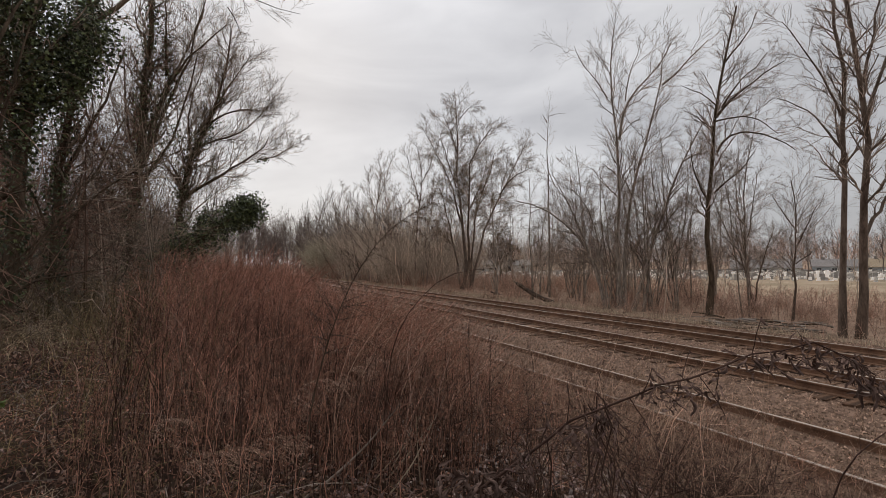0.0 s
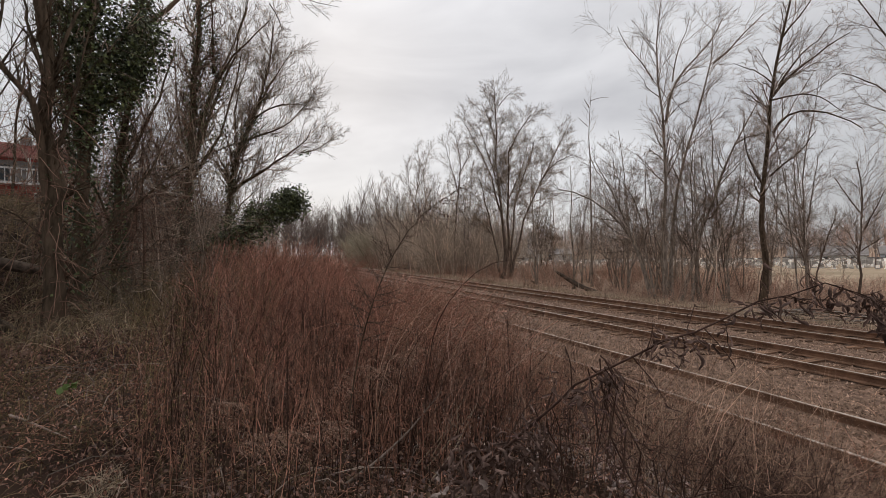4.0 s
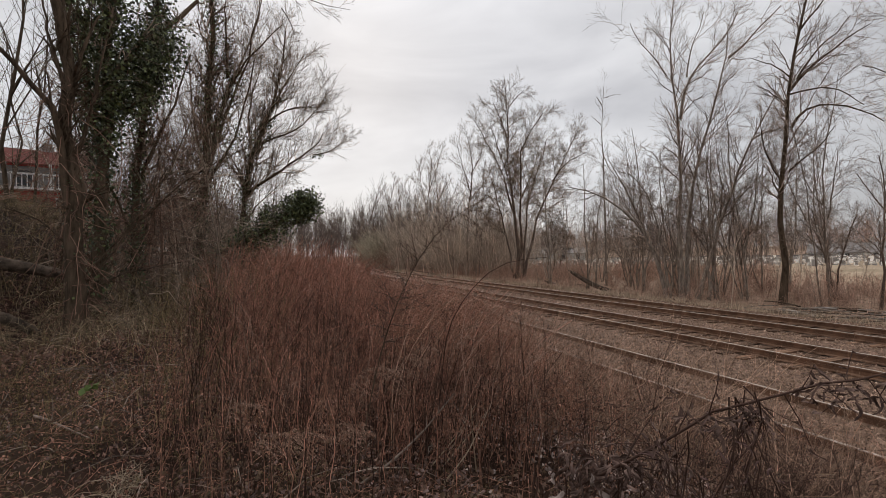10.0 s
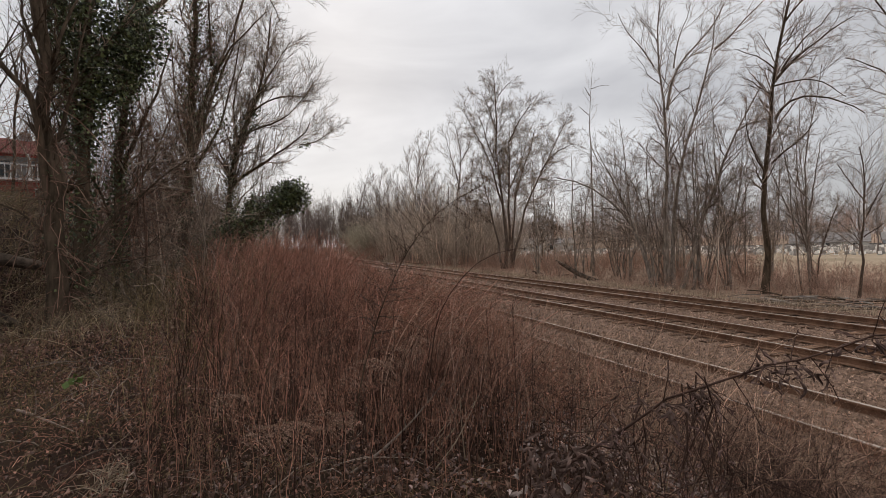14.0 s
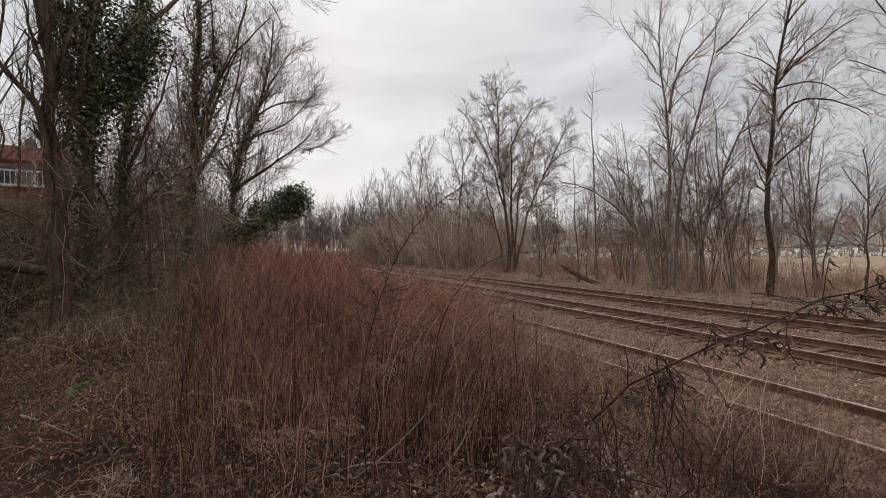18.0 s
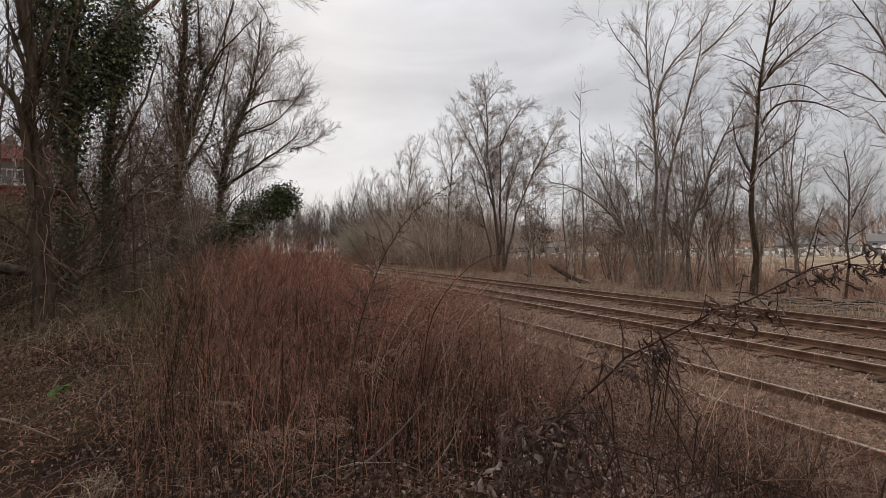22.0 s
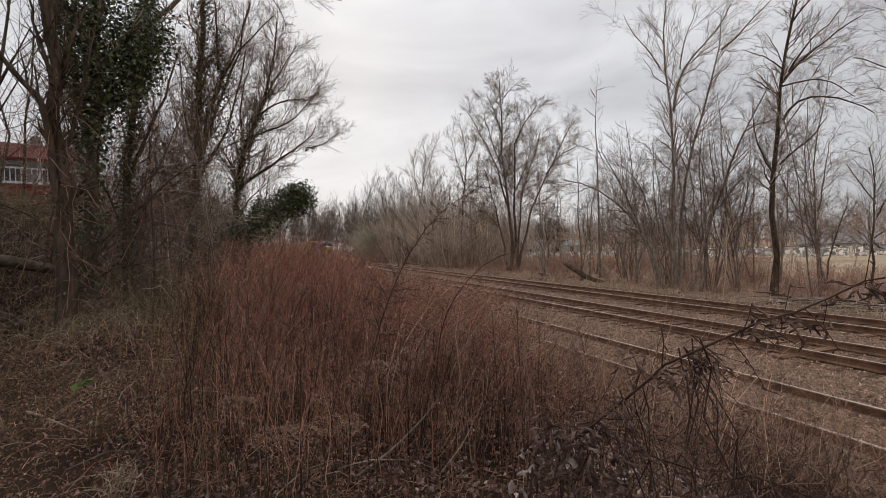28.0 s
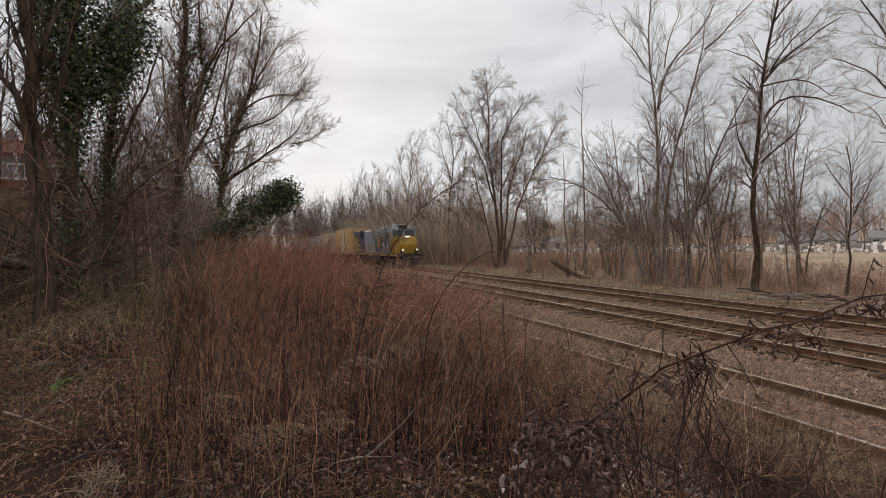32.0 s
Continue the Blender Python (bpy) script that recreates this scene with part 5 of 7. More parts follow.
    weeds("verge_brush", "brown brush under the trees", 5200, (20.5, 46), (4, 75), lambda x, y: 0.7 + 0.5 * (1 - sm(y, 14, 26)) + 1.1 * sm(x, 28, 37) * (1 - 0.75 * sm(x / y, 1.55, 1.85)), 58, M_BRUSH, 0.0024, 5, 0, lean=0.7, K=3, seg=2)


weed_beds()


def chaff():
    """Shreds of dry leaf and seed caught in the weeds."""
    rng = np.random.default_rng(65)
    for name, n, xr, yr, hgt, m, size, label in (
            ("russet_chaff", 30000, (-1.6, 4.7), (4.2, 20), tall, M_CHAFF, 0.017, "shreds of russet leaf caught in the weeds"),
            ("dry_chaff", 20000, (-3.5, 5.0), (2.4, 12), lambda x, y: 0.6 + 0 * x, M_CHAFF, 0.016, "shreds of dry leaf caught in the weeds"),
            ("dark_chaff", 2600, (1.5, 5.2), (2.2, 6.5), lambda x, y: 0.75 + 0 * x, M_DEAD, 0.022, "shrivelled dark leaves caught in the twigs"),
            ("brush_chaff", 28000, (19.8, 46), (4, 60), lambda x, y: 0.6 + 1.1 * sm(x, 28, 37) * (1 - 0.75 * sm(x / y, 1.55, 1.85)), M_BRUSH, 0.045, "fine dry growth of the brush")):
        x = xr[0] + (xr[1] - xr[0]) * rng.random(n)
        y = yr[0] + (yr[1] - yr[0]) * rng.random(n) ** 1.4
        k = np.hypot(x, y) > 2.4
        x, y = x[k], y[k]
        z = gz(x, y) + hgt(x, y) * (0.05 + 0.95 * rng.random(len(x)))
        v, f = leaves(np.stack([x, y, z], 1), rng, size)
        tagged(part(name, mesh(name, v, None, f), m), label, "weeds", kind="stuff")


chaff()


def litter():
    rng = np.random.default_rng(61)
    n = 11000
    x, y = -7 + 12.3 * rng.random(n), 1.8 + 13 * rng.random(n) ** 1.5
    x, y, n = np.append(x, -7 + 12 * rng.random(6000)), np.append(y, -6 + 8.4 * rng.random(6000)), n + 6000
    c = np.stack([x, y, gz(x, y) + 0.01 + 0.09 * rng.random(n)], 1)
    v, f = leaves(c, rng, 0.036, up=1, curl=0.45)
    n = 1500
    x, y = -1.1 + 3.2 * rng.random(n), 2.2 + 2.0 * rng.random(n)
    c = np.stack([x, y, gz(x, y) + 0.02 + 0.1 * rng.random(n)], 1)
    v2, f2 = leaves(c, rng, 0.034, up=0.6, curl=0.45)
    tagged(part("tan_litter", mesh("tan_litter", v2, None, f2), M_TAN), "crisp pale tan dead leaves on the ground", "leaf litter", kind="stuff")
    n = 420
    x, y = -0.9 + 2.1 * rng.random(n), 2.25 + 1.1 * rng.random(n) ** 1.3
    c = np.stack([x, y, gz(x, y) + 0.03 + 0.1 * rng.random(n)], 1)
    v2, f2 = leaves(c, rng, 0.034, up=0.6, curl=0.5)
    tagged(part("pink_litter", mesh("pink_litter", v2, None, f2), M_PINK), "pinkish curled dead leaves heaped among the stems", "leaf litter", kind="stuff")
    n = 3000
    x, y = -5.5 + 6.5 * rng.random(n), 2.6 + 6.5 * rng.random(n) ** 1.2
    c = np.stack([x, y, gz(x, y) + 0.02 + 0.1 * rng.random(n)], 1)
    v2, f2 = leaves(c, rng, 0.026, up=0.8, curl=0.5)
    tagged(part("faded_litter", mesh("faded_litter", v2, None, f2), M_PINK), "small faded leaves scattered over the bank", "leaf litter", kind="stuff")
    n = 9000
    x, y = 5.0 + 4.2 * rng.random(n), 1.2 + 15 * rng.random(n) ** 1.3
    c = np.stack([x, y, gz(x, y) + 0.008 + 0.02 * rng.random(n)], 1)
    v2, f2 = leaves(c, rng, 0.032, up=3, curl=0.45)
    tagged(part("track_litter", mesh("track_litter", v2, None, f2), M_LITTER), "brown leaf shreds and dirt between the rails", "leaf litter", kind="stuff")
    n = 12000
    x, y = -9.5 + 8.5 * rng.random(n), 8 + 13 * rng.random(n)
    c = np.stack([x, y, gz(x, y) + 0.02 + 0.12 * rng.random(n)], 1)
    v2, f2 = leaves(c, rng, 0.07, up=1.5, curl=0.45)
    tagged(part("slope_litter", mesh("slope_litter", v2, None, f2), M_TAN), "dry brown leaves lying on the slope", "leaf litter", kind="stuff")
    n = 9000
    x, y = -6.5 + 7.5 * rng.random(n), 2.2 + 8 * rng.random(n) ** 1.4
    c = np.stack([x, y, gz(x, y) + 0.01 + 0.06 * rng.random(n)], 1)
    v2, f2 = leaves(c, rng, 0.04, up=2, curl=0.45)
    tagged(part("dark_litter", mesh("dark_litter", v2, None, f2), M_DEAD), "dark rotting leaves matted on the trodden bank", "leaf litter", kind="stuff")
    n = 12000
    x, y = 3.5 + 0.85 * rng.normal(size=n), 3.4 + 1.5 * rng.normal(size=n)
    k = (x < 5.6) & (np.hypot(x, y) > 1.6)
    x, y, n = x[k], y[k], int(k.sum())
    c = np.stack([x, y, gz(x, y) + 0.005 + 0.03 * rng.random(n)], 1)
    v2, f2 = leaves(c, rng, 0.042, up=3, curl=0.45)
    tagged(part("pale_litter", mesh("pale_litter", v2, None, f2), M_ASH), "bleached grey leaves and chippings by the track", "leaf litter", kind="stuff")
    tagged(part("leaf_litter", mesh("leaf_litter", v, None, f), M_LITTER), "fallen brown and pinkish dead leaves", "leaf litter", kind="stuff")


litter()



# ---------------------------------------------------------------- foreground plants
def curled_leaf(seed, length=0.07, width=0.017):
    """A dried, crumpled leaf; it hangs from the origin down -z."""
    r = random.Random(seed)
    n, V, tw = 8, [], r.uniform(-2.6, 2.6)
    px, py = r.uniform(0, 6), r.uniform(0, 6)
    for i in range(n):
        k = i / (n - 1)
        w = width * (math.sin(math.pi * min(0.97, k * 0.85 + 0.05)) ** 0.8) * 0.5 * r.uniform(0.55, 1.2)
        a = tw * k + r.uniform(-0.35, 0.35)
        cx, cy = length * 0.26 * (math.sin(3.0 * k + px) - math.sin(px)), length * 0.22 * (math.sin(3.4 * k + py) - math.sin(py))
        for s in (-1, -0.5, 0, 0.5, 1):
            fold = (1.1 * abs(s) + r.uniform(-0.35, 0.35)) * w
            V.append((cx + s * w * math.cos(a) - fold * math.sin(a), cy + s * w * math.sin(a) + fold * math.cos(a), -length * k * 0.9 + r.uniform(-0.25, 0.25) * w))
    F = [(5 * i + j, 5 * i + j + 1, 5 * i + j + 6, 5 * i + j + 5) for i in range(n - 1) for j in range(4)]
    return mesh("dead_leaf", V, F)


LEAVES = [curled_leaf(i, 0.026 + 0.004 * i, 0.007 + 0.0015 * (i % 3)) for i in range(8)]
WADS = [curled_leaf(40 + i, 0.036 + 0.006 * i, 0.019) for i in range(5)]
BROAD = [curled_leaf(20 + i, 0.033, 0.021) for i in range(5)]
PLUM = [curled_leaf(60 + i, 0.024 + 0.004 * i, 0.009) for i in range(5)]
for me in PLUM:
    me.materials.append(M_PLUM)
for me in LEAVES + WADS:
    me.materials.append(M_WITHERED)
for me in BROAD:
    me.materials.append(M_PALE)


def sway(ob, seed, base, amount=2.5, period=2.3):
    """Key a gentle sway of a plant round its foot."""
    r = random.Random(seed)
    rows, t = [], 0.0
    while t <= 32.01:
        g = 0.6 + 0.8 * math.exp(-((t - 10.5) / 3.5) ** 2)
        rows.append((t, base @ pose(0, 0, 0, g * amount * r.uniform(-0.6, 0.6), g * amount * (0.5 + math.sin(TAU * t / period + seed)) * 0.7, 0)))
        t += 0.5
    SWAYS.append((ob, rows))


SWAYS = []
ARCH_AZ = radians(-30.55)
ARCH_AT = (0.686, 1.163, 1.909)


def arching_plant():
    """The dead weed that arches in from the side, close to the camera."""
    rng = np.random.default_rng(90)
    x, y, z = ARCH_AT
    thing = tagged(new("dead_weed_clump"), "dark dead weed with a leafy branch arching over", "weed")
    g = float(gz(x, y))
    thing.matrix_world = pose(x, y, g, 0, 0, math.degrees(ARCH_AZ))
    for i in range(6):
        top = np.array([rng.normal() * 0.05, rng.normal() * 0.05, z - g - 0.02 + rng.normal() * 0.05])
        foot = np.array([rng.normal() * 0.08, rng.normal() * 0.08, -0.02])
        P = resample([foot, (foot + top) / 2 + [0.03 * rng.normal(), 0.03, 0], top], 6)
        v, f = tubes(P[None], np.linspace(0.004, 0.0025, 6)[None], 5)
        part("stem", mesh("stem", v, f), M_DARK, thing)
    P = np.array([(0, 0, 0), (0.19, 0, 0.187), (0.283, 0.01, 0.266), (0.374, 0.0, 0.333), (0.472, -0.01, 0.385), (0.569, 0, 0.422), (0.708, 0, 0.481), (0.834, 0.01, 0.55), (0.913, 0.01, 0.56), (1.003, 0, 0.547), (1.1, 0, 0.50)])
    P = resample(P, 16)
    P[1:-1] += rng.normal(size=(14, 3)) * 0.007
    R = np.linspace(0.0044, 0.0014, 16)
    v, f = tubes(P[None], R[None], 6)
    arm = part("arching_branch", mesh("arching_branch", v, f), M_DARK, thing)
    Q, q = grow(P[None], R[None], 30, rng, (0.05, 0.14), (30, 80), -0.35, 5, 0.1, 0.6, 0.06)
    for k in range(len(Q)):
        v, f = tubes(Q[k:k + 1], np.maximum(q[k:k + 1], 0.0012), 4)
        part("side_twig", mesh("side_twig", v, f), M_DARK, arm)
    for i in range(len(Q)):
        for j in (2, 3, 4):
            o = part("dead_leaf", LEAVES[int(rng.integers(8))], None, arm)
            o.location = Q[i, j]
            o.rotation_euler = (rng.normal() * 0.45, rng.normal() * 0.45, rng.random() * TAU)
            sc = 0.5 + 0.55 * rng.random()
            o.scale = (sc * 1.3, sc * 1.3, sc)
    # leaves hang in bunches from the nodes
    for k in (2, 3, 5, 6, 8, 9, 11, 12, 13, 14, 14, 15, 15):
        for i in range(15):
            o = part("dead_leaf", LEAVES[int(rng.integers(8))], None, arm)
            o.location = P[k] + rng.normal(size=3) * [0.022, 0.016, 0.008] - np.array([0, 0, 0.004 + 0.05 * rng.random() ** 2])
            o.rotation_euler = (rng.normal() * 0.45, rng.normal() * 0.45, rng.random() * TAU)
            sc = 0.7 + 0.6 * rng.random()
            o.scale = (sc, sc, sc)
    # the dense withered clump at the foot of the branch
    for i in range(400):
        o = part("dead_leaf", (LEAVES if i % 7 else WADS)[int(rng.integers(5))], None, arm)
        o.location = (-0.05 + 0.25 * rng.random(), rng.normal() * 0.06, 0.12 - 0.42 * rng.random())
        o.rotation_euler = (rng.normal() * 0.6, rng.normal() * 0.6, rng.random() * TAU)
        sc = 0.9 + 0.6 * rng.random()
        o.scale = (sc, sc, sc)
    for i in range(8):
        o = part("dead_leaf", BROAD[i % 5], None, arm, "pale broad dead leaf")
        o.location = (-0.06 + 0.04 * rng.normal() + 0.008 * i, -0.07 + rng.normal() * 0.02, -0.08 + 0.022 * i + rng.normal() * 0.02)
        o.rotation_euler = (rng.normal() * 0.9, rng.normal() * 0.9, rng.random() * TAU)
    # dark tangle of drooping twigs under the branch
    rng2 = np.random.default_rng(91)
    k = np.sort(rng2.random(15))
    out = rng2.normal(size=(15, 4, 3)) * [0.05, 0.04, 0.03] * np.linspace(0, 1, 4)[None, :, None]
    P0 = np.stack([np.stack([0.42 * k + 0.09 * q * (0.3 + rng2.random(15)), 0.03 * rng2.normal(size=15), 0.4 * k - (0.16 + 0.3 * rng2.random(15)) * q ** 1.6], 1) for q in (0, 0.33, 0.66, 1)], 1) + np.cumsum(out, 1)
    Q, q = grow(P0, np.full((15, 4), 0.002), 10, rng2, (0.2, 0.5), (25, 70), -0.1, 4, 0.1, 0.6)
    for k in range(15):
        v, f = tubes(P0[k:k + 1], np.full((1, 4), 0.0022), 4)
        part("hanging_twig", mesh("hanging_twig", v, f), M_DARK, arm)
        for i in range(k * 10, k * 10 + 10):
            v, f = tubes(Q[i:i + 1], np.maximum(q[i:i + 1], 0.0009), 4)
            part("twiglet", mesh("twiglet", v, f), M_DARK, arm)
    for i in range(150):
        o = part("dead_leaf", PLUM[i % 5] if i % 4 else LEAVES[i % 8], None, arm)
        o.location = Q[int(rng2.integers(len(Q))), int(rng2.integers(1, 4))]
        o.rotation_euler = (rng2.normal() * 0.6, rng2.normal() * 0.6, rng2.random() * TAU)
        sc = 0.5 + 0.5 * rng2.random()
        o.scale = (sc, sc, sc)
    return arm, z - g


ARM, ARM_Z = arching_plant()


def plume(P, rng, m, seeds, size, length=0.11):
    """Drooping one-sided seed plumes on the upper part of the stems P: branchlets, and the fluff along them."""
    N = len(P)
    tip = P[:, -1] - P[:, -2]
    tip /= np.linalg.norm(tip, axis=1, keepdims=True)
    t = 0.52 + 0.48 * (np.arange(m) + rng.random((N, m))) / m
    s = np.clip(t, 0, 0.999) * (P.shape[1] - 1)
    i = s.astype(int)
    w = (s - i)[..., None]
    rows = np.arange(N)[:, None]
    start = P[rows, i] * (1 - w) + P[rows, i + 1] * w
    d = tip[:, None] + rng.normal(size=(N, m, 3)) * [0.45, 0.45, 0.25]
    d[..., 2] = 0.35 + 0.2 * rng.normal(size=(N, m))
    d /= np.linalg.norm(d, axis=2, keepdims=True)
    L = length * (0.5 + 0.9 * rng.random((N, m))) * (1.25 - 0.75 * (t - 0.52) / 0.48)
    k = np.linspace(0, 1, 5)
    Q = start[:, :, None] + L[:, :, None, None] * (k[None, None, :, None] * d[:, :, None] - np.array([0, 0, 0.75]) * (k ** 2)[None, None, :, None])
    Q = Q.reshape(-1, 5, 3)
    u = rng.random((len(Q), seeds)) ** 0.7 * 3.99
    j = u.astype(int)
    w = (u - j)[..., None]
    r2 = np.arange(len(Q))[:, None]
    c = Q[r2, j] * (1 - w) + Q[r2, j + 1] * w
    c = c.reshape(-1, 3) + rng.normal(size=(len(Q) * seeds, 3)) * 0.0022
    return tubes(Q, np.full((len(Q), 5), 0.0009), 3), leaves(c, rng, size)


def seed_plumes():
    """The faded goldenrod that stands through the weeds."""
    rng = np.random.default_rng(75)
    n = 130
    y = 3.6 + 5.5 * rng.random(n) ** 1.2
    x = (0.0 + 0.6 * rng.random(n)) * y
    k = (x < 4.4) & (np.hypot(x, y) > 2.7)
    x, y = x[k], y[k]
    h = (0.55 + 0.4 * rng.random(len(x))) * (0.75 + 0.55 * sm(y, 3.5, 8)) * (1 + 0.75 * sm(x / y, 0.12, 0.3))
    a = rng.normal(size=len(x)) * 0.8
    d = np.stack([np.cos(a), np.sin(a) * 0.6, 0 * a], 1)
    q = np.linspace(0, 1, 8)
    P = np.stack([x, y, gz(x, y) - 0.02], 1)[:, None] + h[:, None, None] * (np.array([0, 0, 1.0]) * (q - 0.22 * q ** 5)[None, :, None] + d[:, None] * (0.3 * q ** 4)[None, :, None])
    P[:, 1:-1] += rng.normal(size=P[:, 1:-1].shape) * 0.006
    (v, f), (v2, f2) = plume(P, rng, 13, 16, 0.0085, 0.1)
    v3, f3 = joined([tubes(P, np.linspace(0.0032, 0.0012, 8)[None].repeat(len(P), 0), 4), (v, f)])
    tagged(part("goldenrod_stems", mesh("goldenrod_stems", v3, f3), M_DRY), "brown stems of dead goldenrod arching at the top", "weeds", kind="stuff")
    tagged(part("goldenrod_plumes", mesh("goldenrod_plumes", v2, None, f2), M_SEED), "faded tan drooping seed plumes among the weeds", "weeds", kind="stuff")


seed_plumes()


def feathery_weeds():
    """Tall dead weeds with feathery tops, swept over towards the tracks."""
    rng = np.random.default_rng(88)
    for n, near, far, material, fluff, label in (
            (120, 3.4, 6.5, M_DUN, M_GREY, "tan feathery dead weeds leaning over the track edge"),
            (190, 4.2, 9.5, M_RED, M_GREY, "russet feathery dead weeds leaning over the track edge")):
        y = near + (far - near) * rng.random(n)
        x = (0.2 + 0.46 * rng.random(n)) * y
        h = (1.35 - 0.85 * sm(x / y, 0.22, 0.7)) * (0.75 + 0.4 * rng.random(n)) * (1 - 0.25 * sm(y, 5, 8))
        k = x < 4.9
        x, y, h = x[k], y[k], h[k]
        a = rng.normal(size=len(x)) * 0.7
        d = np.stack([np.cos(a), np.sin(a) * 0.6, 0 * a], 1) * (0.25 + 0.35 * rng.random((len(x), 1)))
        q = np.linspace(0, 1, 9)
        P = np.stack([x, y, gz(x, y) - 0.02], 1)[:, None] + h[:, None, None] * (np.array([0, 0, 1.0]) * (q - 0.12 * q ** 4)[None, :, None] + d[:, None] * (q ** 2.4)[None, :, None])
        P[:, 1:-1] += rng.normal(size=P[:, 1:-1].shape) * 0.008
        (v, f), (v2, f2) = plume(P, rng, 20, 13, 0.012, 0.17)
        v, f = joined([tubes(P, np.linspace(0.0034, 0.0013, 9)[None].repeat(len(P), 0), 4), (v, f)])
        stems = tagged(part("feathery_weeds", mesh("feathery_weeds", v, f), material), label, "weeds", kind="stuff")
        tops = tagged(part("feathery_tops", mesh("feathery_tops", v2, None, f2), fluff), "wispy dry tops of the leaning weeds", "weeds", kind="stuff")
        for ob in (stems, tops):
            sway(ob, n, Matrix.Identity(4), 0.55)


feathery_weeds()


def weed_plant(name, pts, label, seed, r=0.0035, n=14, side=(0.15, 0.3), material=None, fluff=0.0, lift=0.2, leaf=0, amount=0.0, sub=4, beads=0):
    """One dead weed along the world points pts (foot first)."""
    rng = np.random.default_rng(seed)
    foot = np.array(pts[0], float)
    foot[2] = float(gz(foot[0], foot[1])) - 0.01
    thing = tagged(new(name), label, "weed", "single weeds")
    thing.location = foot
    P = resample(np.vstack([[0, 0, 0], np.array(pts[1:], float) - foot]), 14)
    R = np.linspace(r, r * 0.3, 14)
    v, f = tubes(P[None], R[None], 5)
    part("stem", mesh("stem", v, f), material or M_TWIG_D, thing)
    Q, q = grow(P[None], R[None], n, rng, side, (35, 75), lift, 5, 0.4, 0.55, 0.05)
    for k in range(len(Q)):
        geo = [tubes(Q[k:k + 1], np.maximum(q[k:k + 1], 0.0008), 4)]
        if sub:
            Q2, q2 = grow(Q[k:k + 1], q[k:k + 1], sub, rng, (0.2, 0.4), (30, 65), 0.1, 3, 0.2, 0.6)
            geo.append(tubes(Q2, np.maximum(q2, 0.0006), 3))
        v, f = joined(geo)
        twig = part("side_branch", mesh("side_branch", v, f), material or M_TWIG_D, thing)
        if beads:
            u = rng.random(beads) * 3.99
            j = u.astype(int)
            w = (u - j)[:, None]
            v, f = leaves(Q[k][j] * (1 - w) + Q[k][j + 1] * w, rng, 0.011, 0.004)
            tagged(part("seed_husk", mesh("seed_husk", v, None, f), M_WITHERED, twig, "shrivelled dark seed husks"), kind="stuff")
    if fluff:
        (v, f), (v2, f2) = plume(P[None], rng, 24, 52, 0.0068, fluff)
        tagged(part("plume_stalk", mesh("plume_stalk", v, f), M_DRY, thing), kind="stuff")
        part("seed_head", mesh("seed_head", v2, None, f2), M_SEED, thing, "fluffy faded seed head")
    for i in range(leaf):
        o = part("dead_leaf", LEAVES[int(rng.integers(8))], None, thing)
        o.location = Q[int(rng.integers(len(Q))), int(rng.integers(1, 5))]
        o.rotation_euler = (rng.normal() * 0.5, rng.normal() * 0.5, rng.random() * TAU)
    if amount:
        sway(thing, seed, Matrix.Translation(foot), amount)
    return thing


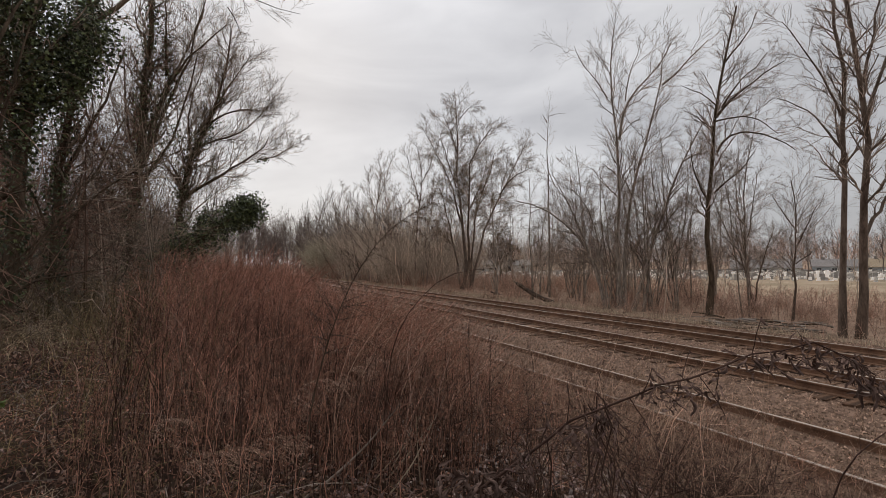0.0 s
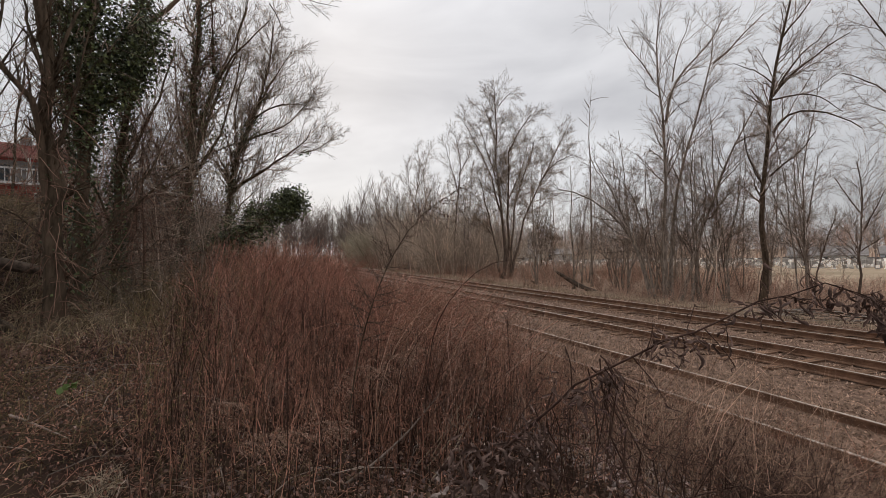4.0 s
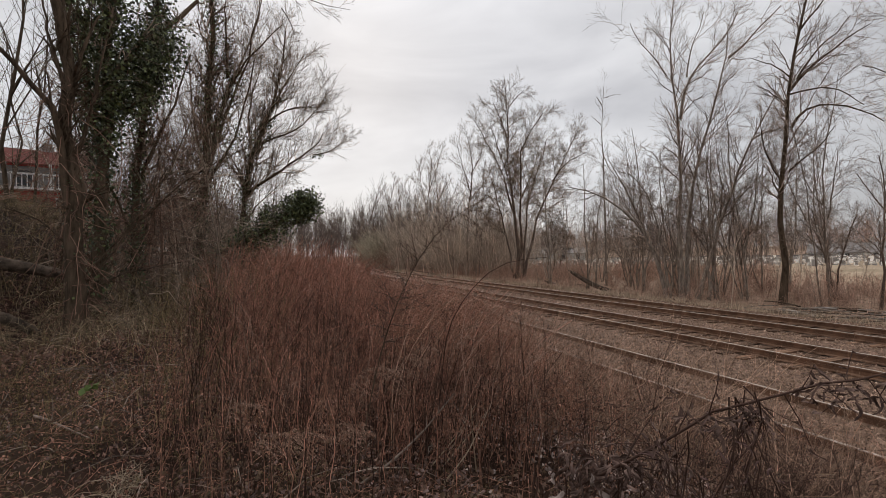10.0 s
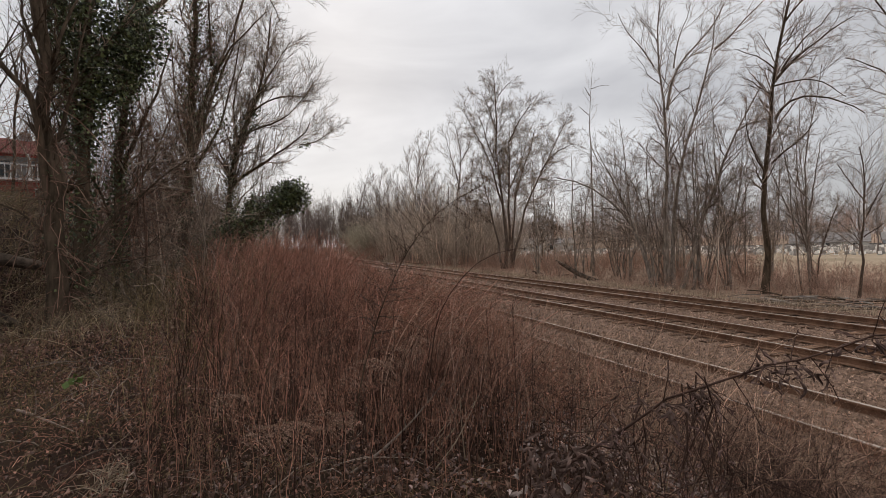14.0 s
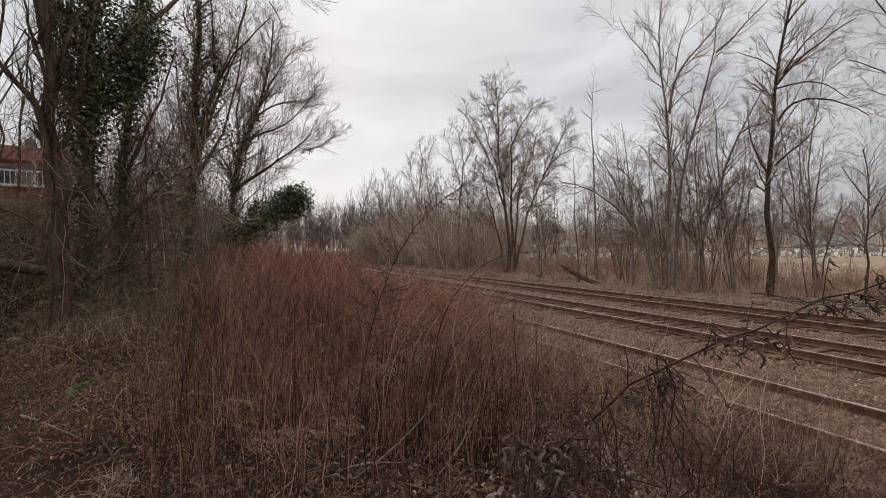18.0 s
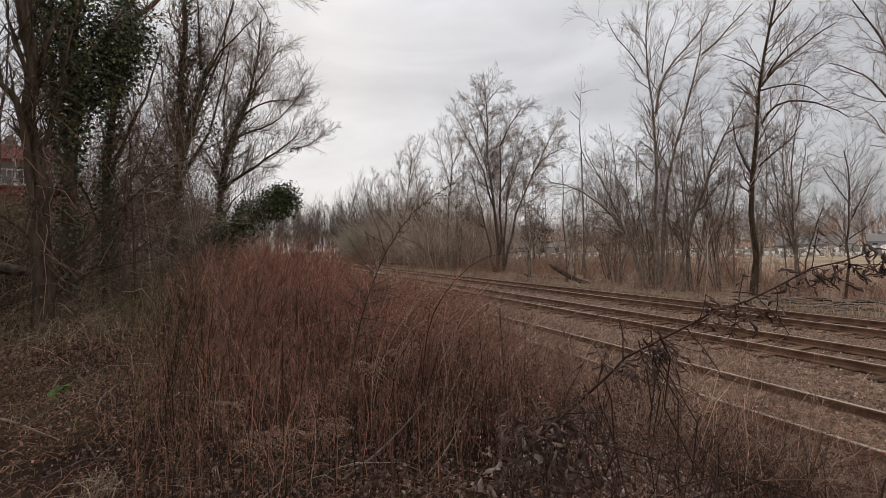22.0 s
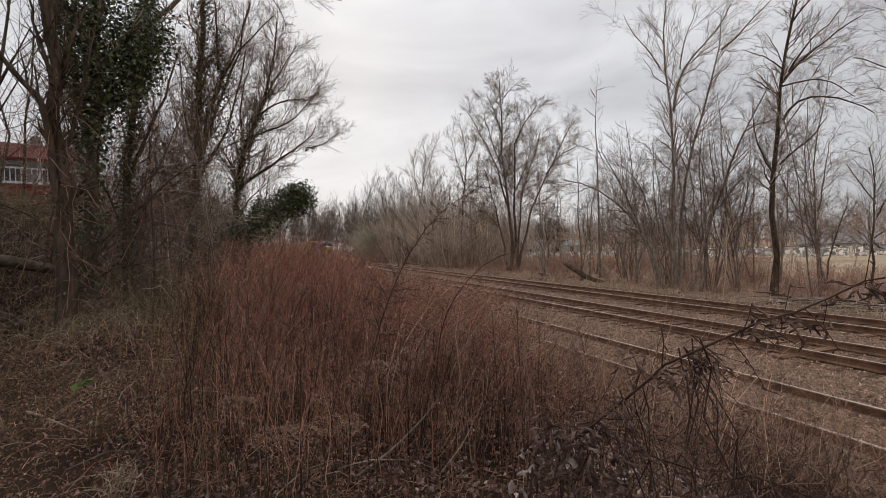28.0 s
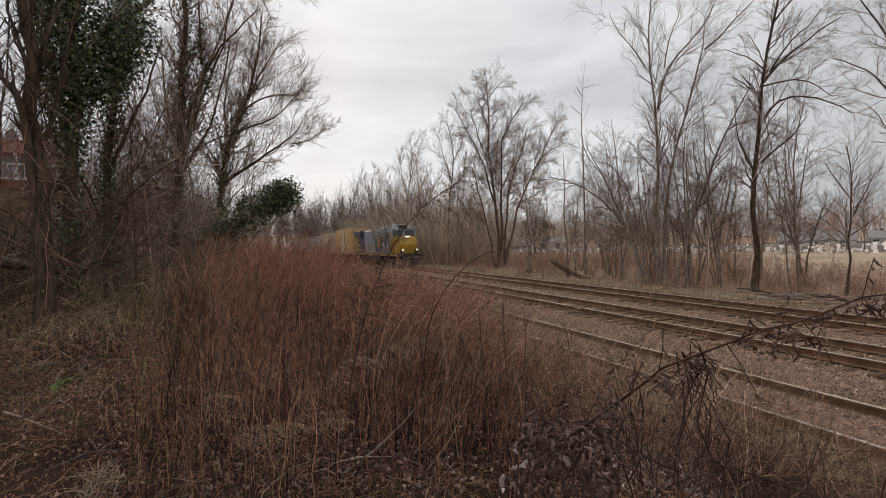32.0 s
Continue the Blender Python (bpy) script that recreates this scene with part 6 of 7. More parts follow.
def foreground():
    weed_plant("tall_weed", [(0.5, 3.15, 0), (0.62, 3.14, 1.8), (0.73, 3.12, 2.2), (0.9, 3.08, 2.58), (1.1, 3.02, 2.84), (1.36, 2.95, 2.98)], "tall dead weed leaning over, its side twigs hanging in a comb", 101, 0.0062, 84, (0.09, 0.2), M_BARK_D, lift=-0.3, amount=3.2, sub=3, beads=14)
    weed_plant("arching_cane", [(1.1, 3.3, 0), (1.21, 3.28, 1.96), (1.32, 3.25, 2.17), (1.54, 3.16, 2.43), (1.72, 3.08, 2.49), (1.92, 3.0, 2.49)], "thin bare cane arching over the weeds", 102, 0.0055, 3, (0.03, 0.08), M_DARK, sub=0)
    weed_plant("dark_twig", [(1.75, 0.9, 0), (1.82, 0.84, 1.75), (1.86, 0.8, 1.9), (1.95, 0.7, 2.03)], "thick dark dead stem beside the track", 103, 0.006, 5, (0.06, 0.14), M_DARK, sub=2, amount=1.0)
    rng = random.Random(7)
    spots = [(-0.2, 3.0, 0.42), (-0.05, 2.9, 0.44), (0.12, 3.05, 0.4), (0.22, 3.0, 0.36), (0.42, 3.3, 0.7), (0.75, 3.5, 0.78), (0.95, 3.6, 0.85), (1.3, 3.7, 0.85), (-0.4, 3.6, 0.45)]
    for i, (x, y, h) in enumerate(spots):
        g = float(gz(x, y))
        d = rng.uniform(0.2, 0.36)
        weed_plant("plumed_weed", [(x, y, g), (x + 0.02, y, g + h * 0.5), (x + 0.06, y, g + h * 0.85), (x + d * 0.6, y - 0.03, g + h), (x + d * 1.3, y - 0.05, g + h * 0.94)], "dead brown goldenrod with a drooping fluffy seed plume", 110 + i, 0.0026, 4, (0.04, 0.08), M_VINE, 0.17, 0.05, amount=2.2, sub=0)
    for i in range(26):
        y = rng.uniform(2.5, 7.5)
        x = rng.uniform(-0.12, 0.75) * y * 0.9
        if x > 4.8:
            continue
        g, h = float(gz(x, y)), rng.uniform(0.8, 1.35)
        a, b = rng.uniform(-0.12, 0.2), rng.uniform(-0.1, 0.1)
        weed_plant("dead_weed", [(x, y, g), (x + a * 0.4, y + b * 0.4, g + h * 0.5), (x + a, y + b, g + h)], "upright dark dead weed with thin twigs", 140 + i, 0.0035, 14, (0.12, 0.28), M_DARK if i % 3 else M_VINE, 0, 0.25, leaf=5 if i % 4 == 0 else 0, amount=1.5 if i % 2 else 0)
    for i in range(13):
        y = rng.uniform(2.5, 4.6)
        x = rng.uniform(0.5, 1.05) * y
        g, h = float(gz(x, y)), rng.uniform(0.95, 1.4)
        a, b = rng.uniform(-0.15, 0.4), rng.uniform(-0.15, 0.15)
        weed_plant("dead_weed", [(x, y, g), (x + a * 0.3, y + b * 0.3, g + h * 0.5), (x + a * 0.7, y + b, g + h * 0.85), (x + a * 1.2, y + b, g + h)], "dark branching dead weed standing before the tracks", 220 + i, 0.0038, 13, (0.14, 0.34), M_DARK if i % 3 else M_VINE, 0, 0.15, leaf=6 if i % 3 == 0 else 0, amount=1.6 if i % 2 else 0)
    for i in range(5):
        x, y = 0.95 + 0.5 * rng.random(), 2.8 + rng.random() * 0.5
        g, a = float(gz(x, y)), rng.uniform(-0.15, 0.4)
        weed_plant("bleached_stalk", [(x, y, g), (x + a * 0.5, y - 0.02, g + 0.18), (x + a, y - 0.05, g + 0.3 + 0.25 * rng.random())], "bleached pale broken stalk among dark weeds", 170 + i, 0.006, 2, (0.05, 0.1), M_STRAW, sub=0)
    # broken branches lying in the weeds
    for i, (label, pts, r, m) in enumerate((
            ("thick grey broken branch slanting through the weeds", [(0.5, 3.0, 0), (0.72, 3.0, 1.2), (0.92, 2.98, 1.36), (1.14, 2.95, 1.6)], 0.011, M_TWIG),
            ("pale dry stick lying on the trodden bank", [(-2.24, 5.78, 0), (-1.9, 5.2, 1.12), (-1.37, 4.47, 1.14)], 0.016, M_TWIG),
            ("thin bent stick lying in the dead grass", [(-0.75, 3.1, 0), (-0.5, 3.25, 1.1), (-0.1, 3.2, 1.14)], 0.008, M_DRY))):
        weed_plant("broken_branch", pts, label, 260 + i, r, 4, (0.08, 0.2), m, sub=1)
    # a few fresh green leaves on the trodden patch
    for i, (x, y) in enumerate(((-1.7, 5.6),)):
        r2 = np.random.default_rng(200 + i)
        plant = tagged(new("green_seedling"), "small clump of fresh green leaves in dead grass", "plant", "seedlings")
        plant.location = (x, y, float(gz(x, y)))
        for k in range(9):
            v, f = leaves(np.array([[0.035 * r2.normal(), 0.03 * r2.normal(), 0.14 + 0.06 * r2.random()]]), r2, 0.075, up=2)
            part("leaf", mesh("leaf", v, None, f), M_GREEN, plant)
            if k % 3 == 0:
                v, f = tubes(np.array([[(0, 0, -0.01), (0.01, 0, 0.1), (0.02 * k - 0.05, 0, 0.18)]]), np.full((1, 3), 0.0015), 4)
                part("stalk", mesh("stalk", v, f), M_GREEN, plant)


foreground()


# ---------------------------------------------------------------- far side litter
def broken_log(name, p, q, r, label, seed):
    rng = np.random.default_rng(seed)
    p, q = np.array(p, float), np.array(q, float)
    thing = tagged(new(name), label, "log")
    thing.location = p
    P = resample([p - p, (q - p) * 0.5 + rng.normal(size=3) * 0.16, q - p], 9)
    R = np.linspace(r, r * 0.75, 9) * (1 + 0.1 * rng.normal(size=9))
    R[-1] *= 0.25
    v, f = tubes(P[None], R[None], 9)
    part("trunk", mesh("trunk", v, f), M_LOG, thing)
    Q, q2 = grow(P[None], R[None], 5, rng, (0.08, 0.2), (40, 80), 0.2, 4, 0.3, 0.25)
    for k in range(len(Q)):
        v, f = tubes(Q[k:k + 1], q2[k:k + 1], 5)
        part("branch_stub", mesh("branch_stub", v, f), M_LOG, thing)
    return thing


broken_log("fallen_log", (23.9, 28.8, -0.68), (22.6, 32.2, 0.9), 0.2, "dark broken trunk leaning out of the grass", 301)
broken_log("fallen_log", (25.4, 34.5, -0.62), (24.2, 38.5, -0.3), 0.16, "dark rotten log lying in the dry grass", 302)
broken_log("broken_stump", (30.0, 17.2, -0.75), (29.5, 17.4, 0.7), 0.2, "pale splintered tree stump", 303)


broken_log("fallen_log", (-7.2, 11.6, 3.2), (-4.2, 13.1, 2.2), 0.15, "dark curved trunk fallen against the ivy tree", 304)
broken_log("fallen_log", (-5.6, 10.5, float(gz(-5.6, 10.5)) + 0.06), (-4.1, 11.0, float(gz(-4.1, 11.0)) + 0.1), 0.11, "dark rotten log half buried in the slope", 305)


M_WOOD = mat("weathered_branches", (0.19, 0.165, 0.145), (0.40, 0.355, 0.315), 3, 0.95, 0.4, vary=0.3, vary_by="object")


def brush_pile():
    r = random.Random(9)
    thing = tagged(new("brush_pile"), "heap of cut grey branches beside the far track", "brush pile")
    thing.location = (21.6, 13.0, float(gz(21.6, 13.0)))
    for i in range(70):
        a = r.uniform(-0.9, 0.9) + 2.1
        c = Vector((r.uniform(-1.0, 1.0), r.uniform(-2.6, 2.2), r.uniform(0.04, 0.5)))
        L, rad = r.uniform(0.5, 1.6), r.uniform(0.012, 0.045)
        d = Vector((math.cos(a), math.sin(a), r.uniform(-0.08, 0.12))) * L * 0.5
        P = resample([c - d, c + Vector((0, 0, r.uniform(-0.05, 0.08))), c + d], 6)
        P[:, 2] = np.maximum(P[:, 2], 0.03)
        v, f = tubes(P[None], np.linspace(rad, rad * 0.6, 6)[None], 6)
        part("branch", mesh("branch", v, f), (M_WOOD, M_BARK_M, M_BARK, M_BARK_D)[i % 4], thing)


brush_pile()


# ---------------------------------------------------------------- graveyard and houses
def headstone(kind):
    bm = bmesh.new()
    if kind == 0:
        box(bm, -0.45, 0.45, -0.1, 0.1, 0.2, 0.95, 0.03)
    elif kind == 1:
        n = 10
        pts = [(-0.35, 0.15), (0.35, 0.15)] + [(0.35 * math.cos(math.pi * i / n), 0.75 + 0.3 * math.sin(math.pi * i / n)) for i in range(n + 1)]
        a = [bm.verts.new((x, -0.09, z)) for x, z in pts]
        b = [bm.verts.new((x, 0.09, z)) for x, z in pts]
        bm.faces.new(a)
        bm.faces.new(b[::-1])
        for i in range(len(pts)):
            j = (i + 1) % len(pts)
            bm.faces.new((a[j], a[i], b[i], b[j]))
    elif kind == 2:
        rod(bm, (0, 0, 0.2), (0, 0, 1.9), 0.2, 4, 0.1)
    else:
        box(bm, -0.6, 0.6, -0.16, 0.16, 0.2, 0.7, 0.05)
    me = bpy.data.meshes.new("slab")
    bm.to_mesh(me)
    bm.free()
    me.materials.append(M_GRANITE)
    return me


def graveyard():
    r = random.Random(12)
    protos = []
    plinth = box(bmesh.new(), -0.6, 0.6, -0.2, 0.2, -0.1, 0.22, 0.02)
    pm = bpy.data.meshes.new("plinth")
    plinth.to_mesh(pm)
    plinth.free()
    pm.materials.append(M_GRANITE)
    labels = ("squared grey granite headstone on a plinth", "round-topped pale granite headstone", "tall narrow granite obelisk", "low wide grey granite headstone")
    for k in range(4):
        t = tagged(new("headstone"), labels[k], "headstone", "headstones in the graveyard")
        part("slab", headstone(k), None, t)
        part("plinth", pm, None, t)
        protos.append(t)
    used = set()
    rows, rest = [], []
    for i in range(34):
        for j in range(84):
            d, a = 86 + i * 2.0, radians(27 + j * 0.57)
            x, y = d * math.sin(a) + r.uniform(-0.8, 0.8), d * math.cos(a) + r.uniform(-0.4, 0.4)
            if x > 47 and r.random() < 0.6:
                (rows if i < 7 else rest).append((x, y))
    r.shuffle(rows)
    for x, y in rows[:290]:
        k = r.choices((0, 1, 2, 3), (5, 4, 1, 2))[0]
        m = pose(x, y, float(gz(x, y)), 0, r.uniform(-2, 2), -55 + r.uniform(-10, 10)) @ Matrix.Diagonal((0.66, 0.7, 0.7, 1))
        if k not in used:
            used.add(k)
            protos[k].matrix_world = m
        else:
            copy_thing(protos[k], m)
    # the far rows, past counting
    c = np.array([(sx * 0.5, sy * 0.5, z) for z in (-0.1, 1.0) for sx, sy in ((-1, -1), (1, -1), (1, 1), (-1, 1))])
    F0 = np.array([(4, 5, 6, 7), (0, 1, 5, 4), (1, 2, 6, 5), (2, 3, 7, 6), (3, 0, 4, 7)])
    q = np.array(rest + rows[290:])
    rng = np.random.default_rng(8)
    sc = np.stack([0.45 + 0.45 * rng.random(len(q)), 0.25 + 0 * q[:, 0], 0.5 + 0.55 * rng.random(len(q))], 1)
    V = c[None] * sc[:, None]
    t = radians(-55) + rng.normal(size=len(q)) * 0.12
    V = np.stack([V[..., 0] * np.cos(t)[:, None] - V[..., 1] * np.sin(t)[:, None], V[..., 0] * np.sin(t)[:, None] + V[..., 1] * np.cos(t)[:, None], V[..., 2]], -1)
    V += np.stack([q[:, 0], q[:, 1], gz(q[:, 0], q[:, 1])], 1)[:, None]
    F = F0[None] + np.arange(len(q))[:, None, None] * 8
    tagged(part("far_headstones", mesh("far_headstones", V, F.reshape(-1, 4), smooth=False), M_GRAVES), "rows of small pale distant headstones", "headstones", kind="stuff")


graveyard()

M_SIDING = mat("pale_siding", (0.52, 0.52, 0.50), (0.66, 0.66, 0.64), 1.5, 0.7, 0.1, fine=8, stretch=(1, 1, 8))
M_BLUE_S = mat("blue_grey_siding", (0.44, 0.47, 0.5), (0.55, 0.58, 0.6), 1.5, 0.7, 0.1, fine=8, stretch=(1, 1, 8))
M_ROOF = mat("grey_shingles", (0.24, 0.215, 0.2), (0.36, 0.33, 0.31), 3, 0.9, 0.3, fine=20)
M_ROOF_T = mat("tan_shingles", (0.36, 0.28, 0.19), (0.48, 0.38, 0.27), 3, 0.9, 0.3, fine=20)
M_ROOF_R = mat("dull_red_roofing", (0.12, 0.034, 0.027), (0.2, 0.058, 0.045), 2, 0.8, 0.3, fine=20)
M_REDW = mat("red_painted_boards", (0.42, 0.055, 0.048), (0.56, 0.1, 0.08), 2, 0.8, 0.2, fine=15, stretch=(6, 6, 1))
M_GLASS = mat("dark_window_glass", (0.03, 0.035, 0.04), (0.06, 0.065, 0.07), 1, 0.1, 0)
M_TRIM = mat("white_trim", (0.66, 0.65, 0.62), (0.78, 0.77, 0.74), 4, 0.6, 0)
M_HEDGE = mat("grey_block_wall", (0.17, 0.16, 0.155), (0.25, 0.24, 0.23), 2, 0.95, 0.3)


def house(label, x, y, turn, w, d, eave, ridge, wall, roof, wins=3, storeys=1, z=None):
    h = tagged(new("house"), label, "house", "houses")
    h.matrix_world = pose(x, y, float(gz(x, y)) if z is None else z, 0, 0, turn)
    bm = bmesh.new()
    pr = [(-d / 2, -0.3), (d / 2, -0.3), (d / 2, eave), (0, ridge - 0.1), (-d / 2, eave)]
    a = [bm.verts.new((-w / 2, v, zz)) for v, zz in pr]
    b = [bm.verts.new((w / 2, v, zz)) for v, zz in pr]
    bm.faces.new(a[::-1])
    bm.faces.new(b)
    for i in range(5):
        j = (i + 1) % 5
        bm.faces.new((a[i], a[j], b[j], b[i]))
    part("wall", bm, wall, h)
    for s in (-1, 1):
        bm = bmesh.new()
        e = (s * (d / 2 + 0.35), eave - 0.25 * (ridge - eave) / (d / 2))
        vs = [bm.verts.new((sx * (w / 2 + 0.3), v, zz + o)) for o in (0, 0.12) for sx in (-1, 1) for v, zz in (e, (0, ridge))]
        for f in ((0, 1, 3, 2), (4, 5, 7, 6), (0, 1, 5, 4), (2, 3, 7, 6), (0, 2, 6, 4), (1, 3, 7, 5)):
            bm.faces.new([vs[i] for i in f])
        bmesh.ops.recalc_face_normals(bm, faces=bm.faces)
        part("roof", bm, roof, h)
    for st in range(storeys):
        for i in range(wins):
            u = -w / 2 + (i + 0.5) * w / wins
            zz = 1.0 + st * 2.7
            for s in (-1, 1):
                f = box_part("window", (u - 0.55, u + 0.55, s * d / 2 - 0.04, s * d / 2 + 0.04, zz, zz + 1.3), M_TRIM, h)
                for k in (-1, 1):
                    box_part("pane", (u + k * 0.25 - 0.22, u + k * 0.25 + 0.22, s * d / 2 - 0.05, s * d / 2 + 0.05, zz + 0.08, zz + 1.22), M_GLASS, f)
    c = box_part("chimney", (w * 0.2, w * 0.2 + 0.7, -0.35, 0.35, ridge - 0.4, ridge + 0.7), M_ROOF, h)
    return h


def red_house():
    h = house("tall red board house with a white upper gallery", -19.5, 47, 20, 10, 8, 7.5, 9.2, M_REDW, M_ROOF_R, 3, 2, float(gz(-19.5, 47)) - 0.9)
    box_part("gallery_wall", (-4.98, 4.98, -4.03, -3.9, 5.7, 7.3), M_HEDGE, h, 0, "grey upper wall")
    g = box_part("gallery_rail", (-5.1, 5.1, -5.1, -5.0, 6.55, 6.68), M_TRIM, h, 0.01, "white gallery rail")
    box_part("gallery_floor", (-5.1, 5.1, -5.15, -3.95, 5.45, 5.62), M_TRIM, h, 0.01)
    for i in range(35):
        x = -5.05 + i * 0.297
        box_part("baluster", (x - 0.03, x + 0.03, -5.08, -5.02, 5.6, 6.57), M_TRIM, g)
    for i in range(5):
        x = -5.05 + i * 2.52
        box_part("gallery_post", (x - 0.08, x + 0.08, -5.12, -4.98, 5.6, 7.4), M_TRIM, h, 0.01)
    for i in range(4):
        box_part("gallery_window", (-3.9 + i * 2.2, -2.9 + i * 2.2, -4.07, -4.0, 5.8, 7.0), M_GLASS, h, 0.02)


def houses():
    house("low house with a grey shingled hip roof", 133, 74, 118, 15, 9, 2.5, 4.7, M_SIDING, M_ROOF, z=-2.1)
    house("small house with blue-grey siding", 141, 62, 115, 9, 8, 2.6, 4.3, M_BLUE_S, M_ROOF, z=-1.9)
    house("low house with a tan shingled roof", 147, 53, 112, 12, 8, 2.5, 4.4, M_SIDING, M_ROOF_T, z=-1.9)
    house("long pale low building beyond the graves", 70, 112, 150, 22, 9, 2.6, 3.9, M_SIDING, M_ROOF, 6)
    red_house()
    shed = tagged(new("red_shed"), "red board shed behind the bank", "shed")
    shed.matrix_world = pose(-15.0, 41, float(gz(-15.0, 41)), 0, 0, 20)
    box_part("wall", (-2.2, 2.2, -1.5, 1.5, -0.2, 2.9), M_REDW, shed)
    box_part("roof", (-2.4, 2.4, -1.7, 1.7, 2.9, 3.05), M_ROOF_R, shed)
    box_part("door", (-0.6, 0.6, -1.56, -1.48, 0, 2.1), M_REDW, shed)
    wall = tagged(new("boundary_wall"), "low grey boundary wall at the end of the graveyard", "wall", kind="structure")
    a, b = Vector((96, 122, 0)), Vector((148, 44, 0))
    n = 24
    for i in range(n):
        p = a.lerp(b, (i + 0.5) / n)
        o = part("wall_panel", PANEL, M_HEDGE, wall)
        o.matrix_world = pose(p.x, p.y, float(gz(p.x, p.y)), 0, 0, math.degrees(math.atan2(b.y - a.y, b.x - a.x)))


PANEL = bpy.data.meshes.new("wall_panel")
_b = box(bmesh.new(), -1.95, 1.95, -0.12, 0.12, -0.2, 0.95, 0.02)
_b.to_mesh(PANEL)
_b.free()
houses()


# ---------------------------------------------------------------- train
M_GREYB = mat("blue_grey_paint", (0.2, 0.215, 0.245), (0.29, 0.31, 0.345), 1.2, 0.5, 0.03, fine=6, c3=(0.27, 0.26, 0.25), spots=0.8)
M_YEL = mat("yellow_paint", (0.36, 0.21, 0.012), (0.47, 0.285, 0.02), 1.2, 0.5, 0.03, fine=6, c3=(0.26, 0.17, 0.05), spots=0.7)
M_OCHRE = mat("faded_ochre_paint", (0.56, 0.37, 0.155), (0.7, 0.5, 0.23), 0.8, 0.6, 0.05, c3=(0.36, 0.21, 0.11), spots=0.75)
M_NAVY = mat("dark_blue_paint", (0.03, 0.04, 0.09), (0.06, 0.075, 0.15), 1.2, 0.5, 0.03)
M_BLACK = mat("grimy_black_iron", (0.02, 0.018, 0.016), (0.07, 0.055, 0.045), 3, 0.7, 0.2)
M_CREAM = mat("faded_cream_paint", (0.45, 0.37, 0.26), (0.6, 0.51, 0.38), 0.8, 0.6, 0.05, c3=(0.25, 0.155, 0.1), spots=0.85)
M_PALEC = mat("dusty_pale_steel", (0.42, 0.4, 0.38), (0.62, 0.59, 0.56), 0.8, 0.7, 0.05, c3=(0.28, 0.2, 0.15), spots=0.5)
M_LIGHT = glow("lamp_glow", (1.0, 0.9, 0.65), 1.8)

WHEEL = rod(bmesh.new(), (-0.07, 0, 0), (0.07, 0, 0), 0.51, 20)
rod(WHEEL, (0.03, 0, 0), (0.1, 0, 0), 0.2, 12)
WHEEL_ME = bpy.data.meshes.new("wheel")
WHEEL.to_mesh(WHEEL_ME)
WHEEL.free()
WHEEL_ME.materials.append(M_BLACK)


def bogie(parent, y, axles, gap, name="bogie"):
    b = part(name, box(box(bmesh.new(), -1.16, -0.98, y - gap * (axles - 1) / 2 - 0.6, y + gap * (axles - 1) / 2 + 0.6, 0.5, 0.85, 0.05), 0.98, 1.16, y - gap * (axles - 1) / 2 - 0.6, y + gap * (axles - 1) / 2 + 0.6, 0.5, 0.85, 0.05), M_BLACK, parent)
    for i in range(axles):
        yy = y + (i - (axles - 1) / 2) * gap
        for s in (-1, 1):
            w = part("wheel", WHEEL_ME, None, b)
            w.location = (s * 0.76, yy, 0.51)
            box_part("axle_box", (s * 1.1 - 0.12, s * 1.1 + 0.12, yy - 0.18, yy + 0.18, 0.36, 0.68), M_BLACK, b, 0.03)
    return b


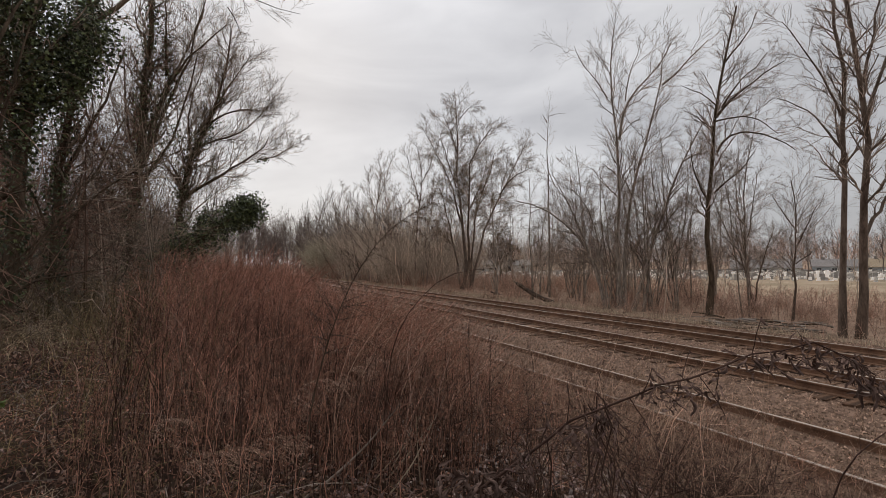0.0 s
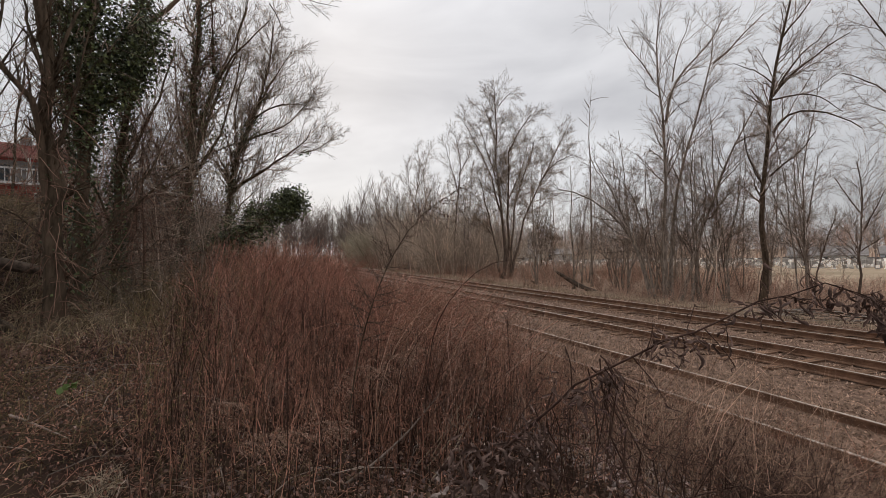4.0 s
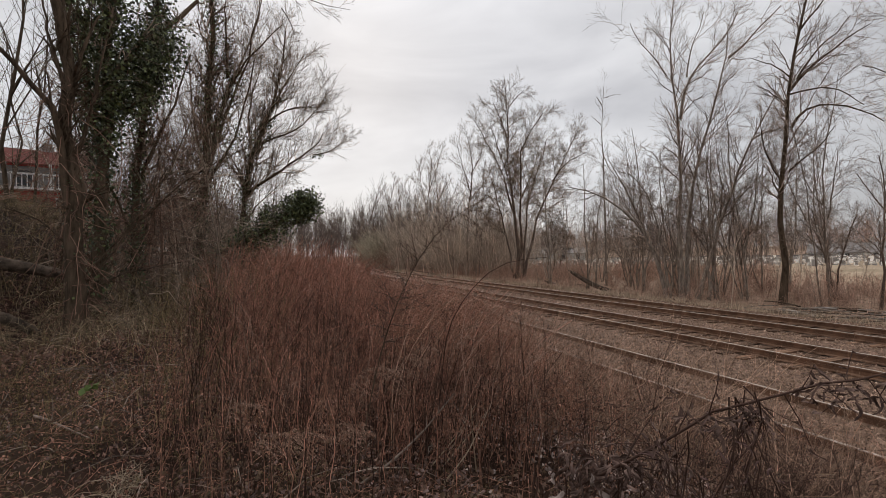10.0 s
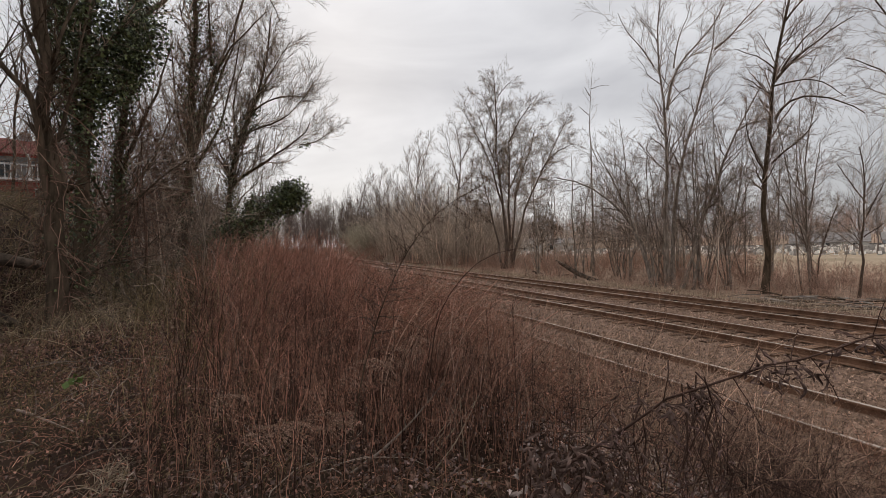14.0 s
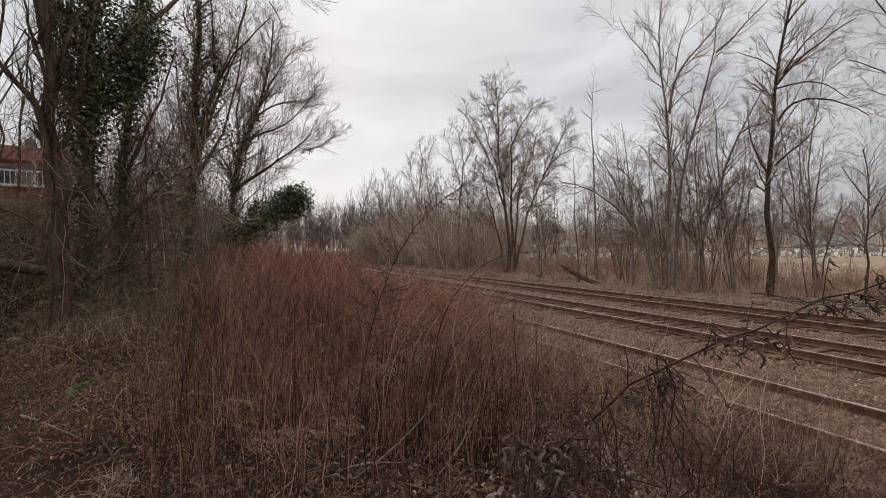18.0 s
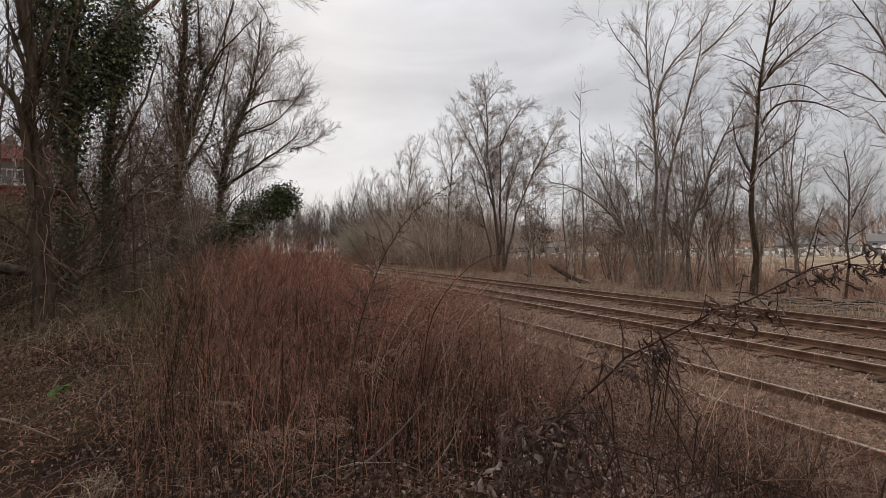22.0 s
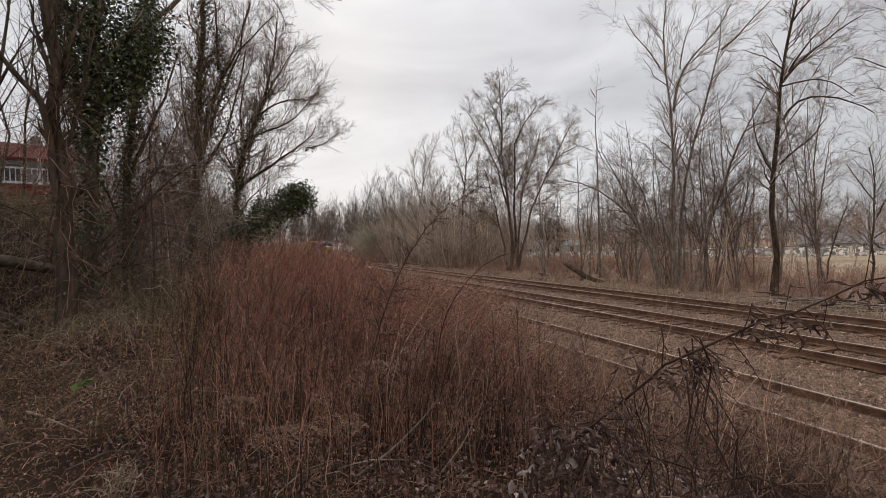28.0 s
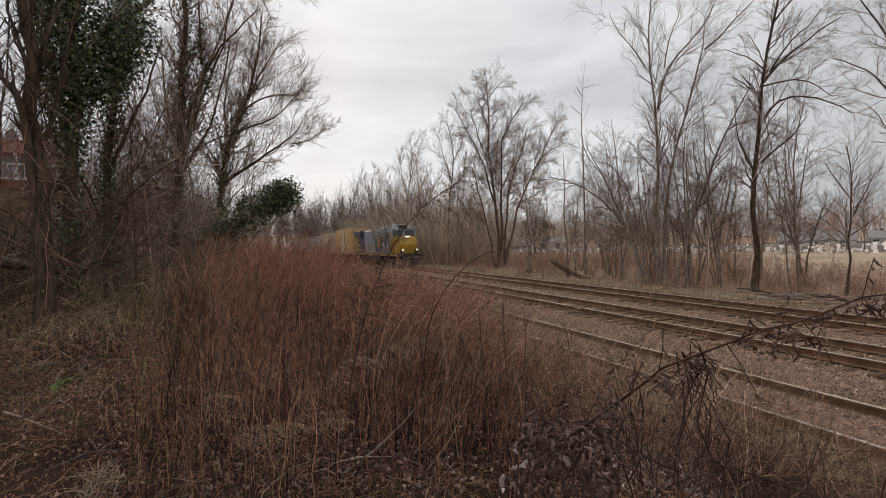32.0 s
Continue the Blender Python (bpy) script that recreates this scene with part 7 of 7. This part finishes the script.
def locomotive():
    t = tagged(new("locomotive"), "blue-grey diesel locomotive with a yellow nose and lit headlights", "locomotive")
    box_part("underframe", (-1.5, 1.5, 0.7, 23.0, 1.12, 1.42), M_BLACK, t, 0.03)
    for s in (-1, 1):
        box_part("sill_stripe", (s * 1.505 - 0.01, s * 1.505 + 0.01, 1.0, 22.7, 1.2, 1.36), M_YEL, t)
    box_part("fuel_tank", (-1.35, 1.35, 8.2, 14.0, 0.35, 1.12), M_BLACK, t, 0.18)
    bogie(t, 4.6, 3, 1.9)
    bogie(t, 18.8, 3, 1.9)
    # nose: sloped, yellow
    bm = bmesh.new()
    prof = [(1.25, 1.42), (1.1, 2.4), (1.5, 3.25), (2.9, 3.4), (2.9, 1.42)]
    a = [bm.verts.new((-1.2 + (0.22 if i in (1, 2) else 0.1 if i == 0 else 0), y, z)) for i, (y, z) in enumerate(prof)]
    b = [bm.verts.new((1.2 - (0.22 if i in (1, 2) else 0.1 if i == 0 else 0), y, z)) for i, (y, z) in enumerate(prof)]
    bm.faces.new(a)
    bm.faces.new(b[::-1])
    for i in range(5):
        j = (i + 1) % 5
        bm.faces.new((a[j], a[i], b[i], b[j]))
    bmesh.ops.recalc_face_normals(bm, faces=bm.faces)
    bmesh.ops.bevel(bm, geom=list(bm.edges), offset=0.06, segments=2, affect="EDGES")
    part("nose", bm, M_YEL, t, "yellow nose")
    box_part("nose_door", (-0.95, -0.35, 1.1, 1.2, 1.5, 2.3), M_YEL, t, 0.02)
    # cab
    bm = bmesh.new()
    prof = [(2.85, 1.42), (2.8, 3.1), (3.15, 4.2), (3.5, 4.5), (5.5, 4.55), (5.5, 1.42)]
    a = [bm.verts.new((-1.5 + (0.28 if z > 4.3 else 0.05 if z > 4 else 0), y, z)) for y, z in prof]
    b = [bm.verts.new((1.5 - (0.28 if z > 4.3 else 0.05 if z > 4 else 0), y, z)) for y, z in prof]
    bm.faces.new(a)
    bm.faces.new(b[::-1])
    for i in range(6):
        j = (i + 1) % 6
        bm.faces.new((a[j], a[i], b[i], b[j]))
    bmesh.ops.recalc_face_normals(bm, faces=bm.faces)
    cab = part("cab", bm, M_GREYB, t)
    f = box_part("cab_front", (-1.47, 1.47, 2.76, 2.84, 1.45, 3.15), M_YEL, cab, 0, "yellow front panel")
    for s in (-1, 1):
        w = box_part("windscreen", (s * 0.72 - 0.55, s * 0.72 + 0.55, -0.03, 0.03, -0.42, 0.42), M_GLASS, cab, 0.02)
        w.matrix_local = pose(0, 2.94, 3.65, -17.5)
        box_part("side_window", (s * 1.5 - 0.03, s * 1.5 + 0.03, 3.6, 5.1, 3.1, 3.8), M_GLASS, cab, 0.02)
        box_part("yellow_side", (s * 1.505 - 0.012, s * 1.505 + 0.012, 2.85, 3.5, 1.45, 3.9), M_YEL, cab)
    box_part("number_board", (-0.45, 0.45, 3.0, 3.4, 4.3, 4.62), M_BLACK, cab, 0.02)
    box_part("roof_unit", (-0.7, 0.7, 3.7, 5.2, 4.53, 4.74), M_PALEC, cab, 0.05)
    box_part("cab_door", (-1.53, -1.49, 5.0, 5.46, 1.5, 3.4), M_NAVY, cab, 0.02)
    # lamps
    for x, z in ((-0.12, 3.3), (0.12, 3.3)):
        bm = rod(bmesh.new(), (x, 1.62, z), (x, 1.44, z), 0.085, 14)
        part("headlight", bm, M_LIGHT, t, "lit headlight")
    for x in (-0.82, 0.82):
        bm = rod(bmesh.new(), (x, 0.95, 1.85), (x, 0.8, 1.85), 0.07, 14)
        part("ditch_light", bm, M_LIGHT, t, "lit lower headlight")
        box_part("lamp_bracket", (x - 0.14, x + 0.14, 0.95, 1.25, 1.42, 1.98), M_BLACK, t, 0.02)
    # hood
    hood = box_part("hood", (-0.95, 0.95, 5.5, 18.4, 1.42, 4.4), M_GREYB, t, 0.12)
    for i in range(14):
        for s in (-1, 1):
            box_part("hood_door", (s * 0.95 - 0.02, s * 0.95 + 0.02, 6.0 + i * 0.78, 6.68 + i * 0.78, 1.6, 3.3), M_GREYB if i not in (4, 5, 6, 7) else M_NAVY, hood, 0.01)
    box_part("dynamic_brake_blister", (-1.25, 1.25, 6.2, 9.0, 3.5, 4.55), M_GREYB, hood, 0.08)
    box_part("exhaust_stack", (-0.4, 0.4, 11.2, 12.6, 4.38, 4.62), M_BLACK, hood, 0.03)
    box_part("yellow_panel", (-0.985, 0.985, 9.6, 11.0, 2.2, 3.5), M_YEL, hood)
    rad = box_part("radiator_section", (-1.0, 1.0, 18.4, 22.4, 1.42, 4.45), M_NAVY, t, 0.06)
    box_part("radiator_wing", (-1.55, 1.55, 18.5, 22.2, 3.65, 4.5), M_NAVY, rad, 0.1)
    for i in range(3):
        box_part("yellow_stripe", (-1.02, 1.02, 21.0, 22.42, 1.7 + i * 0.7, 2.0 + i * 0.7), M_YEL, rad)
    # plough, coupler, steps, handrails
    bm = bmesh.new()
    vs = [bm.verts.new(v) for v in ((-1.4, 0.9, 0.95), (0, 0.35, 0.95), (1.4, 0.9, 0.95), (-1.45, 0.75, 0.15), (0, 0.1, 0.15), (1.45, 0.75, 0.15), (-1.4, 1.1, 0.95), (1.4, 1.1, 0.95), (-1.45, 1.1, 0.15), (1.45, 1.1, 0.15))]
    for q in ((0, 3, 4, 1), (1, 4, 5, 2), (6, 8, 3, 0), (2, 5, 9, 7), (0, 1, 2, 7, 6), (3, 8, 9, 5, 4), (6, 7, 9, 8)):
        bm.faces.new([vs[i] for i in q])
    part("plough", bm, M_BLACK, t)
    box_part("coupler", (-0.18, 0.18, 0.0, 0.8, 0.75, 1.05), M_BLACK, t, 0.03)
    box_part("coupler", (-0.18, 0.18, 22.9, 23.5, 0.75, 1.05), M_BLACK, t, 0.03)
    for s in (-1, 1):
        for y in (1.3, 2.3, 22.0):
            box_part("step", (s * 1.35 - 0.15, s * 1.35 + 0.15, y - 0.25, y + 0.25, 0.5, 0.55), M_BLACK, t)
        bm = rod(bmesh.new(), (s * 1.46, 5.7, 2.4), (s * 1.46, 22.5, 2.4), 0.022, 6)
        part("handrail", bm, M_YEL, t, "yellow handrail")
        for i in range(12):
            bm = rod(bmesh.new(), (s * 1.46, 5.8 + i * 1.4, 1.42), (s * 1.46, 5.8 + i * 1.4, 2.4), 0.02, 6)
            part("handrail_post", bm, M_YEL, t)
        bm = rod(bmesh.new(), (s * 1.3, 0.85, 1.42), (s * 1.3, 0.85, 2.4), 0.025, 6)
        rod(bm, (s * 1.3, 0.85, 2.4), (s * 0.5, 0.85, 2.3), 0.022, 6)
        part("front_handrail", bm, M_YEL, t)
    return t


def boxcar(label, L, top, body, roof, door, ribs=14):
    t = tagged(new("boxcar"), label, "railway wagon", "wagons of the train")
    b = box_part("body", (-1.5, 1.5, 0.5, L - 0.5, 1.1, top), body, t, 0.04)
    for i in range(ribs):
        y = 0.8 + i * (L - 1.6) / (ribs - 1)
        for s in (-1, 1):
            box_part("rib", (s * 1.53 - 0.04, s * 1.53 + 0.04, y - 0.05, y + 0.05, 1.1, top - 0.05), body, b)
    for i in range(9):
        for y in (0.46, L - 0.46):
            box_part("end_corrugation", (-1.35, 1.35, y - 0.04, y + 0.04, 1.45 + i * 0.4, 1.6 + i * 0.4), body, b)
    box_part("roof", (-1.45, 1.45, 0.45, L - 0.45, top, top + 0.14), roof, t, 0.05)
    for s in (-1, 1):
        box_part("door", (s * 1.6 - 0.04, s * 1.6 + 0.04, L / 2 - 1.5, L / 2 + 1.5, 1.15, top - 0.25), door, t, 0.02)
        bm = bmesh.new()
        for i in range(7):
            rod(bm, (s * 1.62, 0.6, 1.2 + i * 0.42), (s * 1.62, 1.05, 1.2 + i * 0.42), 0.02, 5)
        part("ladder", bm, M_BLACK, t)
    box_part("underframe", (-0.5, 0.5, 0.0, L, 0.8, 1.1), M_BLACK, t, 0.02)
    bogie(t, 2.3, 2, 1.75)
    bogie(t, L - 2.3, 2, 1.75)
    return t


def hopper(label, L, top, body):
    t = tagged(new("hopper_wagon"), label, "railway wagon", "wagons of the train")
    bm = bmesh.new()
    prof = [(0.9, 2.0), (0.4, top), (L - 0.4, top), (L - 0.9, 2.0), (L - 3.2, 0.9), (3.2, 0.9)]
    a = [bm.verts.new((-1.5, y, z)) for y, z in prof]
    b = [bm.verts.new((1.5, y, z)) for y, z in prof]
    bm.faces.new(a)
    bm.faces.new(b[::-1])
    for i in range(6):
        j = (i + 1) % 6
        bm.faces.new((a[j], a[i], b[i], b[j]))
    bmesh.ops.recalc_face_normals(bm, faces=bm.faces)
    bd = part("body", bm, body, t)
    for i in range(9):
        for s in (-1, 1):
            y = 1.2 + i * (L - 2.4) / 8
            box_part("rib", (s * 1.53 - 0.04, s * 1.53 + 0.04, y - 0.06, y + 0.06, 1.9, top), body, bd)
    box_part("roof_walk", (-0.6, 0.6, 0.6, L - 0.6, top, top + 0.12), M_BLACK, t)
    box_part("underframe", (-0.5, 0.5, 0.0, L, 0.8, 1.1), M_BLACK, t, 0.02)
    bogie(t, 2.0, 2, 1.75)
    bogie(t, L - 2.0, 2, 1.75)
    return t


def train():
    cars = [(locomotive(), 0.0)]
    cars.append((boxcar("tall ochre boxcar coupled behind the locomotive", 15.5, 5.1, M_OCHRE, M_ROOF_T, M_CREAM), 23.6))
    cars.append((boxcar("faded cream boxcar with a rusty roof", 17.0, 4.9, M_CREAM, M_ROOF_T, M_OCHRE), 39.2))
    for i in range(4):
        cars.append((hopper("dusty pale hopper wagon", 14.0, 4.75, M_PALEC), 56.4 + i * 14.2))
    return cars


TRAIN = train()


def train_front(t):
    """Where the front coupler is along the line at t seconds."""
    return 47.4 + 19.6 * (32.0 - t)


def motions():
    for ob, off in TRAIN:
        rows = []
        for t in (0, 3, 6, 9, 12, 15, 18, 20, 22, 24, 25, 26, 27, 28, 29, 30, 31, 32):
            x, y, a = along(16.02, train_front(t) + off)
            rows.append((float(t), pose(float(x), float(y), 0, 0, 0, math.degrees(a))))
        walk(ob, rows)
    # wind on the arching branch: side shift, lift, lean
    gusts = [(0.0, -0.077, -0.066, -6.0), (2.0, -0.084, -0.037, -5.4), (3.5, -0.16, -0.024, -0.5), (6.0, -0.047, -0.029, -2.0), (7.5, 0.04, -0.01, -5.0), (8.5, 0.081, -0.007, -8.7),
             (9.5, 0.115, -0.02, -10.5), (11.0, 0.093, -0.041, -11.3), (12.5, 0.076, -0.075, -7.5), (14.0, 0.049, -0.048, -7.7), (16.5, 0.035, -0.044, -0.8), (18.0, -0.025, -0.035, -1.3),
             (19.0, 0.0, 0.0, -1.5), (20.5, 0.045, 0.005, -0.3), (22.0, 0.001, 0.03, -0.5), (23.0, -0.014, 0.056, 0.0)]
    gusts += [(25.0, 0.08, 0.038, -1.4), (25.5, 0.078, 0.045, -3.0), (29.0, 0.046, 0.016, -2.3), (32.0, 0.069, 0.02, -6.0)]
    walk(ARM, [(t, pose(u, 0, ARM_Z + v, 0, -a, 0)) for t, u, v, a in gusts])
    for ob, rows in SWAYS:
        walk(ob, rows)


motions()
